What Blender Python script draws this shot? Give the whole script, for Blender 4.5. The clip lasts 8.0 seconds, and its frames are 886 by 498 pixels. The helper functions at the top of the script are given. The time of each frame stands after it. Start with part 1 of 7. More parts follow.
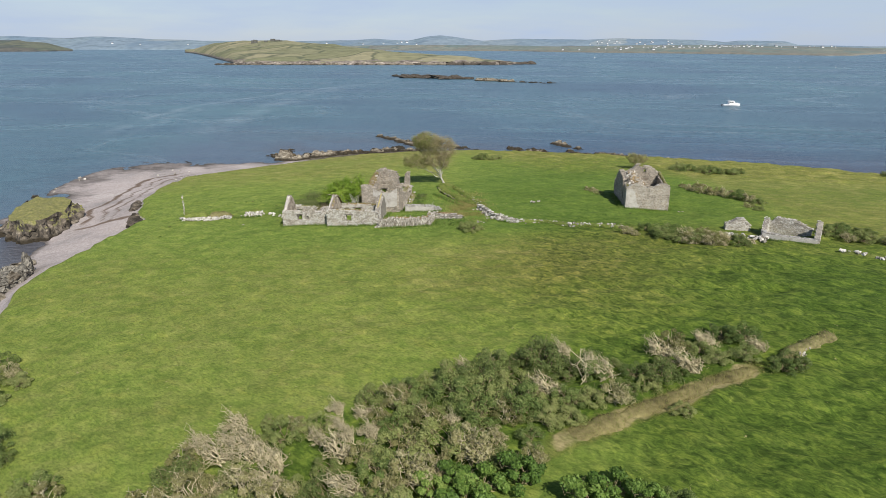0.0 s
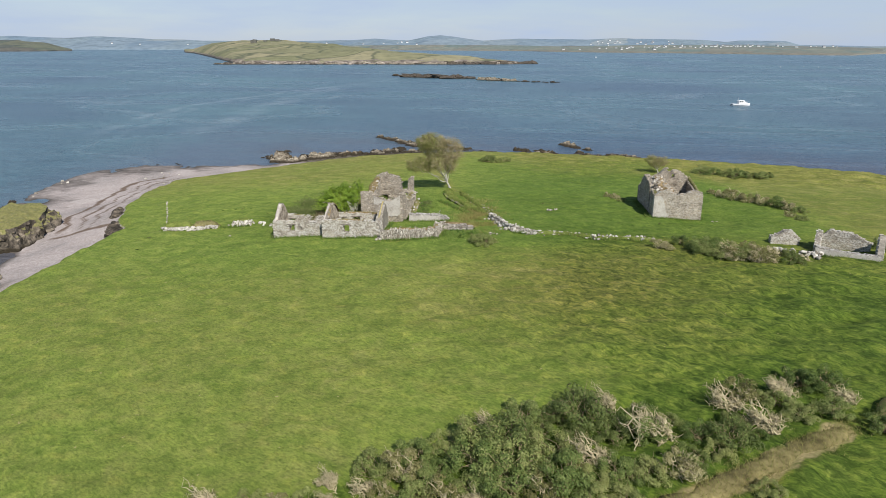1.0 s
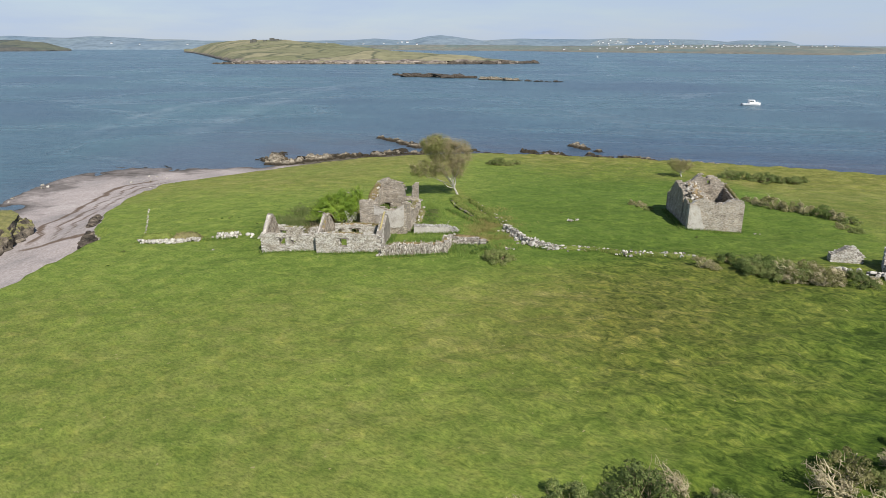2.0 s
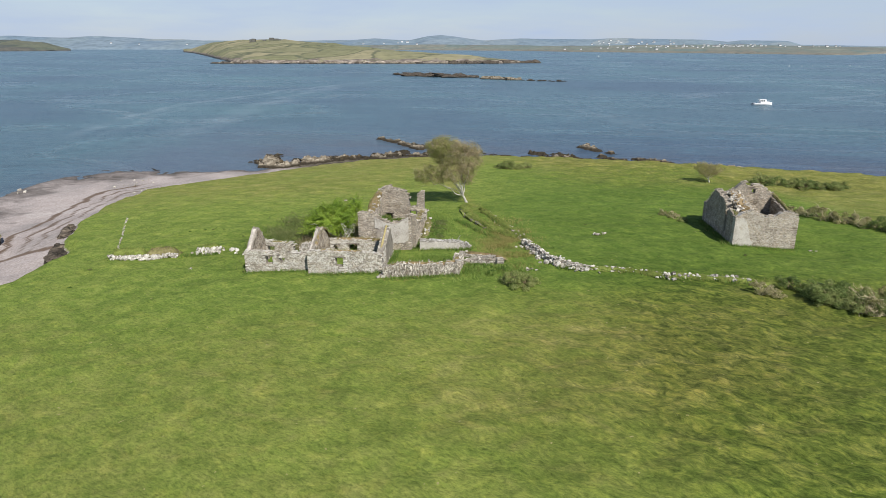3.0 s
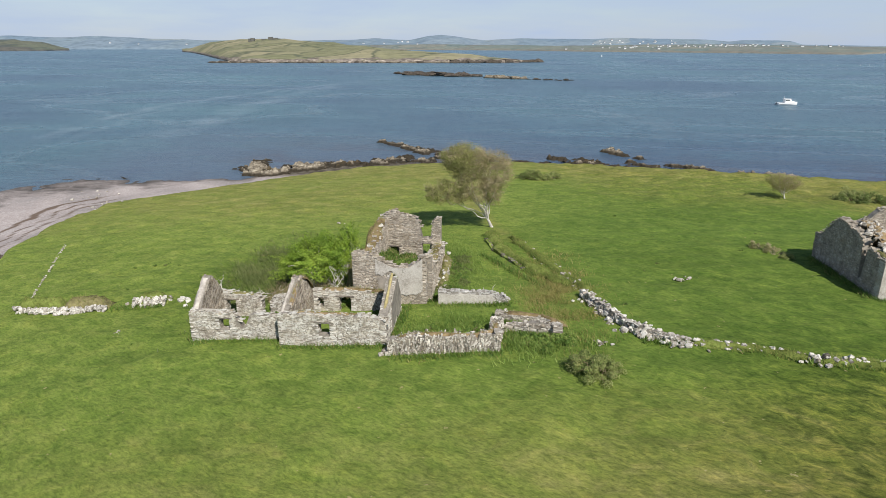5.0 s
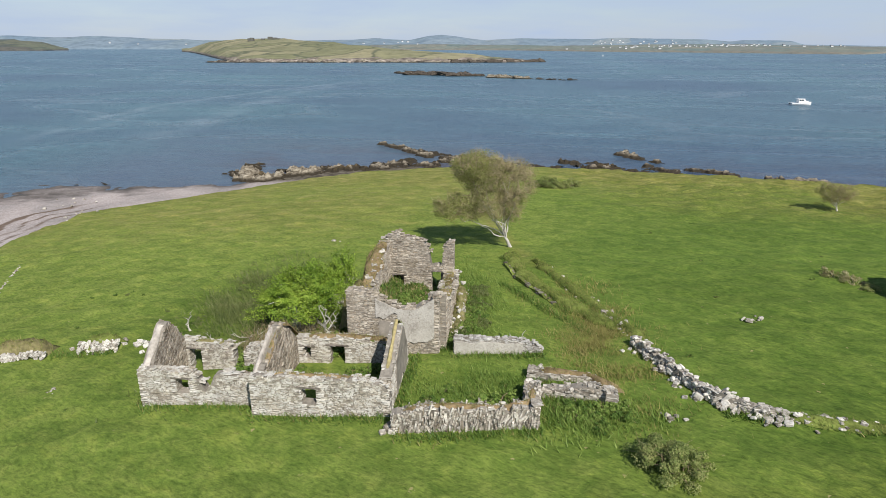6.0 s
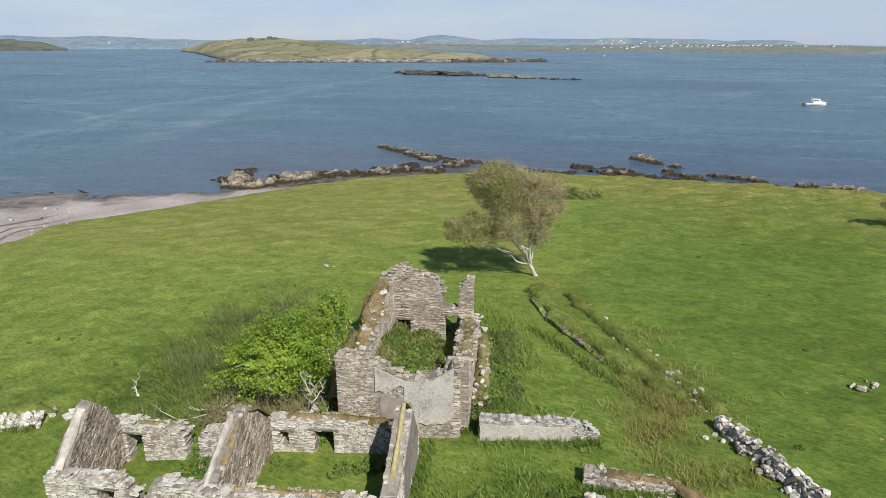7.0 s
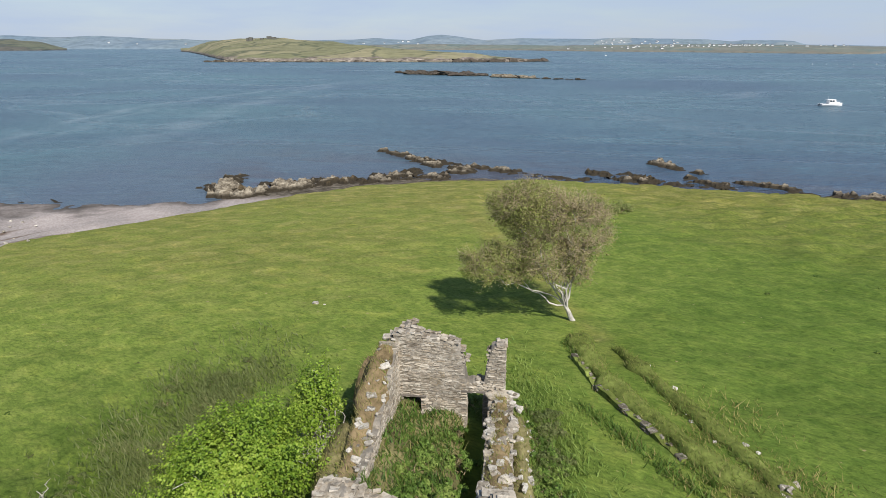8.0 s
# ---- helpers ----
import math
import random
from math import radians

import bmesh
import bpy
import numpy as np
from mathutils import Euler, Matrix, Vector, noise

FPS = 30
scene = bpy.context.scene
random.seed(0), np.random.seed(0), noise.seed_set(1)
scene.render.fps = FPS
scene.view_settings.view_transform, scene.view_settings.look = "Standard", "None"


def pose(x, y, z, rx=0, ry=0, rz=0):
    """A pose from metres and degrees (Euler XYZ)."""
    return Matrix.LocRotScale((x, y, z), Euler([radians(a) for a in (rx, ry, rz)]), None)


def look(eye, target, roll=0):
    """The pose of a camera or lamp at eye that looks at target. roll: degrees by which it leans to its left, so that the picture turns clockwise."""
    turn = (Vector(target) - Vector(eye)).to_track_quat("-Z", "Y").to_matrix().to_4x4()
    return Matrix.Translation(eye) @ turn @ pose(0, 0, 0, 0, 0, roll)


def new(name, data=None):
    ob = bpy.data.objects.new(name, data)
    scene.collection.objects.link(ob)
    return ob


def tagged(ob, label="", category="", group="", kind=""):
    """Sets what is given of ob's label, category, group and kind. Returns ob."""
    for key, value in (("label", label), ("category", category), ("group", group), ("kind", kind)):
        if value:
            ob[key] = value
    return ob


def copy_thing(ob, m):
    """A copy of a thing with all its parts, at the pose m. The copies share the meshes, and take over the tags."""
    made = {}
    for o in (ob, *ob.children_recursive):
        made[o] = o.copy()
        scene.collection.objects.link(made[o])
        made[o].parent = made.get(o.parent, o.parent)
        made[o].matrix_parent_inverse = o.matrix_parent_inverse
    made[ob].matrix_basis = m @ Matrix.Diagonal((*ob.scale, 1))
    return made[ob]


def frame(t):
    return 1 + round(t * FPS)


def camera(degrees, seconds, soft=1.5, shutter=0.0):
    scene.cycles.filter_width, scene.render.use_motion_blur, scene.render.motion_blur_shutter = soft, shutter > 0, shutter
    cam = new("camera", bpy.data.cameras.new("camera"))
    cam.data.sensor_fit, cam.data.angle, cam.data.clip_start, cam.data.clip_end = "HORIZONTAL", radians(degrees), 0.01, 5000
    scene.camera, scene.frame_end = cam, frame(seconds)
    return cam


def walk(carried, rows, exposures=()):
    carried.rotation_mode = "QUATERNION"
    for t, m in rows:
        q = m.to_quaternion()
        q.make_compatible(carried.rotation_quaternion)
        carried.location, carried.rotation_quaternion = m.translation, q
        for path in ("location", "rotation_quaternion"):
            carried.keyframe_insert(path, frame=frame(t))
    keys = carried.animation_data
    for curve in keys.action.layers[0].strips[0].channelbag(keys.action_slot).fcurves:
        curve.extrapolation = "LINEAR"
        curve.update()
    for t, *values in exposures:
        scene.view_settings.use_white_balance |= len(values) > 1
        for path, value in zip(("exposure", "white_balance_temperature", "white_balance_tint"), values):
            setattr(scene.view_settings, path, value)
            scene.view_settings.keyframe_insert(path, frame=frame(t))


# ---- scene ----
EXPO, SKY, SUN = 0.22, 0.085, 4.75
# ================================================================ camera
cam = camera(70.0, 8.0, soft=0.7)
PATH = [
    (0.0, 0.53, -1.148, 23.349, 72.13, 0.0),
    (0.5, 0.031, 3.175, 22.853, 72.132, 0.003),
    (1.0, -0.47, 7.537, 22.358, 72.134, 0.007),
    (1.5, -0.971, 11.937, 21.864, 72.137, 0.01),
    (3.0, -2.475, 25.355, 20.418, 72.144, 0.02),
    (3.5, -2.975, 29.895, 19.954, 72.146, 0.023),
    (4.0, -3.473, 34.466, 19.502, 72.148, 0.026),
    (5.5, -4.952, 48.355, 18.243, 72.155, 0.036),
    (6.0, -5.439, 53.038, 17.863, 72.158, 0.04),
    (6.5, -5.921, 57.746, 17.506, 72.16, 0.043),
    (7.0, -6.399, 62.477, 17.173, 72.162, 0.046),
    (7.5, -6.872, 67.229, 16.868, 72.164, 0.049),
    (8.0, -7.34, 72.002, 16.592, 72.167, 0.053),
]
walk(cam, [(t, pose(x, y, z, rx, 0, rz)) for t, x, y, z, rx, rz in PATH],
     exposures=[(0.0, EXPO), (8.0, EXPO)])

# ================================================================ light
SUN_AZ = math.atan2(0.42, -0.90)          # where the sun stands, seen in plan
SUN_EL = radians(44)
world = bpy.data.worlds.new("daylight")
scene.world = world
world.use_nodes = True
wn = world.node_tree
wn.nodes.clear()
w_out = wn.nodes.new("ShaderNodeOutputWorld")
w_bg = wn.nodes.new("ShaderNodeBackground")
w_sky = wn.nodes.new("ShaderNodeTexSky")
w_sky.sky_type = "NISHITA"
w_sky.sun_disc = False
w_sky.sun_elevation = SUN_EL
w_sky.sun_rotation = SUN_AZ
w_sky.air_density, w_sky.dust_density, w_sky.ozone_density = 1.0, 0.4, 2.0
# thin high cloud, streaked along the horizon
w_tc = wn.nodes.new("ShaderNodeTexCoord")
w_map = wn.nodes.new("ShaderNodeMapping")
w_map.inputs["Scale"].default_value = (2.2, 2.2, 14.0)
w_noi = wn.nodes.new("ShaderNodeTexNoise")
w_noi.inputs["Scale"].default_value = 2.4
w_noi.inputs["Detail"].default_value = 7
w_noi.inputs["Roughness"].default_value = 0.55
w_rmp = wn.nodes.new("ShaderNodeValToRGB")
w_rmp.color_ramp.elements[0].position = 0.30
w_rmp.color_ramp.elements[0].color = (0.62, 0.62, 0.62, 1)
w_rmp.color_ramp.elements[1].position = 0.75
w_rmp.color_ramp.elements[1].color = (1.0, 1.0, 1.0, 1)
w_mix = wn.nodes.new("ShaderNodeMix")
w_mix.data_type = "RGBA"
w_mix.inputs[7].default_value = (4.7, 5.76, 7.65, 1)
wn.links.new(w_tc.outputs["Generated"], w_map.inputs["Vector"])
wn.links.new(w_map.outputs["Vector"], w_noi.inputs["Vector"])
wn.links.new(w_noi.outputs["Fac"], w_rmp.inputs["Fac"])
# the cloud thins out overhead
w_sep = wn.nodes.new("ShaderNodeSeparateXYZ")
w_high = wn.nodes.new("ShaderNodeMapRange")
w_cov = wn.nodes.new("ShaderNodeMath")
w_cov.operation = "MULTIPLY"
for key, val in (("From Min", 0.12), ("From Max", 0.45), ("To Min", 1.0), ("To Max", 0.05)):
    w_high.inputs[key].default_value = val
wn.links.new(w_tc.outputs["Generated"], w_sep.inputs["Vector"])
wn.links.new(w_sep.outputs["Z"], w_high.inputs["Value"])
wn.links.new(w_rmp.outputs["Color"], w_cov.inputs[0])
wn.links.new(w_high.outputs["Result"], w_cov.inputs[1])
wn.links.new(w_cov.outputs[0], w_mix.inputs[0])
wn.links.new(w_sky.outputs["Color"], w_mix.inputs[6])
wn.links.new(w_mix.outputs[2], w_bg.inputs["Color"])
wn.links.new(w_bg.outputs["Background"], w_out.inputs["Surface"])
w_bg.inputs["Strength"].default_value = SKY

sun_data = bpy.data.lights.new("sun", "SUN")
sun_data.energy = SUN
sun_data.angle = radians(0.55)
sun_data.color = (1.0, 0.95, 0.87)
sun = new("sun", sun_data)
sun_dir = Vector((math.sin(SUN_AZ) * math.cos(SUN_EL), math.cos(SUN_AZ) * math.cos(SUN_EL), math.sin(SUN_EL)))
sun.matrix_world = look(sun_dir * 200, (0, 0, 0))


# ================================================================ materials
def start_mat(name, rough=0.9, spec=0.2):
    m = bpy.data.materials.new(name)
    m.use_nodes = True
    nt = m.node_tree
    b = nt.nodes["Principled BSDF"]
    b.inputs["Roughness"].default_value = rough
    b.inputs["Specular IOR Level"].default_value = spec
    return m, nt, b


def position(nt):
    return nt.nodes.new("ShaderNodeNewGeometry").outputs["Position"]


def mapped(nt, vec, scale, rot=0.0):
    """Turned first and then stretched, so that the long grain lies along (cos rot, -sin rot)."""
    for key, val in (("Rotation", (0, 0, rot)), ("Scale", scale)):
        n = nt.nodes.new("ShaderNodeMapping")
        n.inputs[key].default_value = val
        nt.links.new(vec, n.inputs["Vector"])
        vec = n.outputs["Vector"]
    return vec


def noise_tex(nt, vec, scale, detail=4, rough=0.55, warp=0.0):
    n = nt.nodes.new("ShaderNodeTexNoise")
    n.inputs["Scale"].default_value = scale
    n.inputs["Detail"].default_value = detail
    n.inputs["Roughness"].default_value = rough
    n.inputs["Distortion"].default_value = warp
    nt.links.new(vec, n.inputs["Vector"])
    return n.outputs["Fac"]


def ramp(nt, fac, stops):
    n = nt.nodes.new("ShaderNodeValToRGB")
    e = n.color_ramp.elements
    while len(e) < len(stops):
        e.new(0.5)
    for k, (p, c) in enumerate(stops):
        e[k].position = p
        e[k].color = (*c, 1) if len(c) == 3 else c
    nt.links.new(fac, n.inputs["Fac"])
    return n.outputs["Color"]


def grey(nt, fac, lo, hi):
    n = nt.nodes.new("ShaderNodeMapRange")
    n.inputs["From Min"].default_value = lo
    n.inputs["From Max"].default_value = hi
    nt.links.new(fac, n.inputs["Value"])
    return n.outputs["Result"]


def blend(nt, fac, a, b, mode="MIX"):
    n = nt.nodes.new("ShaderNodeMix")
    n.data_type = "RGBA"
    n.blend_type = mode
    for k, v in ((0, fac), (6, a), (7, b)):
        if isinstance(v, (int, float)):
            n.inputs[k].default_value = v
        elif isinstance(v, tuple):
            n.inputs[k].default_value = (*v, 1)
        else:
            nt.links.new(v, n.inputs[k])
    return n.outputs[2]


def maths(nt, op, a, b):
    n = nt.nodes.new("ShaderNodeMath")
    n.operation = op
    for k, v in ((0, a), (1, b)):
        if isinstance(v, (int, float)):
            n.inputs[k].default_value = v
        else:
            nt.links.new(v, n.inputs[k])
    return n.outputs[0]


def bump(nt, b, height, strength=0.5, dist=0.05):
    n = nt.nodes.new("ShaderNodeBump")
    n.inputs["Strength"].default_value = strength
    n.inputs["Distance"].default_value = dist
    nt.links.new(height, n.inputs["Height"])
    nt.links.new(n.outputs["Normal"], b.inputs["Normal"])


def channel(nt, name):
    a = nt.nodes.new("ShaderNodeAttribute")
    a.attribute_name = name
    s = nt.nodes.new("ShaderNodeSeparateColor")
    nt.links.new(a.outputs["Color"], s.inputs["Color"])
    return s.outputs["Red"], s.outputs["Green"], s.outputs["Blue"], a.outputs["Alpha"]


def random_of(nt, island=False):
    if island:
        return nt.nodes.new("ShaderNodeNewGeometry").outputs["Random Per Island"]
    return nt.nodes.new("ShaderNodeObjectInfo").outputs["Random"]


def ground_material():
    m, nt, b = start_mat("turf_and_shingle", 0.95, 0.1)
    pos = position(nt)
    turf, dry, lush, rank = channel(nt, "zone")
    # turf: broad patches, tussocks, wind-combed streaks, fine blades
    broad = noise_tex(nt, pos, 0.045, 5, 0.6, 0.6)
    mid = noise_tex(nt, mapped(nt, pos, (0.36, 0.52, 0.5), 0.35), 1.0, 6, 0.62, 0.9)
    tuss = noise_tex(nt, mapped(nt, pos, (0.75, 1.0, 1.0), 0.5), 1.0, 5, 0.65, 0.5)
    fine = noise_tex(nt, mapped(nt, pos, (2.6, 6.0, 5.0), 0.62), 1.0, 7, 0.78, 0.3)
    green = ramp(nt, tuss, [(0.33, (0.122, 0.168, 0.029)), (0.5, (0.168, 0.212, 0.040)), (0.67, (0.226, 0.256, 0.056))])
    gold = ramp(nt, mid, [(0.34, (0.150, 0.162, 0.036)), (0.52, (0.215, 0.208, 0.054)), (0.68, (0.290, 0.256, 0.084))])
    how = maths(nt, "ADD", maths(nt, "MULTIPLY", broad, 0.9), maths(nt, "MULTIPLY", mid, 0.55))
    how = maths(nt, "ADD", how, maths(nt, "MULTIPLY", dry, 0.75))
    how = maths(nt, "SUBTRACT", how, maths(nt, "MULTIPLY", lush, 0.45))
    grass = blend(nt, grey(nt, how, 0.72, 1.35), green, gold)
    grass = blend(nt, maths(nt, "MULTIPLY", lush, 0.58), grass, ramp(nt, tuss, [(0.3, (0.048, 0.098, 0.014)), (0.7, (0.098, 0.158, 0.024))]))
    grass = blend(nt, 1.0, grass, ramp(nt, fine, [(0.32, (0.50, 0.53, 0.48)), (0.5, (1, 1, 1)), (0.68, (1.42, 1.37, 1.28))]), "MULTIPLY")
    soft = noise_tex(nt, mapped(nt, pos, (0.22, 0.42, 0.3), 0.6), 1.0, 3, 0.5, 0.4)
    grass = blend(nt, 1.0, grass, ramp(nt, soft, [(0.32, (0.89, 0.90, 0.88)), (0.5, (1, 1, 1)), (0.68, (1.12, 1.10, 1.08))]), "MULTIPLY")
    # rank tussocks combed by the wind: a darker sward with tussock shading painted in
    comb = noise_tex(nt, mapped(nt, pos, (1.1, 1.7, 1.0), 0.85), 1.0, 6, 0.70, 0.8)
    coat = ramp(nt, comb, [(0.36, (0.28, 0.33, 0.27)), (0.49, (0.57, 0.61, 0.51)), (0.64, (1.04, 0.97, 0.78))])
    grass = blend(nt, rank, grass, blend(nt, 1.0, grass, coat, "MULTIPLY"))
    grass = blend(nt, 1.0, grass, (0.985, 1.045, 1.13), "MULTIPLY")
    dapple = noise_tex(nt, mapped(nt, pos, (0.55, 0.85, 0.6), 0.5), 1.0, 3, 0.55, 0.3)
    grass = blend(nt, maths(nt, "MULTIPLY", grey(nt, dapple, 0.54, 0.66), maths(nt, "SUBTRACT", 0.5, maths(nt, "MULTIPLY", maths(nt, "ADD", lush, rank), 0.25))), grass, blend(nt, 1.0, grass, (1.42, 1.24, 1.22), "MULTIPLY"))
    worn = maths(nt, "ADD", dry, maths(nt, "MULTIPLY", maths(nt, "SUBTRACT", tuss, 0.5), 1.6))
    grass = blend(nt, grey(nt, worn, 1.15, 1.75), grass, ramp(nt, fine, [(0.3, (0.20, 0.165, 0.075)), (0.7, (0.42, 0.34, 0.18))]))
    flecks = noise_tex(nt, pos, 2.3, 3, 0.5)
    grass = blend(nt, grey(nt, flecks, 0.72, 0.76), grass, (0.30, 0.27, 0.12))
    # shingle: pale pebbles with wrack lines
    peb = nt.nodes.new("ShaderNodeTexVoronoi")
    peb.inputs["Scale"].default_value = 5.0
    nt.links.new(pos, peb.inputs["Vector"])
    pebble = ramp(nt, peb.outputs["Color"], [(0.1, (0.30, 0.275, 0.260)), (0.5, (0.365, 0.335, 0.322)), (0.9, (0.43, 0.405, 0.392))])
    band = noise_tex(nt, pos, 0.12, 4, 0.6)
    shingle = blend(nt, 1.0, pebble, ramp(nt, band, [(0.35, (0.80, 0.78, 0.77)), (0.55, (1.05, 0.99, 0.97)), (0.7, (1.16, 1.12, 1.10))]), "MULTIPLY")
    scatter = noise_tex(nt, pos, 2.2, 5, 0.7)
    shingle = blend(nt, grey(nt, maths(nt, "MULTIPLY", lush, maths(nt, "ADD", scatter, 0.3)), 0.26, 0.60), shingle, (0.150, 0.110, 0.085))
    sep = nt.nodes.new("ShaderNodeSeparateXYZ")
    nt.links.new(pos, sep.inputs["Vector"])
    wet = grey(nt, maths(nt, "ADD", sep.outputs["Z"], maths(nt, "MULTIPLY", mid, 0.2)), -6.74, -6.92)
    shingle = blend(nt, wet, shingle, (0.07, 0.062, 0.055))
    ledge = ramp(nt, tuss, [(0.3, (0.035, 0.030, 0.022)), (0.5, (0.10, 0.085, 0.065)), (0.7, (0.24, 0.21, 0.17))])
    shingle = blend(nt, dry, shingle, ledge)
    edge = maths(nt, "ADD", turf, maths(nt, "MULTIPLY", maths(nt, "SUBTRACT", tuss, 0.5), 0.5))
    col = blend(nt, grey(nt, edge, 0.42, 0.58), shingle, grass)
    nt.links.new(col, b.inputs["Base Color"])
    h = maths(nt, "ADD", maths(nt, "MULTIPLY", tuss, 1.0), maths(nt, "MULTIPLY", fine, 0.45))
    bump(nt, b, h, 0.7, 0.2)
    return m


def stone_material(name, tints, lichen=0.5, white=(0.60, 0.58, 0.51), island=False, moss=0.15, wash=0.0):
    m, nt, b = start_mat(name, 0.92, 0.15)
    pos = position(nt)
    rnd = random_of(nt, island)
    base = ramp(nt, rnd, [(k / (len(tints) - 1), c) for k, c in enumerate(tints)])
    grain = noise_tex(nt, mapped(nt, pos, (6, 6, 16)), 1.0, 6, 0.68)
    base = blend(nt, 1.0, base, ramp(nt, grain, [(0.27, (0.36, 0.355, 0.35)), (0.5, (1.0, 0.99, 0.98)), (0.75, (1.35, 1.33, 1.3))]), "MULTIPLY")
    blotch = noise_tex(nt, pos, 1.3, 5, 0.62, 0.4)
    base = blend(nt, 1.0, base, ramp(nt, blotch, [(0.32, (0.62, 0.60, 0.57)), (0.5, (1, 1, 1)), (0.66, (1.24, 1.23, 1.21))]), "MULTIPLY")
    if wash:
        lime = noise_tex(nt, mapped(nt, pos, (1, 1, 1.6)), 1.9, 6, 0.68, 0.3)
        base = blend(nt, maths(nt, "MULTIPLY", grey(nt, lime, 0.46, 0.58), wash), base, (0.60, 0.585, 0.545))
    lic = noise_tex(nt, pos, 4.6, 6, 0.68, 0.5)
    base = blend(nt, maths(nt, "MULTIPLY", grey(nt, lic, 0.52, 0.59), lichen), base, white)
    mos = noise_tex(nt, pos, 0.9, 5, 0.65)
    base = blend(nt, maths(nt, "MULTIPLY", grey(nt, mos, 0.56, 0.70), moss), base, (0.20, 0.15, 0.07))
    nt.links.new(base, b.inputs["Base Color"])
    bump(nt, b, grain, 0.6, 0.03)
    return m


def plain_material(name, colour, rough=0.8, var=0.25, scale=4.0, spec=0.2, bump_by=0.0):
    m, nt, b = start_mat(name, rough, spec)
    pos = position(nt)
    n1 = noise_tex(nt, pos, scale, 6, 0.62)
    n2 = noise_tex(nt, pos, scale * 0.16, 3, 0.5)
    s = maths(nt, "MULTIPLY", maths(nt, "ADD", n1, n2), 0.5)
    lo = tuple(c * (1 - var * 1.6) for c in colour)
    hi = tuple(min(1, c * (1 + var * 1.6)) for c in colour)
    nt.links.new(ramp(nt, s, [(0.3, lo), (0.5, colour), (0.7, hi)]), b.inputs["Base Color"])
    if bump_by:
        bump(nt, b, n1, 0.7, bump_by)
    return m


def leaf_material(name, stops, rough=0.6, patch=0.6, each=0.0):
    m, nt, b = start_mat(name, rough, 0.25)
    pos = position(nt)
    r = random_of(nt, True)
    broad = noise_tex(nt, pos, patch, 3, 0.5)
    f = maths(nt, "ADD", maths(nt, "MULTIPLY", r, 0.6), maths(nt, "MULTIPLY", grey(nt, broad, 0.3, 0.7), 0.4))
    if each:
        # one bush is darker or more bleached than the next
        f = maths(nt, "ADD", f, maths(nt, "MULTIPLY", maths(nt, "SUBTRACT", random_of(nt), 0.55), each))
    col = ramp(nt, f, stops)
    nt.links.new(col, b.inputs["Base Color"])
    # thin leaves let some light through
    tr = nt.nodes.new("ShaderNodeBsdfTranslucent")
    mx = nt.nodes.new("ShaderNodeMixShader")
    mx.inputs[0].default_value = 0.25
    nt.links.new(col, tr.inputs["Color"])
    out = nt.nodes["Material Output"]
    nt.links.new(b.outputs[0], mx.inputs[1])
    nt.links.new(tr.outputs[0], mx.inputs[2])
    nt.links.new(mx.outputs[0], out.inputs["Surface"])
    return m


def rock_material(name, dry_stops, wrack=True, turf_top=False, strata=(0.5, 0.5, 2.0)):
    m, nt, b = start_mat(name, 0.85, 0.25)
    pos = position(nt)
    n1 = noise_tex(nt, mapped(nt, pos, strata, 0.6), 1.2, 7, 0.68, 0.5)
    n2 = noise_tex(nt, pos, 3.0, 6, 0.7)
    col = ramp(nt, n1, dry_stops)
    col = blend(nt, 1.0, col, ramp(nt, n2, [(0.3, (0.55, 0.54, 0.52)), (0.55, (1, 1, 1)), (0.75, (1.25, 1.22, 1.18))]), "MULTIPLY")
    sep = nt.nodes.new("ShaderNodeSeparateXYZ")
    nt.links.new(pos, sep.inputs["Vector"])
    z = maths(nt, "ADD", sep.outputs["Z"], maths(nt, "MULTIPLY", n1, -1.1))
    if wrack:
        col = blend(nt, grey(nt, z, -6.80, -7.15), col, (0.034, 0.027, 0.017))
    if turf_top:
        zt = maths(nt, "ADD", sep.outputs["Z"], maths(nt, "MULTIPLY", n1, 1.6))
        up = nt.nodes.new("ShaderNodeSeparateXYZ")
        nt.links.new(nt.nodes.new("ShaderNodeNewGeometry").outputs["Normal"], up.inputs["Vector"])
        flat = grey(nt, up.outputs["Z"], 0.35, 0.65)
        col = blend(nt, maths(nt, "MULTIPLY", grey(nt, zt, -4.6, -4.2), flat), col, ramp(nt, n2, [(0.3, (0.105, 0.115, 0.035)), (0.55, (0.20, 0.19, 0.07)), (0.72, (0.28, 0.23, 0.11))]))
    nt.links.new(col, b.inputs["Base Color"])
    bump(nt, b, n1, 0.8, 0.12)
    return m


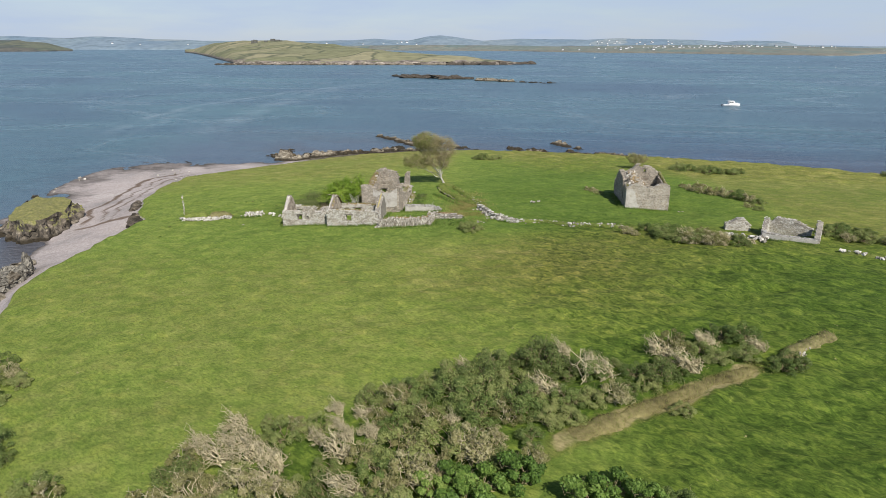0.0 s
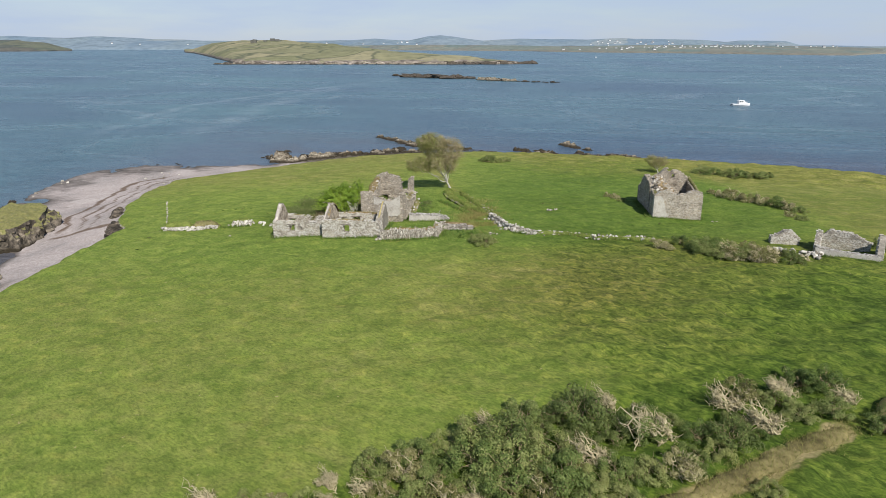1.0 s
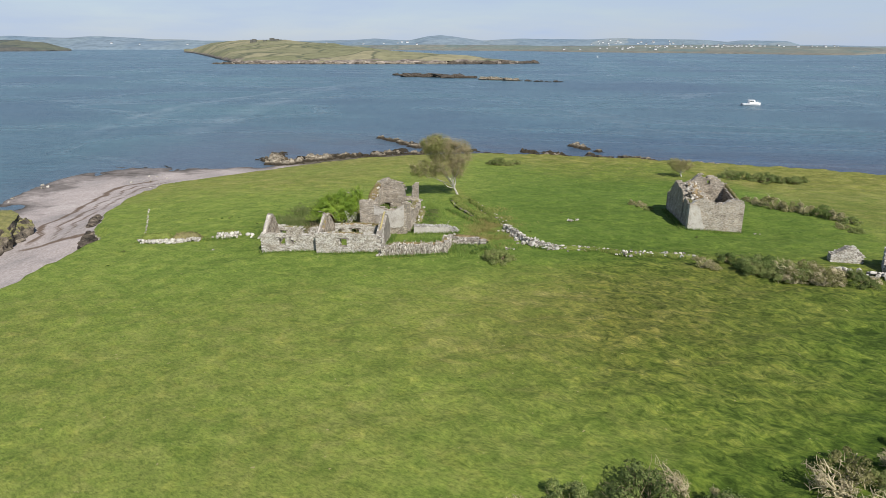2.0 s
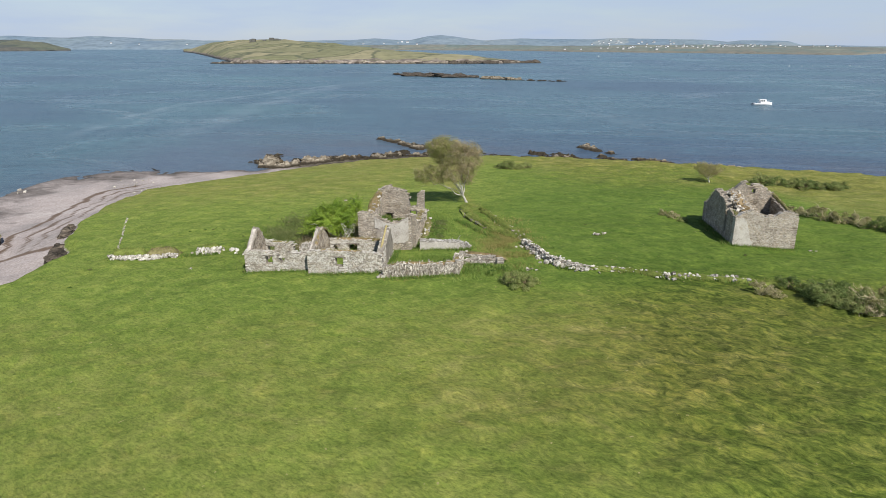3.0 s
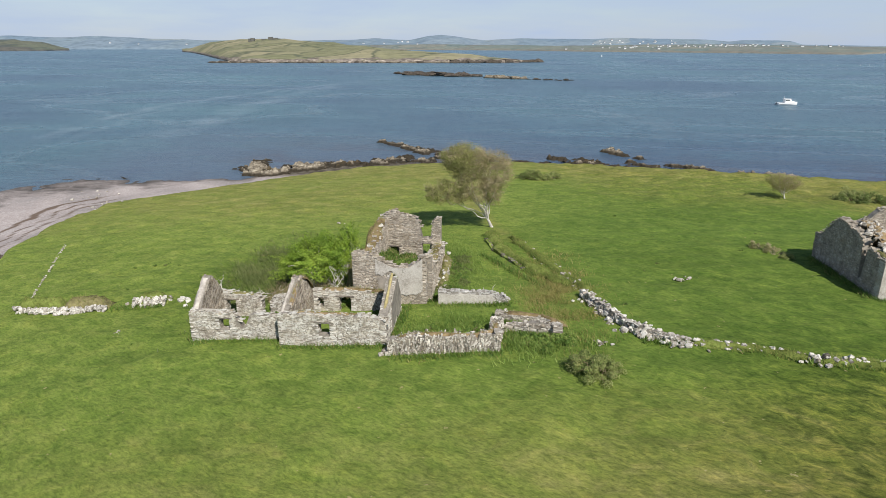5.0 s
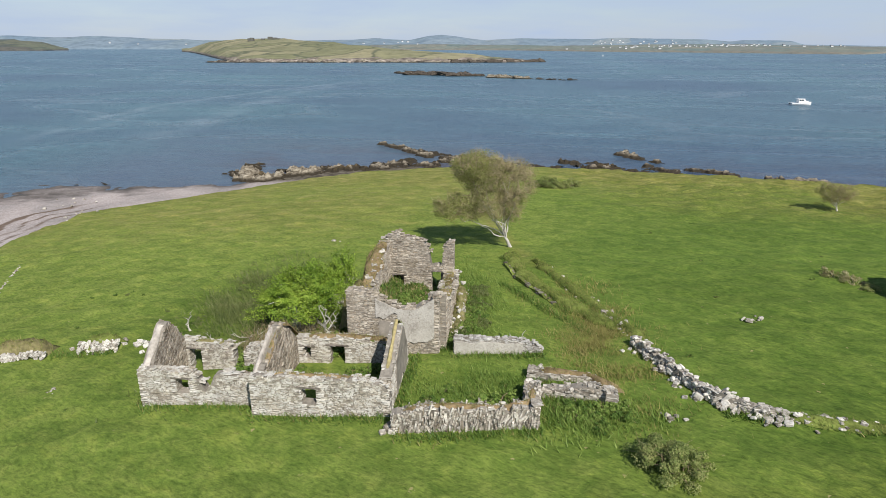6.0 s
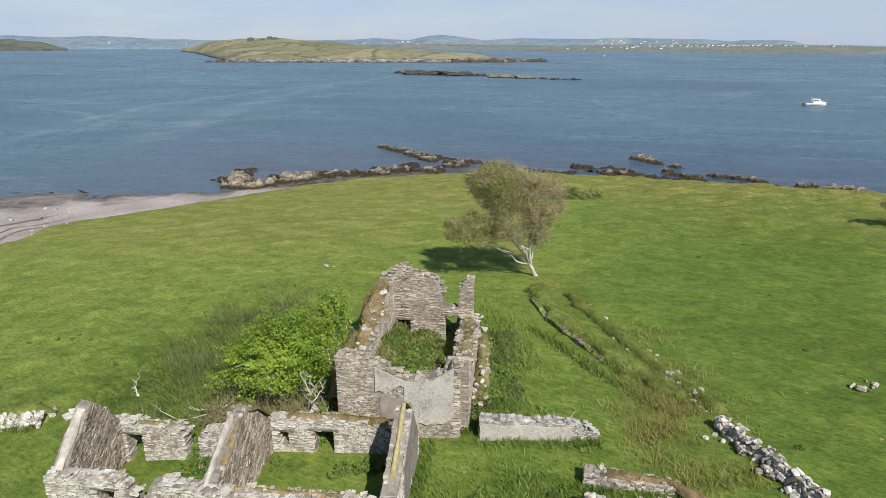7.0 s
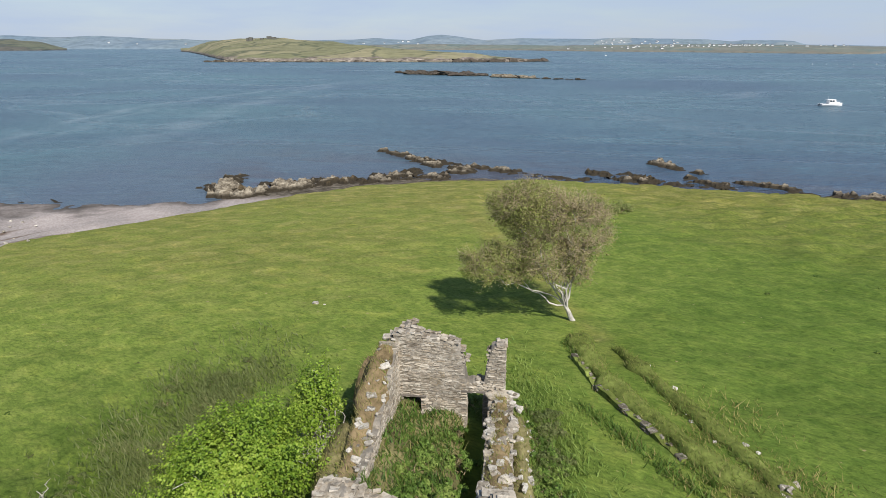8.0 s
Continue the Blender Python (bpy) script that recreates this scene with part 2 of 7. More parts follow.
def sea_material():
    m, nt, b = start_mat("sea_water", 0.12, 0.5)
    pos = position(nt)
    sep = nt.nodes.new("ShaderNodeSeparateXYZ")
    nt.links.new(pos, sep.inputs["Vector"])
    drift = noise_tex(nt, mapped(nt, pos, (0.004, 0.011, 0.01), 0.25), 1.0, 2, 0.5, 1.0)
    big = noise_tex(nt, mapped(nt, pos, (0.010, 0.003, 0.01), 0.1), 1.0, 3, 0.5)
    col = ramp(nt, maths(nt, "MULTIPLY", maths(nt, "ADD", drift, big), 0.5),
               [(0.34, (0.056, 0.104, 0.156)), (0.5, (0.066, 0.132, 0.176)), (0.66, (0.080, 0.162, 0.194))])
    # light and dark of gusts and wavelets, painted into the base colour
    gust_sheen = noise_tex(nt, mapped(nt, pos, (0.030, 0.085, 0.05), -0.15), 1.0, 8, 0.72, 0.4)
    col = blend(nt, 1.0, col, ramp(nt, gust_sheen, [(0.36, (0.84, 0.86, 0.88)), (0.5, (1.03, 1.02, 1.02)), (0.64, (1.20, 1.17, 1.14))]), "MULTIPLY")
    weed = noise_tex(nt, mapped(nt, pos, (0.05, 0.11, 0.1), 0.35), 1.0, 4, 0.6, 0.6)
    chop_shade = noise_tex(nt, mapped(nt, pos, (0.30, 0.95, 0.4), -0.32), 1.0, 6, 0.74, 0.5)
    col = blend(nt, 1.0, col, ramp(nt, chop_shade, [(0.36, (0.56, 0.62, 0.68)), (0.5, (1.0, 1.0, 1.0)), (0.66, (1.44, 1.38, 1.32))]), "MULTIPLY")
    # shallows over sand, then weed beds close to the rocks
    off = maths(nt, "ADD", sep.outputs["Y"], maths(nt, "MULTIPLY", sep.outputs["X"], 0.28))
    off = maths(nt, "ADD", off, maths(nt, "MULTIPLY", maths(nt, "SUBTRACT", weed, 0.5), 110.0))
    col = blend(nt, maths(nt, "MULTIPLY", maths(nt, "MULTIPLY", grey(nt, off, 250.0, 175.0), grey(nt, sep.outputs["X"], -100.0, -72.0)), 0.62), col, (0.090, 0.108, 0.170))
    bed = maths(nt, "MULTIPLY", maths(nt, "MULTIPLY", grey(nt, off, 232.0, 196.0), grey(nt, sep.outputs["X"], -62.0, -40.0)), grey(nt, weed, 0.46, 0.56))
    col = blend(nt, maths(nt, "MULTIPLY", bed, 0.8), col, (0.085, 0.082, 0.110))
    # water made darker and bluer towards the shore in the east
    east_dark = maths(nt, "MULTIPLY", grey(nt, off, 300.0, 200.0), grey(nt, sep.outputs["X"], 0.0, 40.0))
    col = blend(nt, maths(nt, "MULTIPLY", east_dark, 0.75), col, blend(nt, 1.0, col, (0.60, 0.72, 0.86), "MULTIPLY"))
    inlet = maths(nt, "MULTIPLY", grey(nt, sep.outputs["Y"], 112.0, 96.0), grey(nt, sep.outputs["X"], -86.0, -66.0))
    col = blend(nt, maths(nt, "MULTIPLY", inlet, 0.8), col, (0.105, 0.098, 0.105))
    # pale slick sheen put into the base colour, curves fitted to the camera's view
    wav = maths(nt, "MULTIPLY", maths(nt, "SUBTRACT", noise_tex(nt, pos, 0.02, 4, 0.6), 0.5), 34.0)
    yy = maths(nt, "SUBTRACT", sep.outputs["Y"], 300.0)
    bow = maths(nt, "SUBTRACT", maths(nt, "MULTIPLY", maths(nt, "MULTIPLY", yy, yy), 0.0014), 128.0)
    fray = grey(nt, noise_tex(nt, pos, 0.05, 4, 0.6), 0.36, 0.58)
    for mid_x, wide, strength in ((bow, 4.5, 0.42), (maths(nt, "ADD", bow, 9.0), 2.5, 0.25), (maths(nt, "SUBTRACT", maths(nt, "MULTIPLY", bow, 0.35), 46.0), 9.0, 0.30)):
        gap = maths(nt, "ABSOLUTE", maths(nt, "ADD", maths(nt, "SUBTRACT", sep.outputs["X"], mid_x), wav), 0.0)
        line = maths(nt, "MULTIPLY", grey(nt, gap, wide, 0.3), fray)
        line = maths(nt, "MULTIPLY", line, maths(nt, "MULTIPLY", grey(nt, sep.outputs["Y"], 215.0, 250.0), grey(nt, sep.outputs["Y"], 640.0, 420.0)))
        col = blend(nt, maths(nt, "MULTIPLY", line, strength), col, (0.30, 0.37, 0.42))
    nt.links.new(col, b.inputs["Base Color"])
    slick = ramp(nt, drift, [(0.42, (0.29, 0.29, 0.29)), (0.525, (0.27, 0.27, 0.27)), (0.54, (0.16, 0.16, 0.16)), (0.555, (0.29, 0.29, 0.29))])
    nt.links.new(slick, b.inputs["Roughness"])
    b.inputs["IOR"].default_value = 1.33
    b.inputs["Specular IOR Level"].default_value = 0.42
    w1 = noise_tex(nt, mapped(nt, pos, (0.13, 0.34, 0.3), -0.25), 1.0, 9, 0.72, 0.3)
    w2 = noise_tex(nt, mapped(nt, pos, (1.1, 2.2, 1.0), -0.3), 1.0, 4, 0.6)
    w3 = noise_tex(nt, mapped(nt, pos, (0.035, 0.12, 0.1), -0.2), 1.0, 8, 0.75, 0.4)
    w4 = noise_tex(nt, mapped(nt, pos, (0.22, 0.85, 0.5), -0.32), 1.0, 3, 0.5, 0.6)
    h = maths(nt, "ADD", maths(nt, "ADD", w1, maths(nt, "MULTIPLY", w2, 0.4)), maths(nt, "MULTIPLY", w3, 1.6))
    h = maths(nt, "ADD", h, maths(nt, "MULTIPLY", w4, 0.9))
    bump(nt, b, h, 0.95, 0.85)
    return m


def cracked_render():
    m, nt, b = start_mat("weathered_lime_render", 0.9, 0.15)
    pos = position(nt)
    n1 = noise_tex(nt, pos, 1.1, 6, 0.65, 0.4)
    n2 = noise_tex(nt, pos, 9.0, 5, 0.65)
    col = ramp(nt, n1, [(0.30, (0.27, 0.25, 0.215)), (0.45, (0.43, 0.405, 0.365)), (0.60, (0.50, 0.48, 0.44)), (0.75, (0.36, 0.32, 0.26))])
    col = blend(nt, 1.0, col, ramp(nt, n2, [(0.3, (0.75, 0.74, 0.73)), (0.7, (1.15, 1.14, 1.12))]), "MULTIPLY")
    e = nt.nodes.new("ShaderNodeTexVoronoi")
    e.feature = "DISTANCE_TO_EDGE"
    e.inputs["Scale"].default_value = 1.7
    nt.links.new(blend(nt, 0.35, pos, noise_colour(nt, pos)), e.inputs["Vector"])
    col = blend(nt, grey(nt, e.outputs["Distance"], 0.010, 0.002), col, (0.2, 0.18, 0.15))
    nt.links.new(col, b.inputs["Base Color"])
    bump(nt, b, n2, 0.5, 0.012)
    return m


def noise_colour(nt, pos):
    n = nt.nodes.new("ShaderNodeTexNoise")
    n.inputs["Scale"].default_value = 3.0
    n.inputs["Detail"].default_value = 4
    nt.links.new(pos, n.inputs["Vector"])
    return n.outputs["Color"]


STONE_GREY = [(0.235, 0.208, 0.170), (0.325, 0.295, 0.245), (0.39, 0.360, 0.305), (0.49, 0.462, 0.405), (0.285, 0.245, 0.192)]
STONE_HOUSE = [(0.215, 0.185, 0.145), (0.310, 0.272, 0.220), (0.375, 0.335, 0.278), (0.460, 0.420, 0.358), (0.265, 0.215, 0.155)]
STONE_PALE = [(0.15, 0.132, 0.106), (0.27, 0.245, 0.205), (0.36, 0.332, 0.285), (0.56, 0.53, 0.475), (0.21, 0.178, 0.135)]
M_GROUND = ground_material()
M_SEA = sea_material()
M_STONE = stone_material("rubble_stone", STONE_GREY, 0.55, wash=0.75)
M_STONE_J = stone_material("rubble_stone_joined", STONE_GREY, 0.55, island=True, wash=0.75)
M_HOUSE = stone_material("brown_rubble_stone", STONE_HOUSE, 0.35, (0.52, 0.50, 0.44), moss=0.4)
M_HOUSE_J = stone_material("brown_rubble_stone_joined", STONE_HOUSE, 0.35, (0.52, 0.50, 0.44), island=True, moss=0.4)
M_PALE = stone_material("lichened_stone", STONE_PALE, 0.55, (0.64, 0.62, 0.56))
M_PALE_J = stone_material("lichened_stone_joined", STONE_PALE, 0.55, (0.64, 0.62, 0.56), island=True)
M_WHITE = stone_material("limewashed_stone", [(0.30, 0.285, 0.26), (0.39, 0.38, 0.355), (0.45, 0.44, 0.42), (0.24, 0.22, 0.19)], 0.45, (0.62, 0.61, 0.59))
M_WHITE_J = stone_material("limewashed_stone_joined", [(0.30, 0.285, 0.26), (0.39, 0.38, 0.355), (0.45, 0.44, 0.42), (0.24, 0.22, 0.19)], 0.45, (0.62, 0.61, 0.59), island=True)
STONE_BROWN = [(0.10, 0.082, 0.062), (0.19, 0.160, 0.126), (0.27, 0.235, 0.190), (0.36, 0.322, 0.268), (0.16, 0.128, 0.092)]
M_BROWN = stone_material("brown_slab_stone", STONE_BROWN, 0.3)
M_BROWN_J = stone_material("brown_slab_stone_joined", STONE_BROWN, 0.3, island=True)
M_CORE = plain_material("earth_mortar", (0.25, 0.225, 0.19), 0.95, 0.35, 5.0, 0.1, 0.03)
M_PLASTER = cracked_render()
M_LIME = plain_material("pale_lime_mortar", (0.45, 0.41, 0.36), 0.92, 0.32, 4.0, 0.15, 0.03)
M_GREYREND = plain_material("streaked_grey_render", (0.285, 0.255, 0.215), 0.92, 0.35, 2.2, 0.15, 0.02)
M_LINTEL = plain_material("dark_lintel", (0.16, 0.14, 0.12), 0.9, 0.3, 7.0)
M_MOSS = plain_material("dry_moss_turf", (0.185, 0.165, 0.078), 0.97, 0.5, 3.5, 0.05, 0.06)
M_BROWNMOSS = plain_material("brown_moss", (0.240, 0.178, 0.098), 0.97, 0.5, 2.5, 0.05, 0.06)
M_TURF = plain_material("green_turf", (0.150, 0.180, 0.046), 0.97, 0.5, 2.5, 0.05, 0.06)
M_EARTH = plain_material("trodden_earth_and_straw", (0.205, 0.175, 0.078), 0.97, 0.5, 1.6, 0.05, 0.06)
M_LICHEN = plain_material("yellow_lichen", (0.38, 0.32, 0.155), 0.95, 0.3, 6.0, 0.05)
M_SHRUB = leaf_material("gorse_leaves", [(0.0, (0.085, 0.130, 0.030)), (0.4, (0.155, 0.210, 0.056)), (0.75, (0.235, 0.280, 0.088)), (1.0, (0.310, 0.315, 0.120))], each=0.8)
M_DRYSHRUB = leaf_material("grey_brown_scrub_leaves", [(0.0, (0.140, 0.140, 0.046)), (0.5, (0.260, 0.245, 0.098)), (1.0, (0.400, 0.365, 0.205))], each=0.8)
M_BRIGHT = leaf_material("sycamore_leaves", [(0.0, (0.070, 0.145, 0.012)), (0.5, (0.200, 0.310, 0.032)), (1.0, (0.400, 0.490, 0.085))], 0.5)
M_TREELEAF = leaf_material("hawthorn_leaves", [(0.0, (0.160, 0.185, 0.048)), (0.5, (0.250, 0.275, 0.078)), (1.0, (0.370, 0.370, 0.135))])
M_OLIVE = leaf_material("browning_leaves", [(0.0, (0.160, 0.142, 0.050)), (0.5, (0.255, 0.222, 0.085)), (1.0, (0.370, 0.310, 0.145))])
M_BRAMBLE = leaf_material("bramble_leaves", [(0.0, (0.066, 0.125, 0.022)), (0.5, (0.140, 0.230, 0.042)), (1.0, (0.250, 0.325, 0.080))], each=0.8)
M_SCRUB = leaf_material("blackthorn_leaves", [(0.0, (0.100, 0.135, 0.036)), (0.5, (0.195, 0.238, 0.070)), (1.0, (0.320, 0.340, 0.120))], each=0.8)
M_HEATH = leaf_material("dark_rush", [(0.0, (0.088, 0.120, 0.034)), (0.6, (0.150, 0.182, 0.058)), (1.0, (0.235, 0.240, 0.105))])
M_BARE = plain_material("bleached_branch", (0.50, 0.435, 0.285), 0.85, 0.25, 6.0)
M_TWIG = plain_material("brown_twig", (0.29, 0.235, 0.135), 0.9, 0.3, 8.0)
M_BARK = plain_material("pale_bark", (0.50, 0.47, 0.42), 0.85, 0.3, 9.0, 0.15, 0.02)
M_GRASS = leaf_material("grass_blades", [(0.0, (0.100, 0.160, 0.024)), (0.5, (0.175, 0.242, 0.042)), (1.0, (0.270, 0.310, 0.076))], 0.7, 0.12)
M_GOLD = leaf_material("golden_grass_blades", [(0.0, (0.170, 0.175, 0.052)), (0.5, (0.285, 0.258, 0.086)), (1.0, (0.420, 0.355, 0.150))], 0.8)
M_STRAW = leaf_material("straw_blades", [(0.0, (0.155, 0.180, 0.042)), (0.5, (0.250, 0.240, 0.078)), (1.0, (0.380, 0.320, 0.140))], 0.8, 0.2)
M_ROCK = rock_material("shore_rock", [(0.32, (0.045, 0.038, 0.028)), (0.43, (0.15, 0.125, 0.092)), (0.54, (0.275, 0.240, 0.185)), (0.68, (0.45, 0.405, 0.325))])
M_ISLET = rock_material("islet_rock", [(0.34, (0.022, 0.020, 0.017)), (0.47, (0.10, 0.085, 0.066)), (0.56, (0.19, 0.16, 0.125)), (0.70, (0.36, 0.31, 0.25))], True, True, (1.8, 0.5, 0.5))

M_STACK = rock_material("grey_strata_rock", [(0.32, (0.035, 0.032, 0.028)), (0.46, (0.13, 0.12, 0.10)), (0.57, (0.27, 0.25, 0.21)), (0.70, (0.46, 0.43, 0.37))], True, False, (1.6, 0.4, 0.6))
M_WEEDY = rock_material("weed_grown_rock", [(0.36, (0.022, 0.018, 0.011)), (0.50, (0.060, 0.045, 0.024)), (0.62, (0.115, 0.085, 0.048)), (0.74, (0.26, 0.215, 0.16))])
M_SKERRY = rock_material("skerry_rock", [(0.36, (0.022, 0.019, 0.016)), (0.50, (0.075, 0.062, 0.050)), (0.62, (0.17, 0.14, 0.11)), (0.74, (0.30, 0.26, 0.21))])


# ================================================================ shared builders
def mesh_object(name, verts, faces, material, parent=None, smooth=False):
    me = bpy.data.meshes.new(name)
    me.from_pydata(verts if isinstance(verts, list) else verts.tolist(), [], faces if isinstance(faces, list) else faces.tolist())
    me.materials.append(material)
    if smooth:
        me.polygons.foreach_set("use_smooth", [True] * len(me.polygons))
    me.update()
    ob = new(name, me)
    if parent is not None:
        ob.parent = parent
    return ob


def part(name, bm, material, parent, label="", smooth=False):
    me = bpy.data.meshes.new(name)
    bm.to_mesh(me)
    bm.free()
    me.materials.append(material)
    if smooth:
        me.polygons.foreach_set("use_smooth", [True] * len(me.polygons))
    ob = new(name, me)
    ob.parent = parent
    if label:
        tagged(ob, label)
    return ob


def thing(name, x, y, z, label, category, group="", kind=""):
    ob = new(name)
    ob.location = (x, y, z)
    return tagged(ob, label, category, group, kind)


def lattice(ix, iy, seed):
    h = (ix.astype(np.int64) * 374761393 + iy.astype(np.int64) * 668265263 + seed * 982451653) & 0x7FFFFFFF
    h = ((h ^ (h >> 13)) * 1274126177) & 0x7FFFFFFF
    h = (h ^ (h >> 16)) & 0xFFFF
    return h / 65535.0


def value_noise(x, y, scale, seed=0):
    """Smooth noise between 0 and 1 over the plan; scale: metres of a patch."""
    x, y = np.asarray(x, float) / scale, np.asarray(y, float) / scale
    ix, iy = np.floor(x), np.floor(y)
    fx, fy = x - ix, y - iy
    fx, fy = fx * fx * (3 - 2 * fx), fy * fy * (3 - 2 * fy)
    a, b = lattice(ix, iy, seed), lattice(ix + 1, iy, seed)
    c, d = lattice(ix, iy + 1, seed), lattice(ix + 1, iy + 1, seed)
    return (a * (1 - fx) + b * fx) * (1 - fy) + (c * (1 - fx) + d * fx) * fy


def step(a, b, v):
    t = np.clip((v - a) / (b - a), 0, 1)
    return t * t * (3 - 2 * t)


def polygon_distance(px, py, poly):
    """Distance to the outline, positive inside."""
    px, py = np.asarray(px, float), np.asarray(py, float)
    best = np.full(px.shape, 1e18)
    inside = np.zeros(px.shape, bool)
    for k in range(len(poly)):
        (ax, ay), (bx, by) = poly[k], poly[(k + 1) % len(poly)]
        dx, dy = bx - ax, by - ay
        t = np.clip(((px - ax) * dx + (py - ay) * dy) / (dx * dx + dy * dy), 0, 1)
        best = np.minimum(best, (px - ax - t * dx) ** 2 + (py - ay - t * dy) ** 2)
        if ay != by:
            inside ^= ((ay > py) != (by > py)) & (px < (bx - ax) * (py - ay) / (by - ay) + ax)
    return np.where(inside, 1, -1) * np.sqrt(best)


# ================================================================ ground
SEA = -7.0
TURF_EDGE = [(-60, -300), (-44, -60), (-42, 30), (-44.5, 50), (-46.5, 60), (-49.5, 69), (-49, 78), (-47.5, 88), (-47.5, 98), (-53, 108),
             (-57, 122), (-58.5, 133), (-59, 143), (-56, 146.5), (-48.5, 151), (-41.5, 157.5), (-34.5, 165.5), (-22, 176), (-10, 180),
             (10, 173.5), (19, 167), (28, 160.5), (37, 156), (46, 151), (54, 146), (62, 142.5), (74, 139), (88, 133), (99, 130), (160, 108), (300, 40), (420, -300)]
SHORE = [(-75, -300), (-55, -60), (-50, 20), (-52, 50), (-54, 66), (-58.5, 78), (-61.5, 87), (-63.5, 95), (-70, 100), (-79, 108), (-81, 118), (-85, 136),
         (-87, 152), (-85.5, 162), (-82, 170.5), (-73, 168.5), (-57, 167.5), (-47, 170.5), (-40, 178), (-24, 187), (-3, 189), (12, 187),
         (26, 182), (40, 178), (52, 171), (62, 164), (75, 156), (92, 147), (110, 138), (165, 118), (306, 46), (430, -300)]


def plateau(x, y):
    x, y = np.clip(np.asarray(x, float), -70, 120) / 50, (np.clip(np.asarray(y, float), 10, 185) - 80) / 50
    return (1.008 + 2.453 * x - 0.511 * y - 1.435 * x * x - 1.285 * x * y - 1.284 * y * y
            + 0.035 * x * x * y + 0.541 * x * y * y - 0.011 * y ** 3)


def terrain(x, y):
    """Height of the ground, and how much of it is turf."""
    x, y = np.asarray(x, float), np.asarray(y, float)
    wob = (value_noise(x, y, 6, 3) - 0.5) * 2.2 + (value_noise(x, y, 2, 4) - 0.5) * 0.8
    dg = polygon_distance(x, y, TURF_EDGE) + wob
    dl = polygon_distance(x, y, SHORE) + wob * 0.6
    top = np.maximum(plateau(x, y), -5.6) - 0.55 * np.exp(-(((x - 32) / 5) ** 2 + ((y - 84) / 5) ** 2))
    share = np.clip(dl / np.maximum(dl - np.minimum(dg, 0) * 1.0, 1e-3), 0, 1)
    edge = np.minimum(top - 0.9, -4.6)
    low = SEA + (edge - SEA) * share ** 1.1
    low = np.where(dl < 0, SEA + np.maximum(dl * 0.07, -3.0) - 0.02, low)
    k = step(-0.9, 1.0, dg)
    z = low * (1 - k) + top * k
    return z, step(-0.9, 0.9, dg), dg


def ground_z(x, y):
    return float(terrain(np.array([x]), np.array([y]))[0][0])


def make_ground():
    xs = np.concatenate([[-460, -340, -250, -190, -150, -125, -110], np.arange(-100, 100, 0.65), np.arange(100, 130, 2.0), [135, 150, 175, 210, 260, 330, 440]])
    ys = np.concatenate([[-320, -240, -170, -110, -70, -40, -20, -8, 0, 7, 13], np.arange(18, 205, 0.65), [207, 211, 217, 225, 240, 260]])
    gx, gy = np.meshgrid(xs, ys)
    z, turf, dg = terrain(gx, gy)
    coarse = np.exp(-(((gx - 22) / 22) ** 2 + ((gy - 58) / 17) ** 2)) + np.exp(-(((gx - 32) / 18) ** 2 + ((gy - 32) / 12) ** 2)) + 0.8 * step(112, 132, gy + 0.25 * gx) * step(6, 26, gx)
    rough = (0.35 + 0.65 * value_noise(gx, gy, 14, 8)) * (1 + 2.0 * np.clip(coarse, 0, 1))
    tuss = ((value_noise(gx + 0.6 * gy, gy * 1.5, 2.3, 1) - 0.5) * 0.24 + (value_noise(gx + 0.5 * gy, gy * 1.6, 1.3, 2) - 0.5) * 0.22) * rough
    peb = (value_noise(gx, gy, 1.3, 5) - 0.5) * 0.10 + (value_noise(gx, gy, 5, 6) - 0.5) * 0.25
    z = z + turf * tuss + (1 - turf) * peb * step(SEA - 1, SEA + 0.6, z)
    # the sward: coarse and yellow, or close-cropped and green
    n = value_noise(gx, gy, 9, 11)
    dry = 0.85 * np.exp(-(((gx - 14) / 18) ** 2 + ((gy - 62) / 13) ** 2))
    dry += 0.85 * step(112, 134, gy + 0.25 * gx + 8 * (n - 0.5)) * step(4, 26, gx)
    dry += 0.55 * np.exp(-(((gx - 55) / 16) ** 2 + ((gy - 92) / 26) ** 2))
    dry += 0.35 * step(140, 165, gy)
    dry += 0.9 * np.exp(-(((gx - (1.4 + (106 - gy) * 0.16)) / 0.9) ** 2)) * step(98, 104, gy) * step(168, 120, gy)
    dry += 0.9 * np.exp(-(((gx - 3.6 - 0.25 * (88 - gy)) / 1.7) ** 2 + ((gy - 88) / 6) ** 2))
    lush = 0.85 * np.exp(-(((gx - 20) / 14) ** 2 + ((gy - 98) / 14) ** 2)) + 0.35 * np.exp(-(((gx + 16) / 10) ** 2 + ((gy - 98) / 8) ** 2))
    lush += 0.5 * np.exp(-(((gx - 4) / 16) ** 2 + ((gy - 80) / 6) ** 2)) + 0.35 * np.exp(-(((gx + 20) / 22) ** 2 + ((gy - 76) / 9) ** 2))
    lush += 0.9 * np.exp(-(((gx - 26) / 18) ** 2 + ((gy - 29) / 9) ** 2)) + 0.7 * np.exp(-(((gx - 36) / 13) ** 2 + ((gy - 55) / 12) ** 2)) * value_noise(gx, gy, 4, 17)
    dry += 0.22 * step(4, -14, gx) * step(84, 66, gy)
    lush += 0.9 * np.exp(-(((gx - 38) / 14) ** 2 + ((gy - 47) / 13) ** 2))
    lush += (0.45 - 0.3 * step(0, -14, gx)) * step(68, 92, gy) * step(122, 100, gy)
    lush += 0.55 * step(4, 9, gx) * step(46, 38, gx) * step(70, 78, gy) * step(104, 96, gy)
    dry += 0.48 * step(108, 132, gy) * step(6, 0, gx)
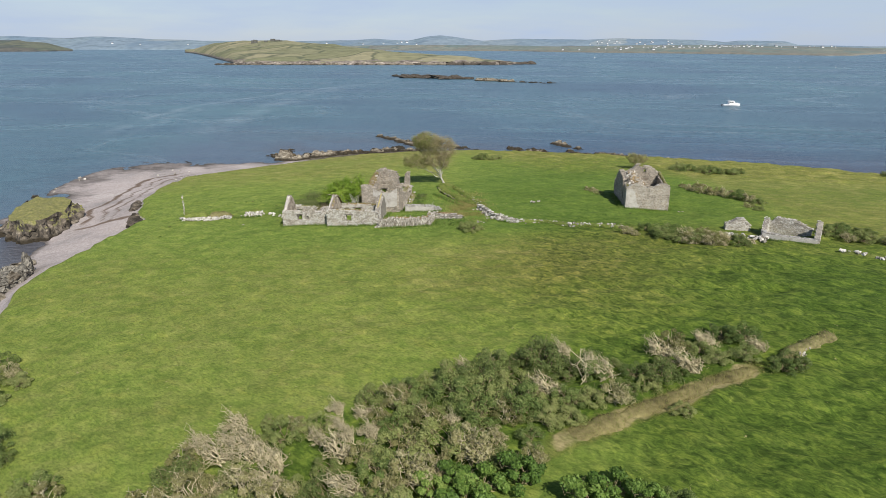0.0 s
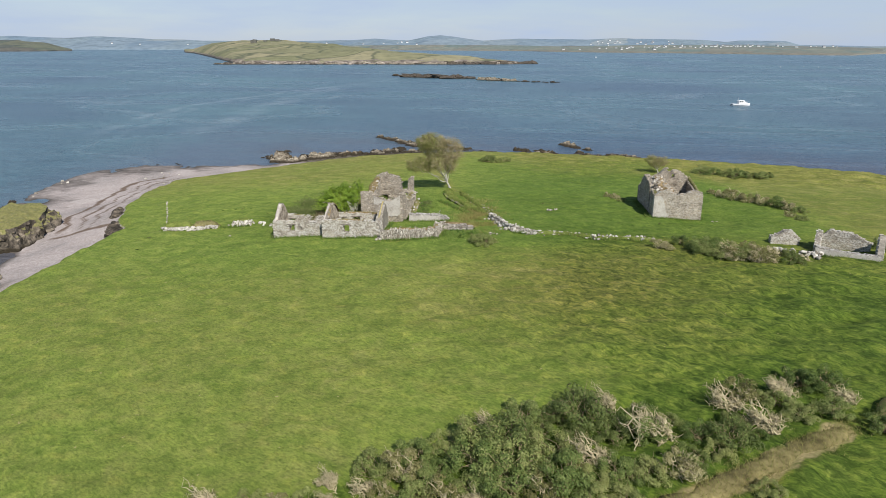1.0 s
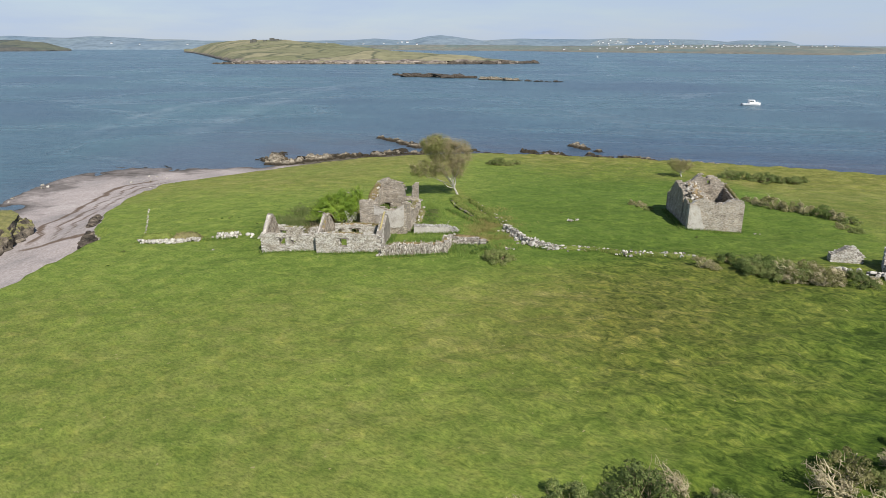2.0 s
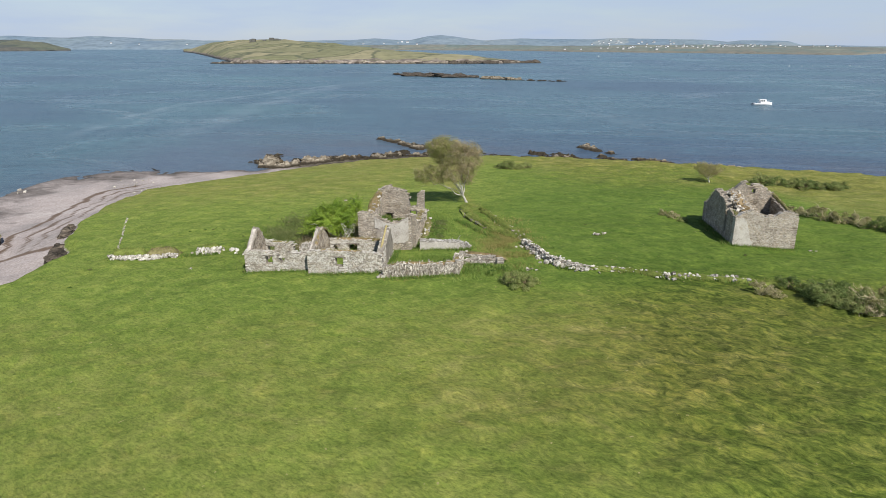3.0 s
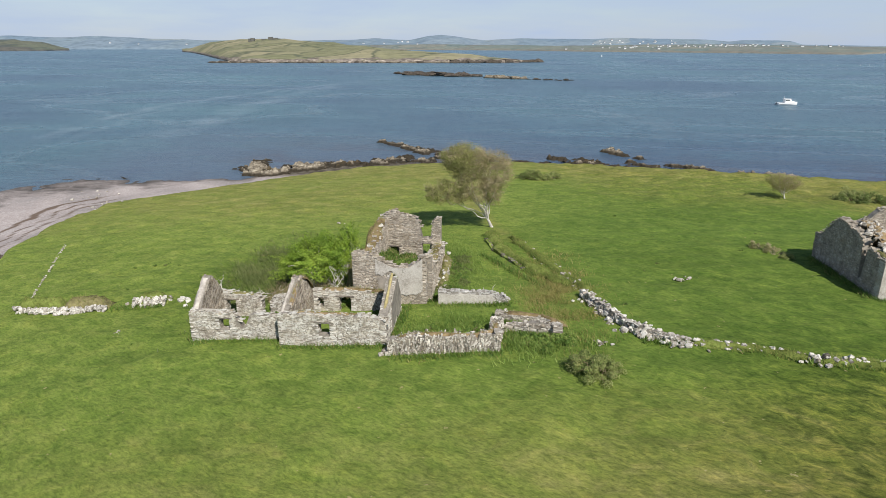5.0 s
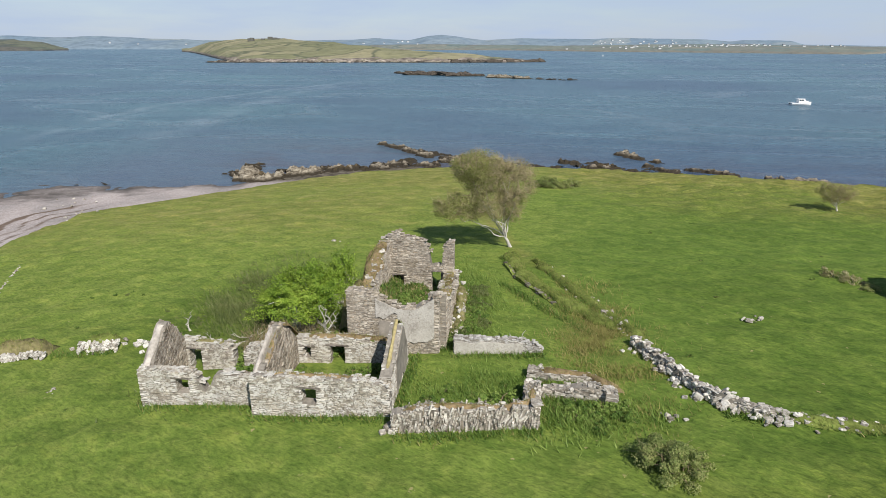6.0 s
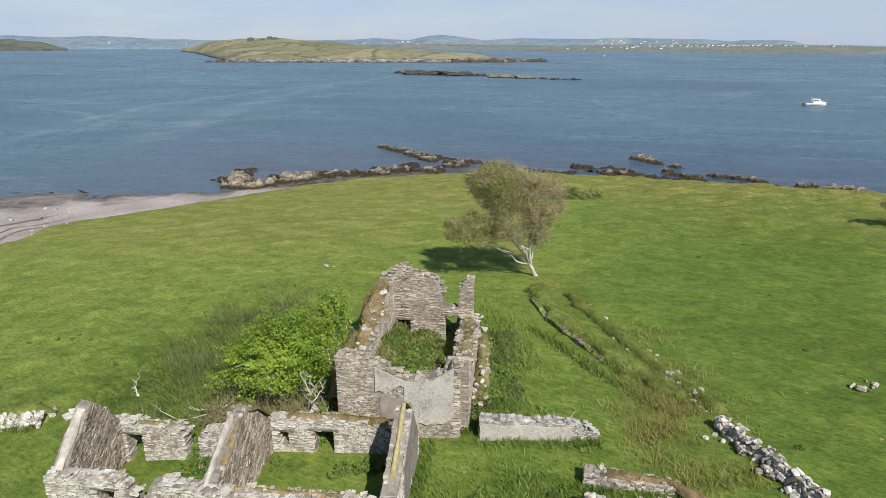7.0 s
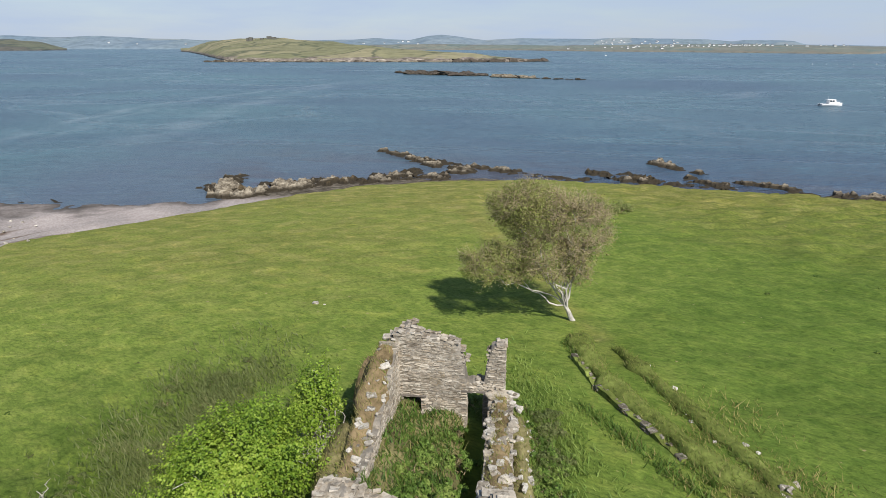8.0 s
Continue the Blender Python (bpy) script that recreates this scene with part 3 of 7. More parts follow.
    lush += 0.5 * step(8, 16, gx) * step(46, 38, gx) * step(84, 90, gy) * step(112, 100, gy)
    dry += 0.55 * step(40, 50, gx) * step(66, 76, gy)
    lush += 0.55 * step(2, 10, gx) * step(48, 38, gx) * step(96, 104, gy) * step(150, 128, gy)
    lush += 0.5 * np.exp(-(((gx + 22) / 6) ** 2 + ((gy - 92) / 8) ** 2))
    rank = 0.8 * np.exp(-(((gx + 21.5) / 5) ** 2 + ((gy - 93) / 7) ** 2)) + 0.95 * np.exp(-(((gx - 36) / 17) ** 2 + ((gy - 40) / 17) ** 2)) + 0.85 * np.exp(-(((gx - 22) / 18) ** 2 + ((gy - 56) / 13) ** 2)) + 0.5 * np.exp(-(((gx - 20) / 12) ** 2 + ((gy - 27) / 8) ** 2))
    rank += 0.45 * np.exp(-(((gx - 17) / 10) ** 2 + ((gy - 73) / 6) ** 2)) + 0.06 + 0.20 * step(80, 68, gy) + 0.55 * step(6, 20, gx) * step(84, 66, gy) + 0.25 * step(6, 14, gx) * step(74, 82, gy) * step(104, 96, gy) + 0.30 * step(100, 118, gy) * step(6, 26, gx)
    # shade beneath the thicket, put into the turf colour through lush and rank
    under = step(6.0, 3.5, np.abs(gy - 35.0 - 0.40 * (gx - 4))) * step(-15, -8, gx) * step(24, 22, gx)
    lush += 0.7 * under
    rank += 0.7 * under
    dry = np.clip(dry, 0, 1)
    dry += 1.6 * step(1.3, 0.8, np.abs(gy - (31.5 + (gx - 8.2) * 0.475) + 0.5 * (n - 0.5))) * step(5.5, 7.5, gx) * step(23.5, 22, gx)
    rocky = np.clip(step(168, 174, gy) * step(-50, -44, gx) + step(-53, -56, gx) * step(84, 79, gy), 0, 1)
    dry = np.where(turf > 0.97, dry, dry * turf + rocky * (1 - turf))
    wig = (value_noise(gx, gy, 9, 61) - 0.5) * 4 + (value_noise(gx, gy, 3, 62) - 0.5) * 1.2
    wrack = np.zeros_like(gx)
    for off, amp in ((-2.2, 0.5), (-4.2, 0.8), (-6.6, 0.9), (-9.6, 1.3)):
        wrack += amp * np.exp(-(((dg + 0.55 * wig - off) / 0.5) ** 2))
    spur = np.exp(-(((gy - 101.5 - 0.45 * (gx + 60) - 0.5 * wig) / 0.8) ** 2)) * step(-64, -60, gx) * step(-49, -53, gx)
    wrack = (wrack * step(-48, -52, gx) * step(101, 108, gy) * step(160, 145, gy) + 0.9 * spur)
    lush = np.where(turf > 0.5, lush, wrack)
    nx, ny = len(xs), len(ys)
    idx = np.arange(nx * ny).reshape(ny, nx)
    quads = np.stack([idx[:-1, :-1], idx[:-1, 1:], idx[1:, 1:], idx[1:, :-1]], -1).reshape(-1, 4)
    ob = mesh_object("ground", np.stack([gx, gy, z], -1).reshape(-1, 3), quads, M_GROUND, smooth=True)
    col = ob.data.attributes.new("zone", "FLOAT_COLOR", "POINT")
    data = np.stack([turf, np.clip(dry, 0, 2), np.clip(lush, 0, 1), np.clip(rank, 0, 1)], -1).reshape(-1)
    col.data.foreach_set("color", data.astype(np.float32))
    tagged(ob, "rough green pasture with yellow patches above a shingle beach", "ground", kind="structure")
    return ob


make_ground()
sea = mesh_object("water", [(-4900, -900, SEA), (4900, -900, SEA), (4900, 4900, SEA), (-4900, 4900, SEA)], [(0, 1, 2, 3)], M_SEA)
tagged(sea, "rippled blue-green sea with paler slicks", "sea", kind="structure")


# ================================================================ far shores
def land_material(name, fields, hedge, scale, stretch=(1, 1, 1), shore=None, edge=0.7, wood=0.62):
    """Fields between hedges; shore: colours of the bare rock below the turf."""
    m, nt, b = start_mat(name, 0.95, 0.05)
    pos = position(nt)
    warp = nt.nodes.new("ShaderNodeVectorMath")
    warp.operation = "MULTIPLY_ADD"
    nt.links.new(noise_colour(nt, mapped(nt, pos, (scale * 0.6,) * 3)), warp.inputs[0])
    warp.inputs[1].default_value = (0.5 / scale, 0.5 / scale, 0)
    nt.links.new(pos, warp.inputs[2])
    plan = mapped(nt, mapped(nt, warp.outputs[0], (1, 1, 0)), stretch, 0.3)
    v = nt.nodes.new("ShaderNodeTexVoronoi")
    v.inputs["Scale"].default_value = scale
    nt.links.new(plan, v.inputs["Vector"])
    e = nt.nodes.new("ShaderNodeTexVoronoi")
    e.feature = "DISTANCE_TO_EDGE"
    e.inputs["Scale"].default_value = scale
    nt.links.new(plan, e.inputs["Vector"])
    col = ramp(nt, v.outputs["Color"], [(0.15 + 0.7 * k / (len(fields) - 1), c) for k, c in enumerate(fields)])
    n = noise_tex(nt, pos, scale * 4, 6, 0.65)
    col = blend(nt, 1.0, col, ramp(nt, n, [(0.3, (0.66, 0.68, 0.66)), (0.5, (1, 1, 1)), (0.7, (1.25, 1.22, 1.18))]), "MULTIPLY")
    col = blend(nt, maths(nt, "MULTIPLY", grey(nt, e.outputs["Distance"], 0.045, 0.015), edge), col, hedge)
    clump = noise_tex(nt, pos, scale * 1.2, 6, 0.7)
    col = blend(nt, grey(nt, clump, wood, wood + 0.05), col, hedge)
    if shore:
        sep = nt.nodes.new("ShaderNodeSeparateXYZ")
        nt.links.new(pos, sep.inputs["Vector"])
        crag = noise_tex(nt, mapped(nt, pos, (1, 1, 2)), 0.09, 7, 0.75)
        z = maths(nt, "SUBTRACT", sep.outputs["Z"], maths(nt, "MULTIPLY", grey(nt, noise_tex(nt, pos, 0.03, 4, 0.6), 0.35, 0.65), 5.0))
        col = blend(nt, grey(nt, z, -3.6, -4.6), col, ramp(nt, crag, [(0.36, shore[0]), (0.5, shore[1]), (0.62, shore[2])]))
    nt.links.new(col, b.inputs["Base Color"])
    return m


# Haze of distance is mixed into these base colours, bluest on the far hills.
M_ISLAND = land_material("hazed_island_fields", [(0.155, 0.165, 0.098), (0.215, 0.212, 0.128), (0.285, 0.262, 0.165), (0.190, 0.195, 0.112), (0.320, 0.285, 0.185)],
                         (0.080, 0.094, 0.066), 0.011, (1.0, 0.62, 1), ((0.055, 0.048, 0.042), (0.20, 0.17, 0.145), (0.40, 0.35, 0.30)))
M_FAR = land_material("hazed_far_fields", [(0.150, 0.190, 0.180), (0.195, 0.215, 0.185), (0.165, 0.170, 0.155), (0.230, 0.235, 0.195), (0.170, 0.200, 0.180)],
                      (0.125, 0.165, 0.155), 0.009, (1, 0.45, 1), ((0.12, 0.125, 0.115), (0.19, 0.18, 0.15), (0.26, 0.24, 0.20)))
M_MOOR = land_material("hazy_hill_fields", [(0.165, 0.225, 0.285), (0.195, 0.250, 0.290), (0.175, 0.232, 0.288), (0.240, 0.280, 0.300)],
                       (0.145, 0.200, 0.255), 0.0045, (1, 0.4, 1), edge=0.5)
M_NEARFAR = land_material("hazed_headland_fields", [(0.095, 0.120, 0.105), (0.140, 0.150, 0.110), (0.120, 0.118, 0.105), (0.090, 0.108, 0.102)], (0.072, 0.090, 0.088), 0.007, (1, 0.5, 1),
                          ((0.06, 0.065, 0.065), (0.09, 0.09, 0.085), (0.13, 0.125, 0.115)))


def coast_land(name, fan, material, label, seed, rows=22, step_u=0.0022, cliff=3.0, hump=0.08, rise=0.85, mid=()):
    """Land that rises from a rocky shore to a crest. fan, fitted to the view from the camera's end place: slope of the
    bearing (east over north), northing of the shore and of the crest, height of the crest; mid: nearer swells as
    (bearing, width, share of the way, height)."""
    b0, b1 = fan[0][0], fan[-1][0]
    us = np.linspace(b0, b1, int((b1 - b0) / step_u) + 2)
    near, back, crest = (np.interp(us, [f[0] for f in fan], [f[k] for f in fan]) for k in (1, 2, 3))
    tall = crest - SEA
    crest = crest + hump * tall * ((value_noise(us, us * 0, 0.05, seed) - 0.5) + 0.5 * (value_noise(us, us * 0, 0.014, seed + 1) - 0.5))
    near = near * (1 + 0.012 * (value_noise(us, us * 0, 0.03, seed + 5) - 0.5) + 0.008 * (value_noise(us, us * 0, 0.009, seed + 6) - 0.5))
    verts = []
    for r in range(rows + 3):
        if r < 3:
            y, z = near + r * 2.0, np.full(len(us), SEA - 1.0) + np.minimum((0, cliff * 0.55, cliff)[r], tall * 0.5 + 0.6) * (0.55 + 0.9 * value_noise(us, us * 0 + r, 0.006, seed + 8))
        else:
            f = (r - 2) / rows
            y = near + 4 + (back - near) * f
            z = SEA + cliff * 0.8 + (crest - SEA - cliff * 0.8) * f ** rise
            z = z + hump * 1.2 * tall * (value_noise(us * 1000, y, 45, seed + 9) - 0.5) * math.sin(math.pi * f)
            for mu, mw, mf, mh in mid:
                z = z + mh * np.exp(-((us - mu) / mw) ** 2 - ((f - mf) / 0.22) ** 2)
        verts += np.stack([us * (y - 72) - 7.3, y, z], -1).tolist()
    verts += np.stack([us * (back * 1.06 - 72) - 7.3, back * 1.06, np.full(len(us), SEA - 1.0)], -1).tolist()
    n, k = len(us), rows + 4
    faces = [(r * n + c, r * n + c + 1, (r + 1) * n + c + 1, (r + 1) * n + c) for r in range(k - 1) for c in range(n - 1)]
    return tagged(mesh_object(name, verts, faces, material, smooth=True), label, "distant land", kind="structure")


# bearing from the camera's end place, shore, crest, height, fitted to its view
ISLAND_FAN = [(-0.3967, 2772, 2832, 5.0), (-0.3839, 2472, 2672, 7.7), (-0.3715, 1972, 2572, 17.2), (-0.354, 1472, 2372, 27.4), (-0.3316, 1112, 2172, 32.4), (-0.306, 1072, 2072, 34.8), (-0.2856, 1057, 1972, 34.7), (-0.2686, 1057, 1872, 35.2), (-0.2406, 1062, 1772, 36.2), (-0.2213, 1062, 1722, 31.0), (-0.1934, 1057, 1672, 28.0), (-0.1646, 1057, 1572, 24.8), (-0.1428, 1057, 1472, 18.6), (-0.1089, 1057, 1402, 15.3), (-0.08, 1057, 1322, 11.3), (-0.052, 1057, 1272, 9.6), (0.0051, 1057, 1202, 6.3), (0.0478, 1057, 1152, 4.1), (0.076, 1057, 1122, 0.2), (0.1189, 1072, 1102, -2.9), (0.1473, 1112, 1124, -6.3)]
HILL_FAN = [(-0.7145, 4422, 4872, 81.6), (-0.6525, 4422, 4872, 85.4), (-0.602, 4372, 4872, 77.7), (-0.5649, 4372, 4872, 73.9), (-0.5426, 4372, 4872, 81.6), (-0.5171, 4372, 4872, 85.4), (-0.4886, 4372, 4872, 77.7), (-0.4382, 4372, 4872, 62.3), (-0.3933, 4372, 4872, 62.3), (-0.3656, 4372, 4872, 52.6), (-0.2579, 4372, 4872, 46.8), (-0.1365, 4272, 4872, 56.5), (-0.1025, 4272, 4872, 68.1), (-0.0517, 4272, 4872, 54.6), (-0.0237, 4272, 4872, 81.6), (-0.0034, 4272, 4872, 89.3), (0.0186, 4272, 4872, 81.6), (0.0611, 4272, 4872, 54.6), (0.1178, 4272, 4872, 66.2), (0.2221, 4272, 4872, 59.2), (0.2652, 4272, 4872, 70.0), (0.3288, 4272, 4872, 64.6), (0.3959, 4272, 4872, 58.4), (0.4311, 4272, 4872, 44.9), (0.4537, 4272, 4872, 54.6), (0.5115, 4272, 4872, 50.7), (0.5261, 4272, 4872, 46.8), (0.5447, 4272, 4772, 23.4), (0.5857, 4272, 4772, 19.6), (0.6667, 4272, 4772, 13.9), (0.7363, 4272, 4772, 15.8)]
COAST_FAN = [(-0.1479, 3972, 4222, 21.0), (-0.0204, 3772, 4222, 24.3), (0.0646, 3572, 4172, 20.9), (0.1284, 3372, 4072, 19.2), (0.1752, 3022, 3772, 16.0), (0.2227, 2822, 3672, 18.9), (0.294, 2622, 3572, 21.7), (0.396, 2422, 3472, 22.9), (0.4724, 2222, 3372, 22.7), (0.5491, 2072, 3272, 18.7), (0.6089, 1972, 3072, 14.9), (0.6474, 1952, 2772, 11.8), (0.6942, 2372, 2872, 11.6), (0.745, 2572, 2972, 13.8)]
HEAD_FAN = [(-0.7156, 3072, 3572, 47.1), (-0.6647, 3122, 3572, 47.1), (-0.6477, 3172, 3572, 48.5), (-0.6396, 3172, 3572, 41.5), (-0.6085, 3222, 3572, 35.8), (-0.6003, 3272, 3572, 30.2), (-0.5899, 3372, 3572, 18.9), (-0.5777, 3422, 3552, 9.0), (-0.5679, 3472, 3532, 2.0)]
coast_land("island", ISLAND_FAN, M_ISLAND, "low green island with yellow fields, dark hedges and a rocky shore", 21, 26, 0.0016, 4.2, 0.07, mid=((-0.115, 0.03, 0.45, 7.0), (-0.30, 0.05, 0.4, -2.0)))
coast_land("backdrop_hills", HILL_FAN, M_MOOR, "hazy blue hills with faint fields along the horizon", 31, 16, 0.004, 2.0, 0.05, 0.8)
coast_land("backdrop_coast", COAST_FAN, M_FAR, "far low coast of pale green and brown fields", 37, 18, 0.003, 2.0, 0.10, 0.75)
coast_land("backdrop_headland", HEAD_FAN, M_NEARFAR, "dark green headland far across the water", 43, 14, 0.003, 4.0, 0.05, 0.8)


# ================================================================ stonework
def unit_stone(seed):
    """A rough block one unit long each way, with worn edges: corners cut back and jostled."""
    r = random.Random(seed)
    verts, tag = [], {}
    for sx in (-1, 1):
        for sy in (-1, 1):
            for sz in (-1, 1):
                j = [0.5 * (1 + r.uniform(-0.22, 0.06)) for _ in range(3)]
                cut = [r.uniform(0.08, 0.16) for _ in range(3)]
                for a in range(3):
                    p = [sx * j[0], sy * j[1], sz * j[2]]
                    for o in range(3):
                        if o != a:
                            p[o] -= (sx, sy, sz)[o] * cut[o]
                    tag[(sx, sy, sz, a)] = len(verts)
                    verts.append(p)
    faces = []
    for a in range(3):
        for s in (-1, 1):
            o1, o2 = [k for k in range(3) if k != a]
            ring = []
            for u, w in ((-1, -1), (1, -1), (1, 1), (-1, 1)):
                c = [0, 0, 0]
                c[a], c[o1], c[o2] = s, u, w
                ring.append(tag[(*c, a)])
            if (s > 0) == (a == 1):
                ring.reverse()
            faces.append(ring)
    for a in range(3):                       # edges run along axis a
        o1, o2 = [k for k in range(3) if k != a]
        for u in (-1, 1):
            for w in (-1, 1):
                c1, c2 = [0, 0, 0], [0, 0, 0]
                c1[a], c1[o1], c1[o2] = -1, u, w
                c2[a], c2[o1], c2[o2] = 1, u, w
                q = [tag[(*c1, o1)], tag[(*c2, o1)], tag[(*c2, o2)], tag[(*c1, o2)]]
                if (u * w > 0) == (a != 1):
                    q.reverse()
                faces.append(q)
    for sx in (-1, 1):
        for sy in (-1, 1):
            for sz in (-1, 1):
                t = [tag[(sx, sy, sz, a)] for a in range(3)]
                if sx * sy * sz < 0:
                    t.reverse()
                faces.append(t)
    return np.array(verts), faces


STONES = [unit_stone(100 + k) for k in range(12)]


def plain_block(seed):
    """A jostled six-sided block, for stones that are too small to pick apart."""
    r = random.Random(seed)
    v = [[s * 0.5 * (1 + r.uniform(-0.3, 0.08)) for s in (sx, sy, sz)] for sx in (-1, 1) for sy in (-1, 1) for sz in (-1, 1)]
    return np.array(v), [[0, 1, 3, 2], [4, 6, 7, 5], [0, 4, 5, 1], [2, 3, 7, 6], [0, 2, 6, 4], [1, 5, 7, 3]]


BLOCKS = [plain_block(200 + k) for k in range(12)]
STONE_MESHES = {}


def stone_mesh(k, material):
    if (k, material.name) not in STONE_MESHES:
        me = bpy.data.meshes.new("stone")
        me.from_pydata(STONES[k][0].tolist(), [], STONES[k][1])
        me.materials.append(material)
        STONE_MESHES[(k, material.name)] = me
    return STONE_MESHES[(k, material.name)]


def lay_stones(parent, stones, singles, m_single, m_joined, joined_name="rubble"):
    """stones: (matrix, variant). The first `singles` become stones of their own, the rest one joined mesh."""
    for m, k in stones[:singles]:
        ob = new("stone", stone_mesh(k, m_single))
        ob.parent = parent
        ob.matrix_basis = m
    rest = stones[singles:]
    if not rest:
        return
    verts, faces, base = [], [], 0
    for m, k in rest:
        v, f = BLOCKS[k]
        mm = np.array(m)
        verts.append(v @ mm[:3, :3].T + mm[:3, 3])
        faces += [[i + base for i in q] for q in f]
        base += len(v)
    ob = mesh_object(joined_name, np.concatenate(verts), faces, m_joined, parent)
    tagged(ob, kind="stuff")


def stone_wall(parent, p0, p1, thick, profile, openings=(), singles=60, size=(0.23, 0.054), dip=0.0, both=True, ragged=0.07, seed=1,
               m_single=None, m_joined=None, m_core=None, base_drop=0.25, base=None, cap=True, name="wall", batter=0.0, jumble=0.085):
    """A rubble wall from p0 to p1 (its face), thick to the left of that way. profile: (metres along, top height);
    openings: (from, to, bottom, top). The core is one mesh; the stones on its faces are pieces of it."""
    m_single, m_joined = m_single or M_STONE, m_joined or M_STONE_J
    r = random.Random(seed)
    d = Vector((p1[0] - p0[0], p1[1] - p0[1]))
    length = d.length
    d.normalize()
    n = Vector((-d.y, d.x))
    prof_s, prof_z = [p[0] for p in profile], [p[1] for p in profile]
    jag = [r.uniform(-1, 1) for _ in range(int(length / 0.28) + 3)]

    fine_s = [0.1 * k for k in range(int(length / 0.1) + 3)]
    fine_z = [float(v) for v in np.interp(fine_s, prof_s, prof_z)]

    def top(s):
        return fine_z[min(int(max(0, s) / 0.1 + 0.5), len(fine_z) - 1)] + ragged * jag[int(max(0, s) / 0.28)]

    foot_s = np.linspace(0, length, 12)
    foot_z = terrain(p0[0] + d.x * foot_s, p0[1] + d.y * foot_s)[0] - base_drop

    def foot(s):
        return base if base is not None else float(np.interp(s, foot_s, foot_z))

    def place(s, w, z):
        return (p0[0] + d.x * s + n.x * w, p0[1] + d.y * s + n.y * w, z)

    # strips of core between, below and above the openings
    marks = sorted({0.0, length, *[o[0] for o in openings], *[o[1] for o in openings]})
    strips = []
    for a, b in zip(marks[:-1], marks[1:]):
        if b - a < 1e-3:
            continue
        mid = (a + b) / 2
        holes = sorted((o for o in openings if o[0] <= mid <= o[1]), key=lambda o: o[2])
        if not holes:
            strips.append((a, b, None, None))
        else:
            low = None
            for o in holes:
                strips.append((a, b, low, o[2]))
                low = o[3]
            strips.append((a, b, low, None))
    verts, faces = [], []
    inset = 0.022
    for a, b, lo, hi in strips:
        k = max(1, round((b - a) / 0.28))
        first = len(verts)
        for i in range(k + 1):
            s = a + (b - a) * i / k
            z0 = foot(s) if lo is None else lo
            z1 = top(s) - 0.03 if hi is None else hi
            z1 = max(z1, z0 + 0.02)
            for w, z in ((inset, z0), (inset, z1), (thick - inset, z1), (thick - inset, z0)):
                verts.append(place(s, w, z))
        for i in range(k):
            q = first + 4 * i
            for j in range(4):
                faces.append((q + j, q + 4 + j, q + 4 + (j + 1) % 4, q + (j + 1) % 4)[::-1])
        faces.append((first, first + 1, first + 2, first + 3)[::-1])
        e = first + 4 * k
        faces.append((e, e + 1, e + 2, e + 3))
    core = mesh_object(name, verts, faces, m_core or M_CORE, parent)

    def solid(s, z):
        if not (0 <= s <= length) or z > top(s) or z < foot(s) + 0.1:
            return False
        return not any(o[0] - 0.02 < s < o[1] + 0.02 and o[2] - 0.02 < z < o[3] + 0.02 for o in openings)

    zlo, zhi = min(foot(0), foot(length)), max(prof_z) + ragged
    ca, sa = math.cos(dip), math.sin(dip)
    stones = []
    for side in ((0, 1) if both else (0,)):
        reach = length + (zhi - zlo) + 1
        row = -reach if dip else 0.0
        while row < (reach if dip else zhi - zlo):
            h = size[1] * r.uniform(0.6, 1.7)
            s = (-reach if dip else 0.0) + r.uniform(-0.2, 0)
            while s < reach:
                l = size[0] * r.uniform(0.35, 1.9)
                cs, cz = s + l / 2, row + h / 2
                ss, zz = (cs * ca - cz * sa, zlo + cs * sa + cz * ca) if dip else (cs, zlo + cz)
                half = l * (0.5 if openings else 0.33) * abs(ca)
                if solid(ss, zz) and solid(ss - half, zz) and solid(ss + half, zz):
                    out = r.uniform(0.0, 0.028) + (r.uniform(0, 0.1) if jumble > 0.1 else 0)
                    deep = 0.17
                    w = (-out + deep / 2 + 0.01) if side == 0 else (thick + out - deep / 2 - 0.01)
                    w += batter * (1 if side == 0 else -1) * max(0, zz - zlo)
                    m = (Matrix.Translation(place(ss, w, zz)) @ Matrix.Rotation(math.atan2(d.y, d.x), 4, "Z")
                         @ Matrix.Rotation(-dip + r.gauss(0, jumble), 4, "Y") @ Matrix.Rotation(r.gauss(0, jumble), 4, "Z")
                         @ Matrix.Diagonal((l * 0.96, deep, h * 0.94, 1)))
                    stones.append((m, r.randrange(12)))
                s += l
            row += h
    # jambs and ends: stones that run through the wall
    for a, b, lo, hi in strips:
        for s, way in ((a, 1), (b, -1)):
            neighbour = [x for x in strips if abs((x[1] if way > 0 else x[0]) - s) < 1e-3]
            if neighbour and lo is None and hi is None and not any(abs(o[0] - s) < 1e-3 or abs(o[1] - s) < 1e-3 for o in openings):
                continue
            z = foot(s) if lo is None else lo
            z1 = top(s) if hi is None else hi
            while z < z1 - 0.04:
                h = min(r.uniform(0.05, 0.12), z1 - z)
                l = r.uniform(0.25, 0.5)
                if b - a > 0.2:
                    m = (Matrix.Translation(place(s + way * (l / 2 - 0.02), thick / 2, z + h / 2)) @ Matrix.Rotation(math.atan2(d.y, d.x) + r.gauss(0, 0.03), 4, "Z")
                         @ Matrix.Diagonal((l, thick + r.uniform(0.02, 0.08), h * 0.95, 1)))
                    stones.append((m, r.randrange(12)))
                z += h
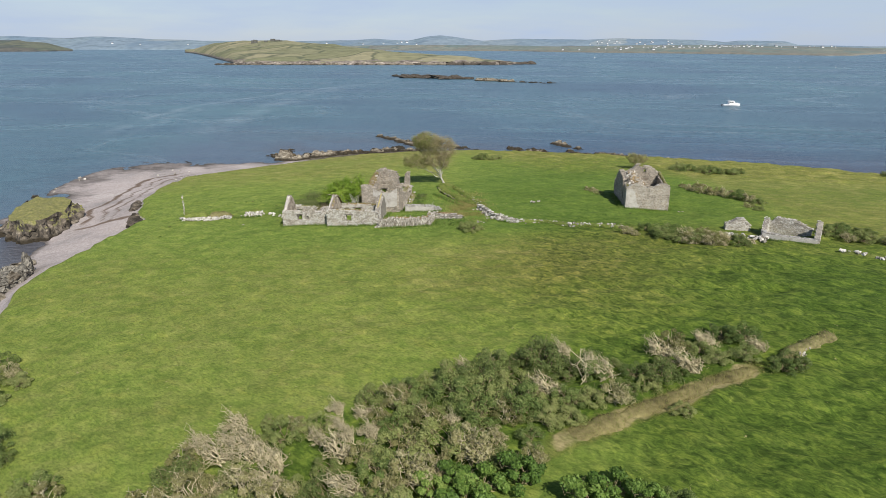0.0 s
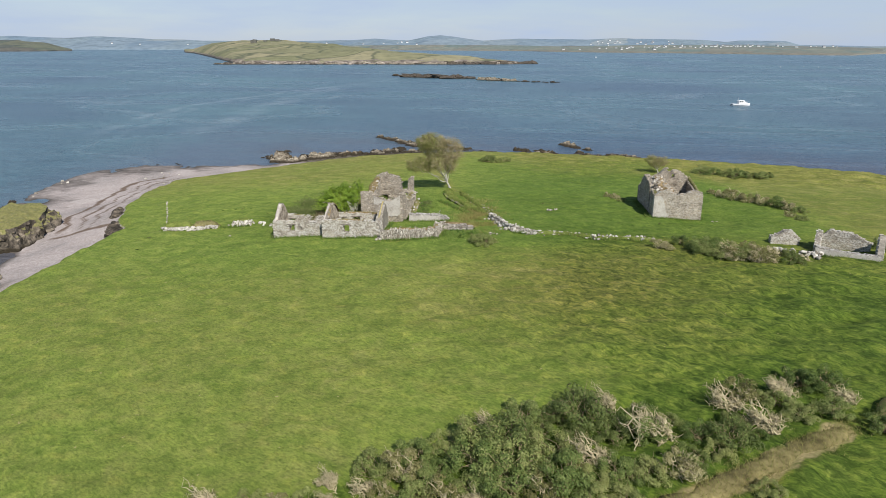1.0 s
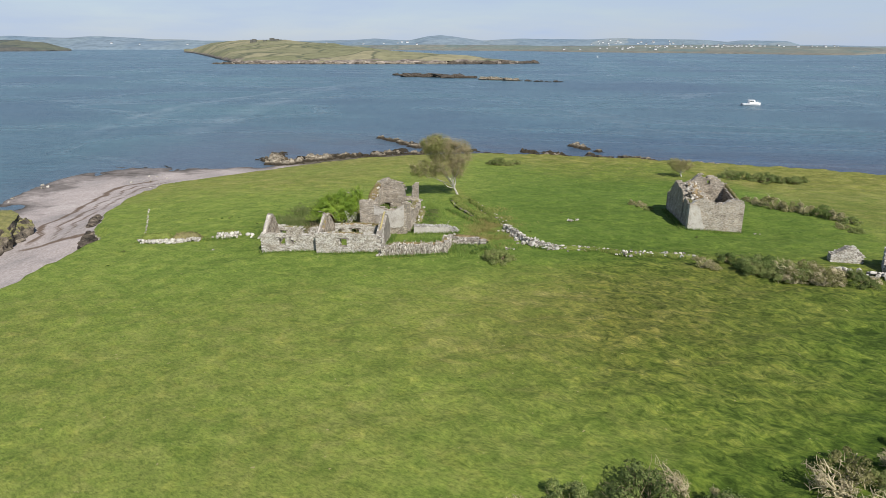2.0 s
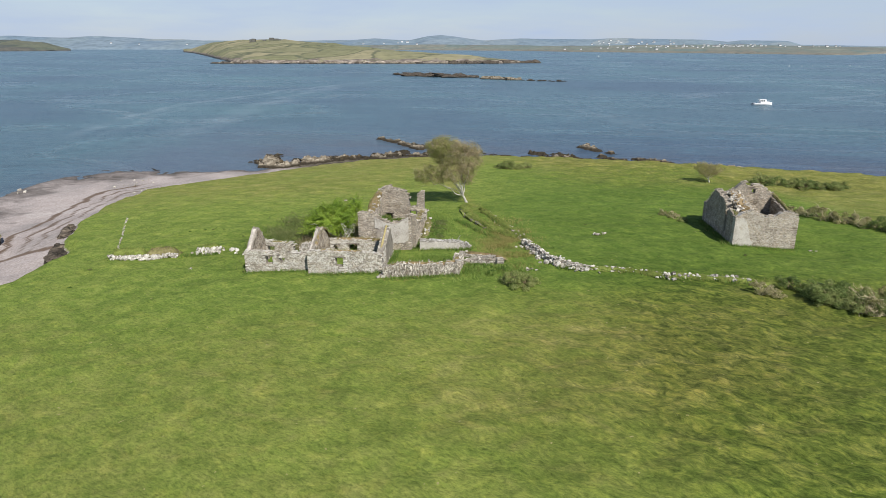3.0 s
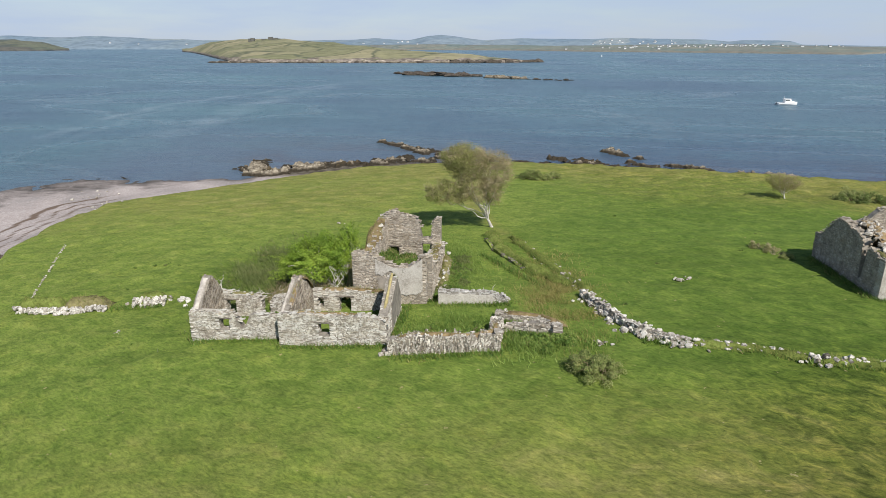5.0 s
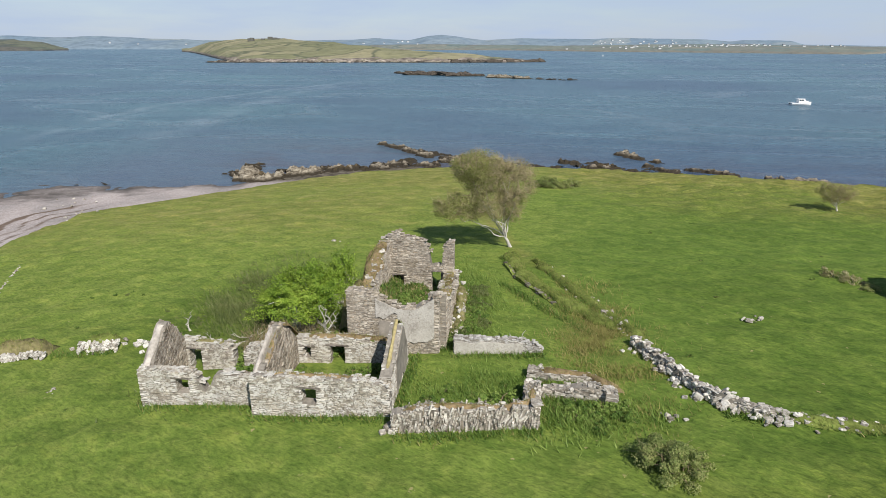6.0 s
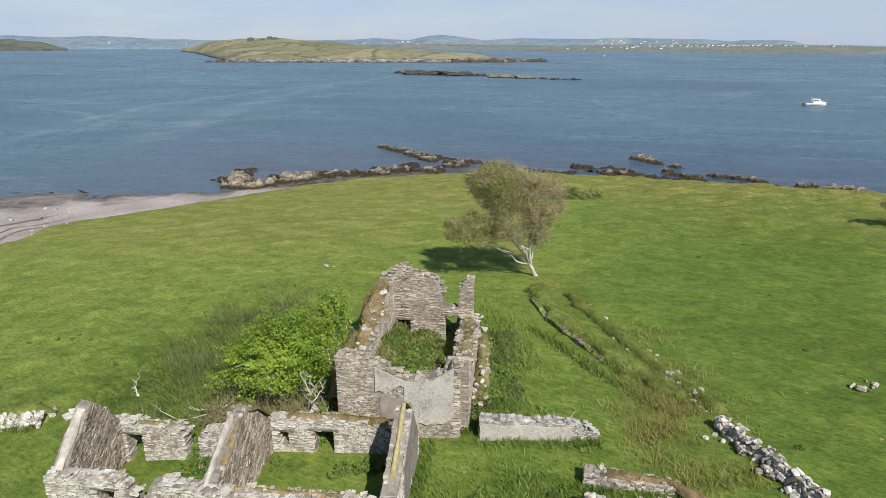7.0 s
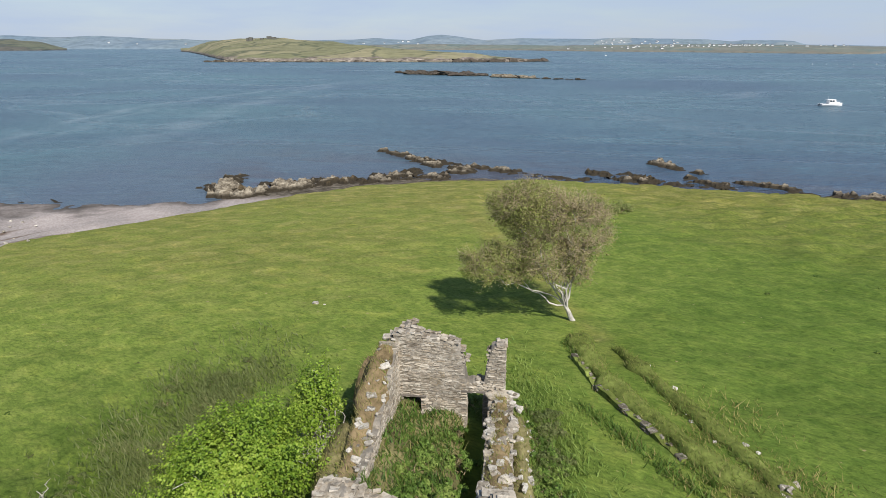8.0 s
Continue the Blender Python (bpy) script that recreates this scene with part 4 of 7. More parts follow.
    # loose stones along the top
    if cap:
        s = 0.0
        while s < length:
            l = r.uniform(0.12, 0.36)
            here = [o for o in openings if o[0] < s < o[1] and o[3] > top(s) - 0.05]
            if not here:
                w = 0.0
                while w < thick - 0.05:
                    ww = r.uniform(0.10, 0.26)
                    m = (Matrix.Translation(place(min(s + l / 2, length), min(w + ww / 2, thick), top(s) + r.uniform(-0.09, 0.04)))
                         @ Matrix.Rotation(math.atan2(d.y, d.x) + r.gauss(0, 0.3), 4, "Z") @ Matrix.Rotation(r.gauss(0, 0.14), 4, "X")
                         @ Matrix.Rotation(r.gauss(0, 0.14), 4, "Y") @ Matrix.Diagonal((l, ww, r.uniform(0.03, 0.08), 1)))
                    stones.append((m, r.randrange(12)))
                    w += ww
            s += l * 0.9
    r.shuffle(stones)
    lay_stones(core, stones, singles, m_single, m_joined)
    # lintels
    for o in openings:
        if o[3] < top((o[0] + o[1]) / 2) - 0.05:
            bm = bmesh.new()
            bmesh.ops.create_cube(bm, size=1)
            bmesh.ops.scale(bm, verts=bm.verts, vec=(o[1] - o[0] + 0.5, thick + 0.06, 0.12))
            bmesh.ops.bevel(bm, geom=bm.edges[:], offset=0.02, segments=1, affect="EDGES")
            bmesh.ops.rotate(bm, verts=bm.verts, matrix=Matrix.Rotation(math.atan2(d.y, d.x), 3, "Z"))
            bmesh.ops.translate(bm, verts=bm.verts, vec=place((o[0] + o[1]) / 2, thick / 2, o[3] + 0.06))
            part("lintel", bm, M_LINTEL, core)
    return core


def moss_cap(parent, pts, width, height, material, seed, name="turf_cap", lift=0.0):
    """Turf that has grown along a wall top or a bank: pts are (x, y, z) of its middle line."""
    r = random.Random(seed)
    P = [Vector(p) for p in pts]
    dense = []
    for a, b in zip(P[:-1], P[1:]):
        k = max(1, int((b - a).length / 0.35))
        dense += [a.lerp(b, i / k) for i in range(k)]
    dense.append(P[-1])
    verts, faces, ring = [], [], 9
    for i, p in enumerate(dense):
        q = dense[min(i + 1, len(dense) - 1)] - dense[max(i - 1, 0)]
        q.z = 0
        q.normalize()
        side = Vector((-q.y, q.x, 0))
        end = min(1.0, i / 2.0 + 0.15, (len(dense) - 1 - i) / 2.0 + 0.15)
        wob = 0.75 + 0.5 * noise.noise(p * 0.9 + Vector((seed, 0, 0)))
        for j in range(ring):
            a = math.pi * j / (ring - 1)
            jit = 1 + 0.25 * noise.noise(p * 2.3 + Vector((j * 1.7, seed, 0)))
            verts.append(p + side * (math.cos(a) * width / 2 * wob * jit) + Vector((0, 0, lift - 0.12 + math.sin(a) * (height + 0.12) * end * jit)))
    for i in range(len(dense) - 1):
        for j in range(ring - 1):
            faces.append((i * ring + j, i * ring + j + 1, (i + 1) * ring + j + 1, (i + 1) * ring + j))
    cap = mesh_object(name, [tuple(v) for v in verts], faces, material, parent, smooth=True)
    if material in (M_MOSS, M_BROWNMOSS, M_TURF, M_EARTH):
        spots = []
        for _ in range(int(len(dense) * 40 * max(0.5, width))):
            i, j = r.randrange(len(dense) - 1), r.randrange(1, ring - 2)
            a, b = verts[i * ring + j], verts[(i + 1) * ring + j + 1]
            spots.append(tuple(a.lerp(b, r.random()) + Vector((r.gauss(0, 0.05), r.gauss(0, 0.05), -0.02))))
        half = int(len(spots) * (0.85 if material in (M_BROWNMOSS, M_EARTH) else (0.5 if material is M_MOSS else 0.25)))
        fuzz(cap, spots[:half], 0.08, 0.28, M_STRAW, seed)
        fuzz(cap, spots[half:], 0.06, 0.2, M_GRASS, seed + 1, "green_grass")
    return cap


def fuzz(parent, spots, lo, hi, material, seed, name="dry_grass", width=0.014):
    """Blades of grass standing at the given (x, y, z) places."""
    rg = np.random.default_rng(seed)
    P = np.asarray(spots, float)
    n = len(P)
    a, h, w = rg.uniform(0, 6.283, n), rg.uniform(lo, hi, n), rg.uniform(0.6, 1.4, n) * width
    side = np.stack([np.cos(a) * w, np.sin(a) * w, np.zeros(n)], -1)
    tip = P + np.stack([rg.normal(size=n) * 0.5 * h - 0.2 * h, rg.normal(size=n) * 0.5 * h, h], -1)
    v = np.stack([P - side, P + side, tip], 1).reshape(-1, 3)
    ob = mesh_object(name, v, np.arange(3 * n).reshape(-1, 3), material, parent)
    return tagged(ob, kind="stuff")


def scatter_stones(name, label, pts, spread, count, size, seed, singles=None, material=None, joined=None, heap=0.0, category="stones", flat=0.65):
    """Fallen stones strewn along a line in the grass."""
    r = random.Random(seed)
    x0, y0 = pts[0]
    th = thing(name, x0, y0, ground_z(x0, y0), label, category)
    inv = Matrix.Translation(-th.location)
    lens = [math.dist(a, b) for a, b in zip(pts[:-1], pts[1:])]
    total = sum(lens)
    stones = []
    for _ in range(count):
        f = r.uniform(0, total)
        for (a, b), l in zip(zip(pts[:-1], pts[1:]), lens):
            if f <= l:
                break
            f -= l
        t = min(1, f / l)
        dx, dy = (b[0] - a[0]) / l, (b[1] - a[1]) / l
        w = r.gauss(0, spread)
        x, y = a[0] + (b[0] - a[0]) * t - dy * w, a[1] + (b[1] - a[1]) * t + dx * w
        s = size * r.uniform(0.5, 1.5)
        z = ground_z(x, y) + s * 0.12 + heap * max(0, 1 - abs(w) / (2 * spread + 1e-6)) * r.random()
        m = (Matrix.Translation((x, y, z)) @ Euler((r.gauss(0, 0.3), r.gauss(0, 0.3), r.uniform(0, 6.28))).to_matrix().to_4x4()
             @ Matrix.Diagonal((s, s * r.uniform(0.6, 1), s * r.uniform(flat * 0.6, flat * 1.3), 1)))
        stones.append((inv @ m, r.randrange(12)))
    lay_stones(th, stones, count if singles is None else singles, material or M_PALE, joined or M_PALE_J)
    return th


def lumpy_skin(parent, place, u0, u1, low, high, lift, material, name, seed, cell=0.22):
    """A sheet of old render on a wall face with a broken outline. place(s, out, z) gives the world place."""
    bm = bmesh.new()
    nu = max(2, int((u1 - u0) / cell))
    grid = {}
    for i in range(nu + 1):
        s = u0 + (u1 - u0) * i / nu
        a, b = low(s), high(s)
        for j in range(13):
            z = a + (b - a) * j / 12
            zz = z + 0.05 * noise.noise(Vector((s * 3, z * 3, seed)))
            o = lift + 0.012 * noise.noise(Vector((s * 1.5, z * 1.5, seed + 7)))
            grid[i, j, 0] = bm.verts.new(place(s, o, zz))
            grid[i, j, 1] = bm.verts.new(place(s, o - 0.10, zz))
    for i in range(nu):
        for j in range(12):
            bm.faces.new((grid[i, j, 0], grid[i + 1, j, 0], grid[i + 1, j + 1, 0], grid[i, j + 1, 0]))
        for j in (0, 12):
            f = (grid[i, j, 0], grid[i, j, 1], grid[i + 1, j, 1], grid[i + 1, j, 0])
            bm.faces.new(f if j == 0 else f[::-1])
    for i in (0, nu):
        for j in range(12):
            f = (grid[i, j, 0], grid[i, j + 1, 0], grid[i, j + 1, 1], grid[i, j, 1])
            bm.faces.new(f if i == 0 else f[::-1])
    return part(name, bm, material, parent)


# ================================================================ the farmstead
TH = radians(-6)
U, V = Vector((math.cos(TH), math.sin(TH))), Vector((-math.sin(TH), math.cos(TH)))


def farm(a, b):
    """Plan place from metres along and behind the front of the byre."""
    return (-21.37 + U.x * a + V.x * b, 82.35 + U.y * a + V.y * b)


def settle(th):
    """Parts were built in world places: keep them there under a thing that stands at its base."""
    back = Matrix.Translation(-th.location)
    for c in th.children:
        c.matrix_parent_inverse = back
    return th


T = 0.62
# --- low roofless byre
byre = thing("byre_ruin", *farm(3.2, 2.2), -0.2, "roofless low stone byre with one standing gable", "ruin", "farmstead ruins")
stone_wall(byre, farm(0, 0), farm(6.5, 0), T, [(0, 1.85), (2.8, 1.80), (3.2, 1.7), (3.4, 1.0), (3.7, 0.75), (3.95, 1.2), (4.15, 1.75), (6.5, 1.80)],
           [(2.05, 2.75, 0.62, 1.42)], singles=90, seed=11)
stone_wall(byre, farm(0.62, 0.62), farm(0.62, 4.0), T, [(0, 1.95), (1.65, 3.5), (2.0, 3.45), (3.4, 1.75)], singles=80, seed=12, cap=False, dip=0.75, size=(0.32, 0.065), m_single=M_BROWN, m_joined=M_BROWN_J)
stone_wall(byre, farm(0, 3.9), farm(3.45, 3.9), T, [(0, 1.65), (1.0, 1.62), (3.3, 1.5), (3.45, 1.2)], [(0.8, 1.5, -0.5, 1.12)], singles=60, seed=13)
stone_wall(byre, farm(4.05, 3.9), farm(6.2, 3.9), T, [(0, 1.2), (0.2, 1.45), (2.15, 1.45)], singles=40, seed=14)
moss_cap(byre, [(*farm(0.3, 0.4), 1.95), (*farm(0.3, 2.2), 3.5)], 0.5, 0.10, M_LIME, 2, "mortar_cap")
moss_cap(byre, [(*farm(0.35, 2.4), 3.5), (*farm(0.35, 3.9), 1.9)], 0.5, 0.10, M_MOSS, 46)
settle(byre)

# --- cow house with two gables
barn = thing("barn_ruin", *farm(9.9, 2.0), 0.1, "roofless stone barn with two steep gables and mossy wall tops", "ruin", "farmstead ruins")
stone_wall(barn, farm(6.45, -0.96), farm(13.5, -0.96), T, [(0, 2.35), (2, 2.42), (5, 2.4), (6.6, 2.35), (7.05, 2.0)], [(2.65, 3.38, 1.0, 1.85)], singles=100, seed=21)
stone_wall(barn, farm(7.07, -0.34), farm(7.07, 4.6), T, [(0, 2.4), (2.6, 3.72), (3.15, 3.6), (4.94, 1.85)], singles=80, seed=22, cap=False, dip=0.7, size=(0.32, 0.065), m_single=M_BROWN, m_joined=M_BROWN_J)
stone_wall(barn, farm(13.5, -0.34), farm(13.5, 4.6), T, [(0, 2.3), (1.6, 3.1), (3.0, 3.85), (3.4, 3.8), (4.94, 1.9)], singles=80, seed=23, cap=False, size=(0.32, 0.065))
stone_wall(barn, farm(7.07, 4.6), farm(12.88, 4.6), T, [(0, 1.8), (2.5, 1.9), (5.81, 1.75)], [(0.3, 0.75, 0.6, 1.25), (1.9, 2.75, -0.7, 1.4)], singles=80, seed=24)
moss_cap(barn, [(*farm(6.62, -0.5), 2.40), (*farm(6.62, 2.3), 3.76)], 0.36, 0.14, M_LIME, 3, "mortar_cap")
moss_cap(barn, [(*farm(6.98, 2.5), 3.66), (*farm(6.98, 3.2), 3.35), (*farm(6.95, 4.4), 2.2)], 0.6, 0.14, M_BROWNMOSS, 4)
moss_cap(barn, [(*farm(6.95, 0.0), 2.46), (*farm(6.95, 2.3), 3.6)], 0.34, 0.13, M_BROWNMOSS, 44)
moss_cap(barn, [(*farm(7.3, 4.95), 1.80), (*farm(10.0, 4.95), 1.88), (*farm(12.7, 4.95), 1.78)], 0.62, 0.14, M_BROWNMOSS, 5)
moss_cap(barn, [(*farm(10.6, 4.8), 1.72), (*farm(12.6, 4.75), 1.66)], 0.5, 0.16, M_TURF, 8)
moss_cap(barn, [(*farm(13.2, 0.1), 2.60), (*farm(13.2, 1.6), 3.24), (*farm(13.18, 3.1), 4.02)], 0.24, 0.11, M_LICHEN, 6, "lichen_cap")
moss_cap(barn, [(*farm(7.2, -0.52), 2.36), (*farm(10.2, -0.52), 2.40), (*farm(12.6, -0.52), 2.34)], 0.34, 0.07, M_BROWNMOSS, 7)
moss_cap(byre, [(*farm(0.8, 4.2), 1.60), (*farm(2.4, 4.2), 1.55), (*farm(3.2, 4.2), 1.42)], 0.4, 0.08, M_MOSS, 45)
settle(byre)
moss_cap(barn, [(*farm(13.2, -0.3), 2.3), (*farm(13.2, 0.3), 2.45)], 0.5, 0.08, M_LIME, 47, "mortar_cap")
moss_cap(barn, [(*farm(13.2, 3.4), 3.82), (*farm(13.2, 4.7), 2.15)], 0.5, 0.10, M_MOSS, 48)


def gable_skin(s, out, z):
    x, y = farm(13.5 + out, s)
    return (x, y, z)


lumpy_skin(barn, gable_skin, 0.9, 4.2, lambda b: 0.9 + 0.5 * noise.noise(Vector((b * 1.4, 7, 1))), lambda b: float(np.interp(b, [-0.34, 1.26, 2.66, 3.06, 4.6], [2.3, 3.1, 3.85, 3.8, 1.9])) - 0.25 + 0.12 * noise.noise(Vector((b * 1.7, 4, 3))), 0.05, M_GREYREND, "render_patch", 15)
settle(barn)

# --- dwelling house: tall broken gable, choked with earth and brambles
dwell = thing("farmhouse_ruin", *farm(12.4, 11), 0.6, "tall roofless stone farmhouse with broken walls and patchy render", "ruin", "farmstead ruins")
FRONT = [(0, 4.42), (0.9, 4.35), (1.75, 3.98), (2.3, 3.7), (3.1, 3.35), (4.1, 3.4), (4.6, 3.75), (5.4, 4.3)]
HS = dict(m_single=M_HOUSE, m_joined=M_HOUSE_J)
stone_wall(dwell, farm(9.73, 5.8), farm(15.15, 5.8), 0.75, FRONT, singles=110, seed=31, size=(0.24, 0.055), **HS)
stone_wall(dwell, farm(10.55, 6.55), farm(10.55, 15.45), 0.82, [(0, 4.2), (0.7, 3.6), (1.8, 3.0), (3.6, 2.95), (5.4, 3.3), (7.4, 4.0), (8.9, 4.55)], singles=90, seed=32, size=(0.24, 0.055), cap=False, **HS)
BACK = [(0, 4.0), (0.35, 4.5), (0.6, 4.7), (0.8, 4.88), (1.35, 4.9), (1.5, 4.78), (2.2, 4.72), (2.9, 4.55), (3.3, 4.38), (3.62, 4.0), (3.74, 3.6), (3.76, 2.65), (4.50, 2.65), (4.56, 4.1), (4.9, 4.5), (5.42, 4.55)]
stone_wall(dwell, farm(9.73, 15.45), farm(15.15, 15.45), 0.75, BACK, [(0.95, 1.75, 0.4, 1.85), (3.78, 4.48, -0.3, 2.2)], singles=80, seed=33, size=(0.24, 0.05), ragged=0.07, **HS)
stone_wall(dwell, farm(9.9, 16.25), farm(11.4, 16.25), 0.7, [(0, 3.7), (0.4, 4.5), (0.7, 4.85), (1.15, 4.85), (1.5, 4.3)], singles=30, seed=35, size=(0.26, 0.06), **HS)
stone_wall(dwell, farm(15.5, 6.55), farm(15.5, 15.45), 1.05, [(0, 4.1), (0.5, 3.6), (1.2, 3.0), (4, 2.4), (7.8, 2.2), (8.9, 2.5)], singles=110, seed=34, size=(0.28, 0.07), ragged=0.14, cap=False, **HS)
moss_cap(dwell, [(*farm(15.0, 7.3), 3.1), (*farm(15.0, 10.0), 2.5), (*farm(15.0, 13.0), 2.28), (*farm(15.0, 15.2), 2.4)], 0.95, 0.12, M_BROWNMOSS, 25)
rw = random.Random(46)
tops = []
for _ in range(110):
    b = rw.uniform(6.6, 15.4)
    q = rw.uniform(0.16, 0.55)
    z = float(np.interp(b, [6.55, 7.05, 7.75, 10.55, 14.35, 15.45], [4.1, 3.6, 3.0, 2.4, 2.2, 2.5])) + rw.uniform(-0.02, 0.12)
    tops.append((Matrix.Translation((*farm(rw.uniform(14.5, 15.55), b), z)) @ Euler((rw.gauss(0, 0.2), rw.gauss(0, 0.2), rw.uniform(0, 6))).to_matrix().to_4x4() @ Matrix.Diagonal((q, q * 0.75, 0.06 + q * 0.12, 1)), rw.randrange(12)))
lay_stones(dwell, tops[:55], 55, M_PALE, M_PALE_J)
lay_stones(dwell, tops[55:], 55, M_HOUSE, M_HOUSE_J)
moss_cap(dwell, [(*farm(10.0, 6.5), 3.9), (*farm(9.95, 7.6), 3.2), (*farm(9.9, 9.0), 2.85), (*farm(9.9, 10.4), 2.9), (*farm(9.9, 12.0), 3.3), (*farm(9.95, 14.0), 4.0), (*farm(10.1, 15.6), 4.5)], 1.25, 0.22, M_BROWNMOSS, 9)
moss_cap(dwell, [(*farm(9.2, 8.0), 0.9), (*farm(9.1, 10.5), 1.1), (*farm(9.1, 12.5), 1.3)], 1.9, 1.5, M_MOSS, 19, "turf_slope")
moss_cap(dwell, [(*farm(9.3, 14.2), 1.6), (*farm(9.4, 15.6), 2.2), (*farm(9.9, 16.6), 2.5)], 1.5, 1.5, M_BROWNMOSS, 20, "turf_slope")
moss_cap(dwell, [(*farm(14.9, 6.2), 4.18), (*farm(15.0, 7.2), 3.7)], 0.6, 0.08, M_LICHEN, 10, "lichen_cap")
r9 = random.Random(44)
stones9 = []
for _ in range(46):
    b = 6.6 + 9.6 * r9.random() ** 0.7
    x, y = farm(r9.uniform(9.75, 10.5), b)
    z = float(np.interp(b, [6.5, 7.6, 9.0, 10.4, 12.0, 14.0, 15.6], [4.15, 3.45, 3.08, 3.12, 3.52, 4.2, 4.7])) + r9.uniform(-0.1, 0.03)
    s = r9.uniform(0.12, 0.45)
    stones9.append((Matrix.Translation((x, y, z)) @ Euler((r9.gauss(0.2, 0.3), r9.gauss(0, 0.3), r9.uniform(0, 6))).to_matrix().to_4x4() @ Matrix.Diagonal((s, s * 0.7, s * 0.3, 1)), r9.randrange(12)))
lay_stones(dwell, stones9, 46, M_PALE, M_PALE_J)


rise_a = farm(9.73, 5.8)


def front_skin(s, out, z):
    return (rise_a[0] + U.x * s - V.x * out, rise_a[1] + U.y * s - V.y * out, z)


def front_top(s):
    return float(np.interp(s, [p[0] for p in FRONT], [p[1] for p in FRONT])) - 0.04


lumpy_skin(dwell, front_skin, 1.72, 3.05, lambda s: 2.72 + 0.35 * noise.noise(Vector((s * 2, 3, 1))) + 0.25 * (s - 1.7), front_top, 0.055, M_PLASTER, "render_patch", 3)
lumpy_skin(dwell, front_skin, 1.9, 3.1, lambda s: 1.5 + 0.5 * noise.noise(Vector((s * 2.1, 8, 1))), lambda s: 2.55 + 0.2 * noise.noise(Vector((s * 2.5, 2, 9))), 0.035, M_GREYREND, "render_patch", 4)
lumpy_skin(dwell, front_skin, 3.0, 5.15, lambda s: 1.25 + 0.6 * noise.noise(Vector((s * 1.6, 1, 4))) + 0.3 * abs(s - 4), front_top, 0.06, M_PLASTER, "render_patch", 5)
# earth and fallen stone fill the inside
bm = bmesh.new()
fill = {}
for i in range(15):
    for j in range(25):
        a, b = 10.2 + 4.6 * i / 14, 6.3 + 9.9 * j / 24
        x, y = farm(a, b)
        deep = float(step(3.0, 3.7, np.array(a - 10.2)))
        hump = 1.1 - 1.9 * deep - 0.6 * float(step(10, 15, np.array(b))) + (1 - deep) * (1.0 * float(step(9.5, 7, np.array(b))) + 0.7 * float(step(1.4, 0.2, np.array(a - 10.2))))
        fill[i, j] = bm.verts.new((x, y, 0.55 + hump + 0.35 * noise.noise(Vector((x, y, 0)) * 0.9)))
for i in range(14):
    for j in range(24):
        bm.faces.new((fill[i, j], fill[i + 1, j], fill[i + 1, j + 1], fill[i, j + 1]))
fill_ob = part("rubble_fill", bm, M_MOSS, dwell, smooth=True)
spots = []
for _ in range(9000):
    i, j = random.randrange(14), random.randrange(24)
    a, b = fill_ob.data.vertices[i * 25 + j].co, fill_ob.data.vertices[(i + 1) * 25 + j + 1].co
    spots.append(tuple(a.lerp(b, random.random()) + Vector((random.gauss(0, 0.12), random.gauss(0, 0.12), -0.02))))
fuzz(fill_ob, spots[:6500], 0.12, 0.4, M_BRAMBLE, 33, "green_growth", 0.03)
fuzz(fill_ob, spots[6500:], 0.15, 0.45, M_STRAW, 34)
settle(dwell)
scatter_stones("fallen_stones", "loose fallen stones beside the farmhouse wall", [farm(15.7, 8), farm(15.9, 11), farm(15.7, 16.2)], 0.32, 120, 0.22, 51, heap=0.9, singles=120, material=M_STONE)
moss_cap(thing("rubble_spill", *farm(15.8, 12), 0.5, "mossy spill of earth and rubble outside the farmhouse wall", "rubble"), [(*farm(15.7, 8.2), 0.3), (*farm(15.9, 11), 0.5), (*farm(15.7, 16.0), 0.6)], 1.3, 0.75, M_MOSS, 18, "turf")
for ob in bpy.data.objects:
    if ob.name.startswith("rubble_spill"):
        settle(ob)
scatter_stones("fallen_stones", "a few pale stones before the barn corner", [farm(13.4, -1.9), farm(14.4, -2.2)], 0.3, 9, 0.4, 52)

# --- limewashed garden wall
gw = thing("garden_wall", -4.84, 86.44, 0.6, "low limewashed rubble wall, crumbling at one end", "wall")
stone_wall(gw, (-4.84, 86.30), (0.3, 86.02), 0.5, [(0, 1.72), (3.8, 1.66), (4.5, 1.5), (5.15, 1.15)], singles=110, seed=41, m_single=M_WHITE, m_joined=M_WHITE_J, ragged=0.06)
gd = Vector((5.14, -0.28)).normalized()


def garden_skin(s, out, z):
    return (-4.84 + gd.x * s + gd.y * out, 86.30 + gd.y * s - gd.x * out, z)


lumpy_skin(gw, garden_skin, 0.03, 4.0, lambda s: 0.5, lambda s: 1.52 + 0.10 * noise.noise(Vector((s * 1.5, 6, 2))), 0.05, M_PLASTER, "limewash", 14)
settle(gw)

# --- pen of upright stones
pen = thing("pen_wall", -7.6, 78.7, 0.6, "dry-stone pen wall of upright slabs", "wall")
stone_wall(pen, (-7.9, 78.55), (-1.0, 78.35), 0.65, [(0, 1.5), (0.6, 1.75), (2.5, 1.95), (5.2, 1.85), (6.9, 2.1)], singles=170, seed=42, size=(0.32, 0.08), dip=1.35, jumble=0.24, m_single=M_PALE, m_joined=M_PALE_J, ragged=0.12)
stone_wall(pen, (-1.0, 79.0), (-0.55, 81.6), 0.65, [(0, 2.1), (1.6, 2.1), (2.6, 1.6)], singles=80, seed=43, size=(0.32, 0.08), dip=1.2, jumble=0.24, m_single=M_PALE, m_joined=M_PALE_J)
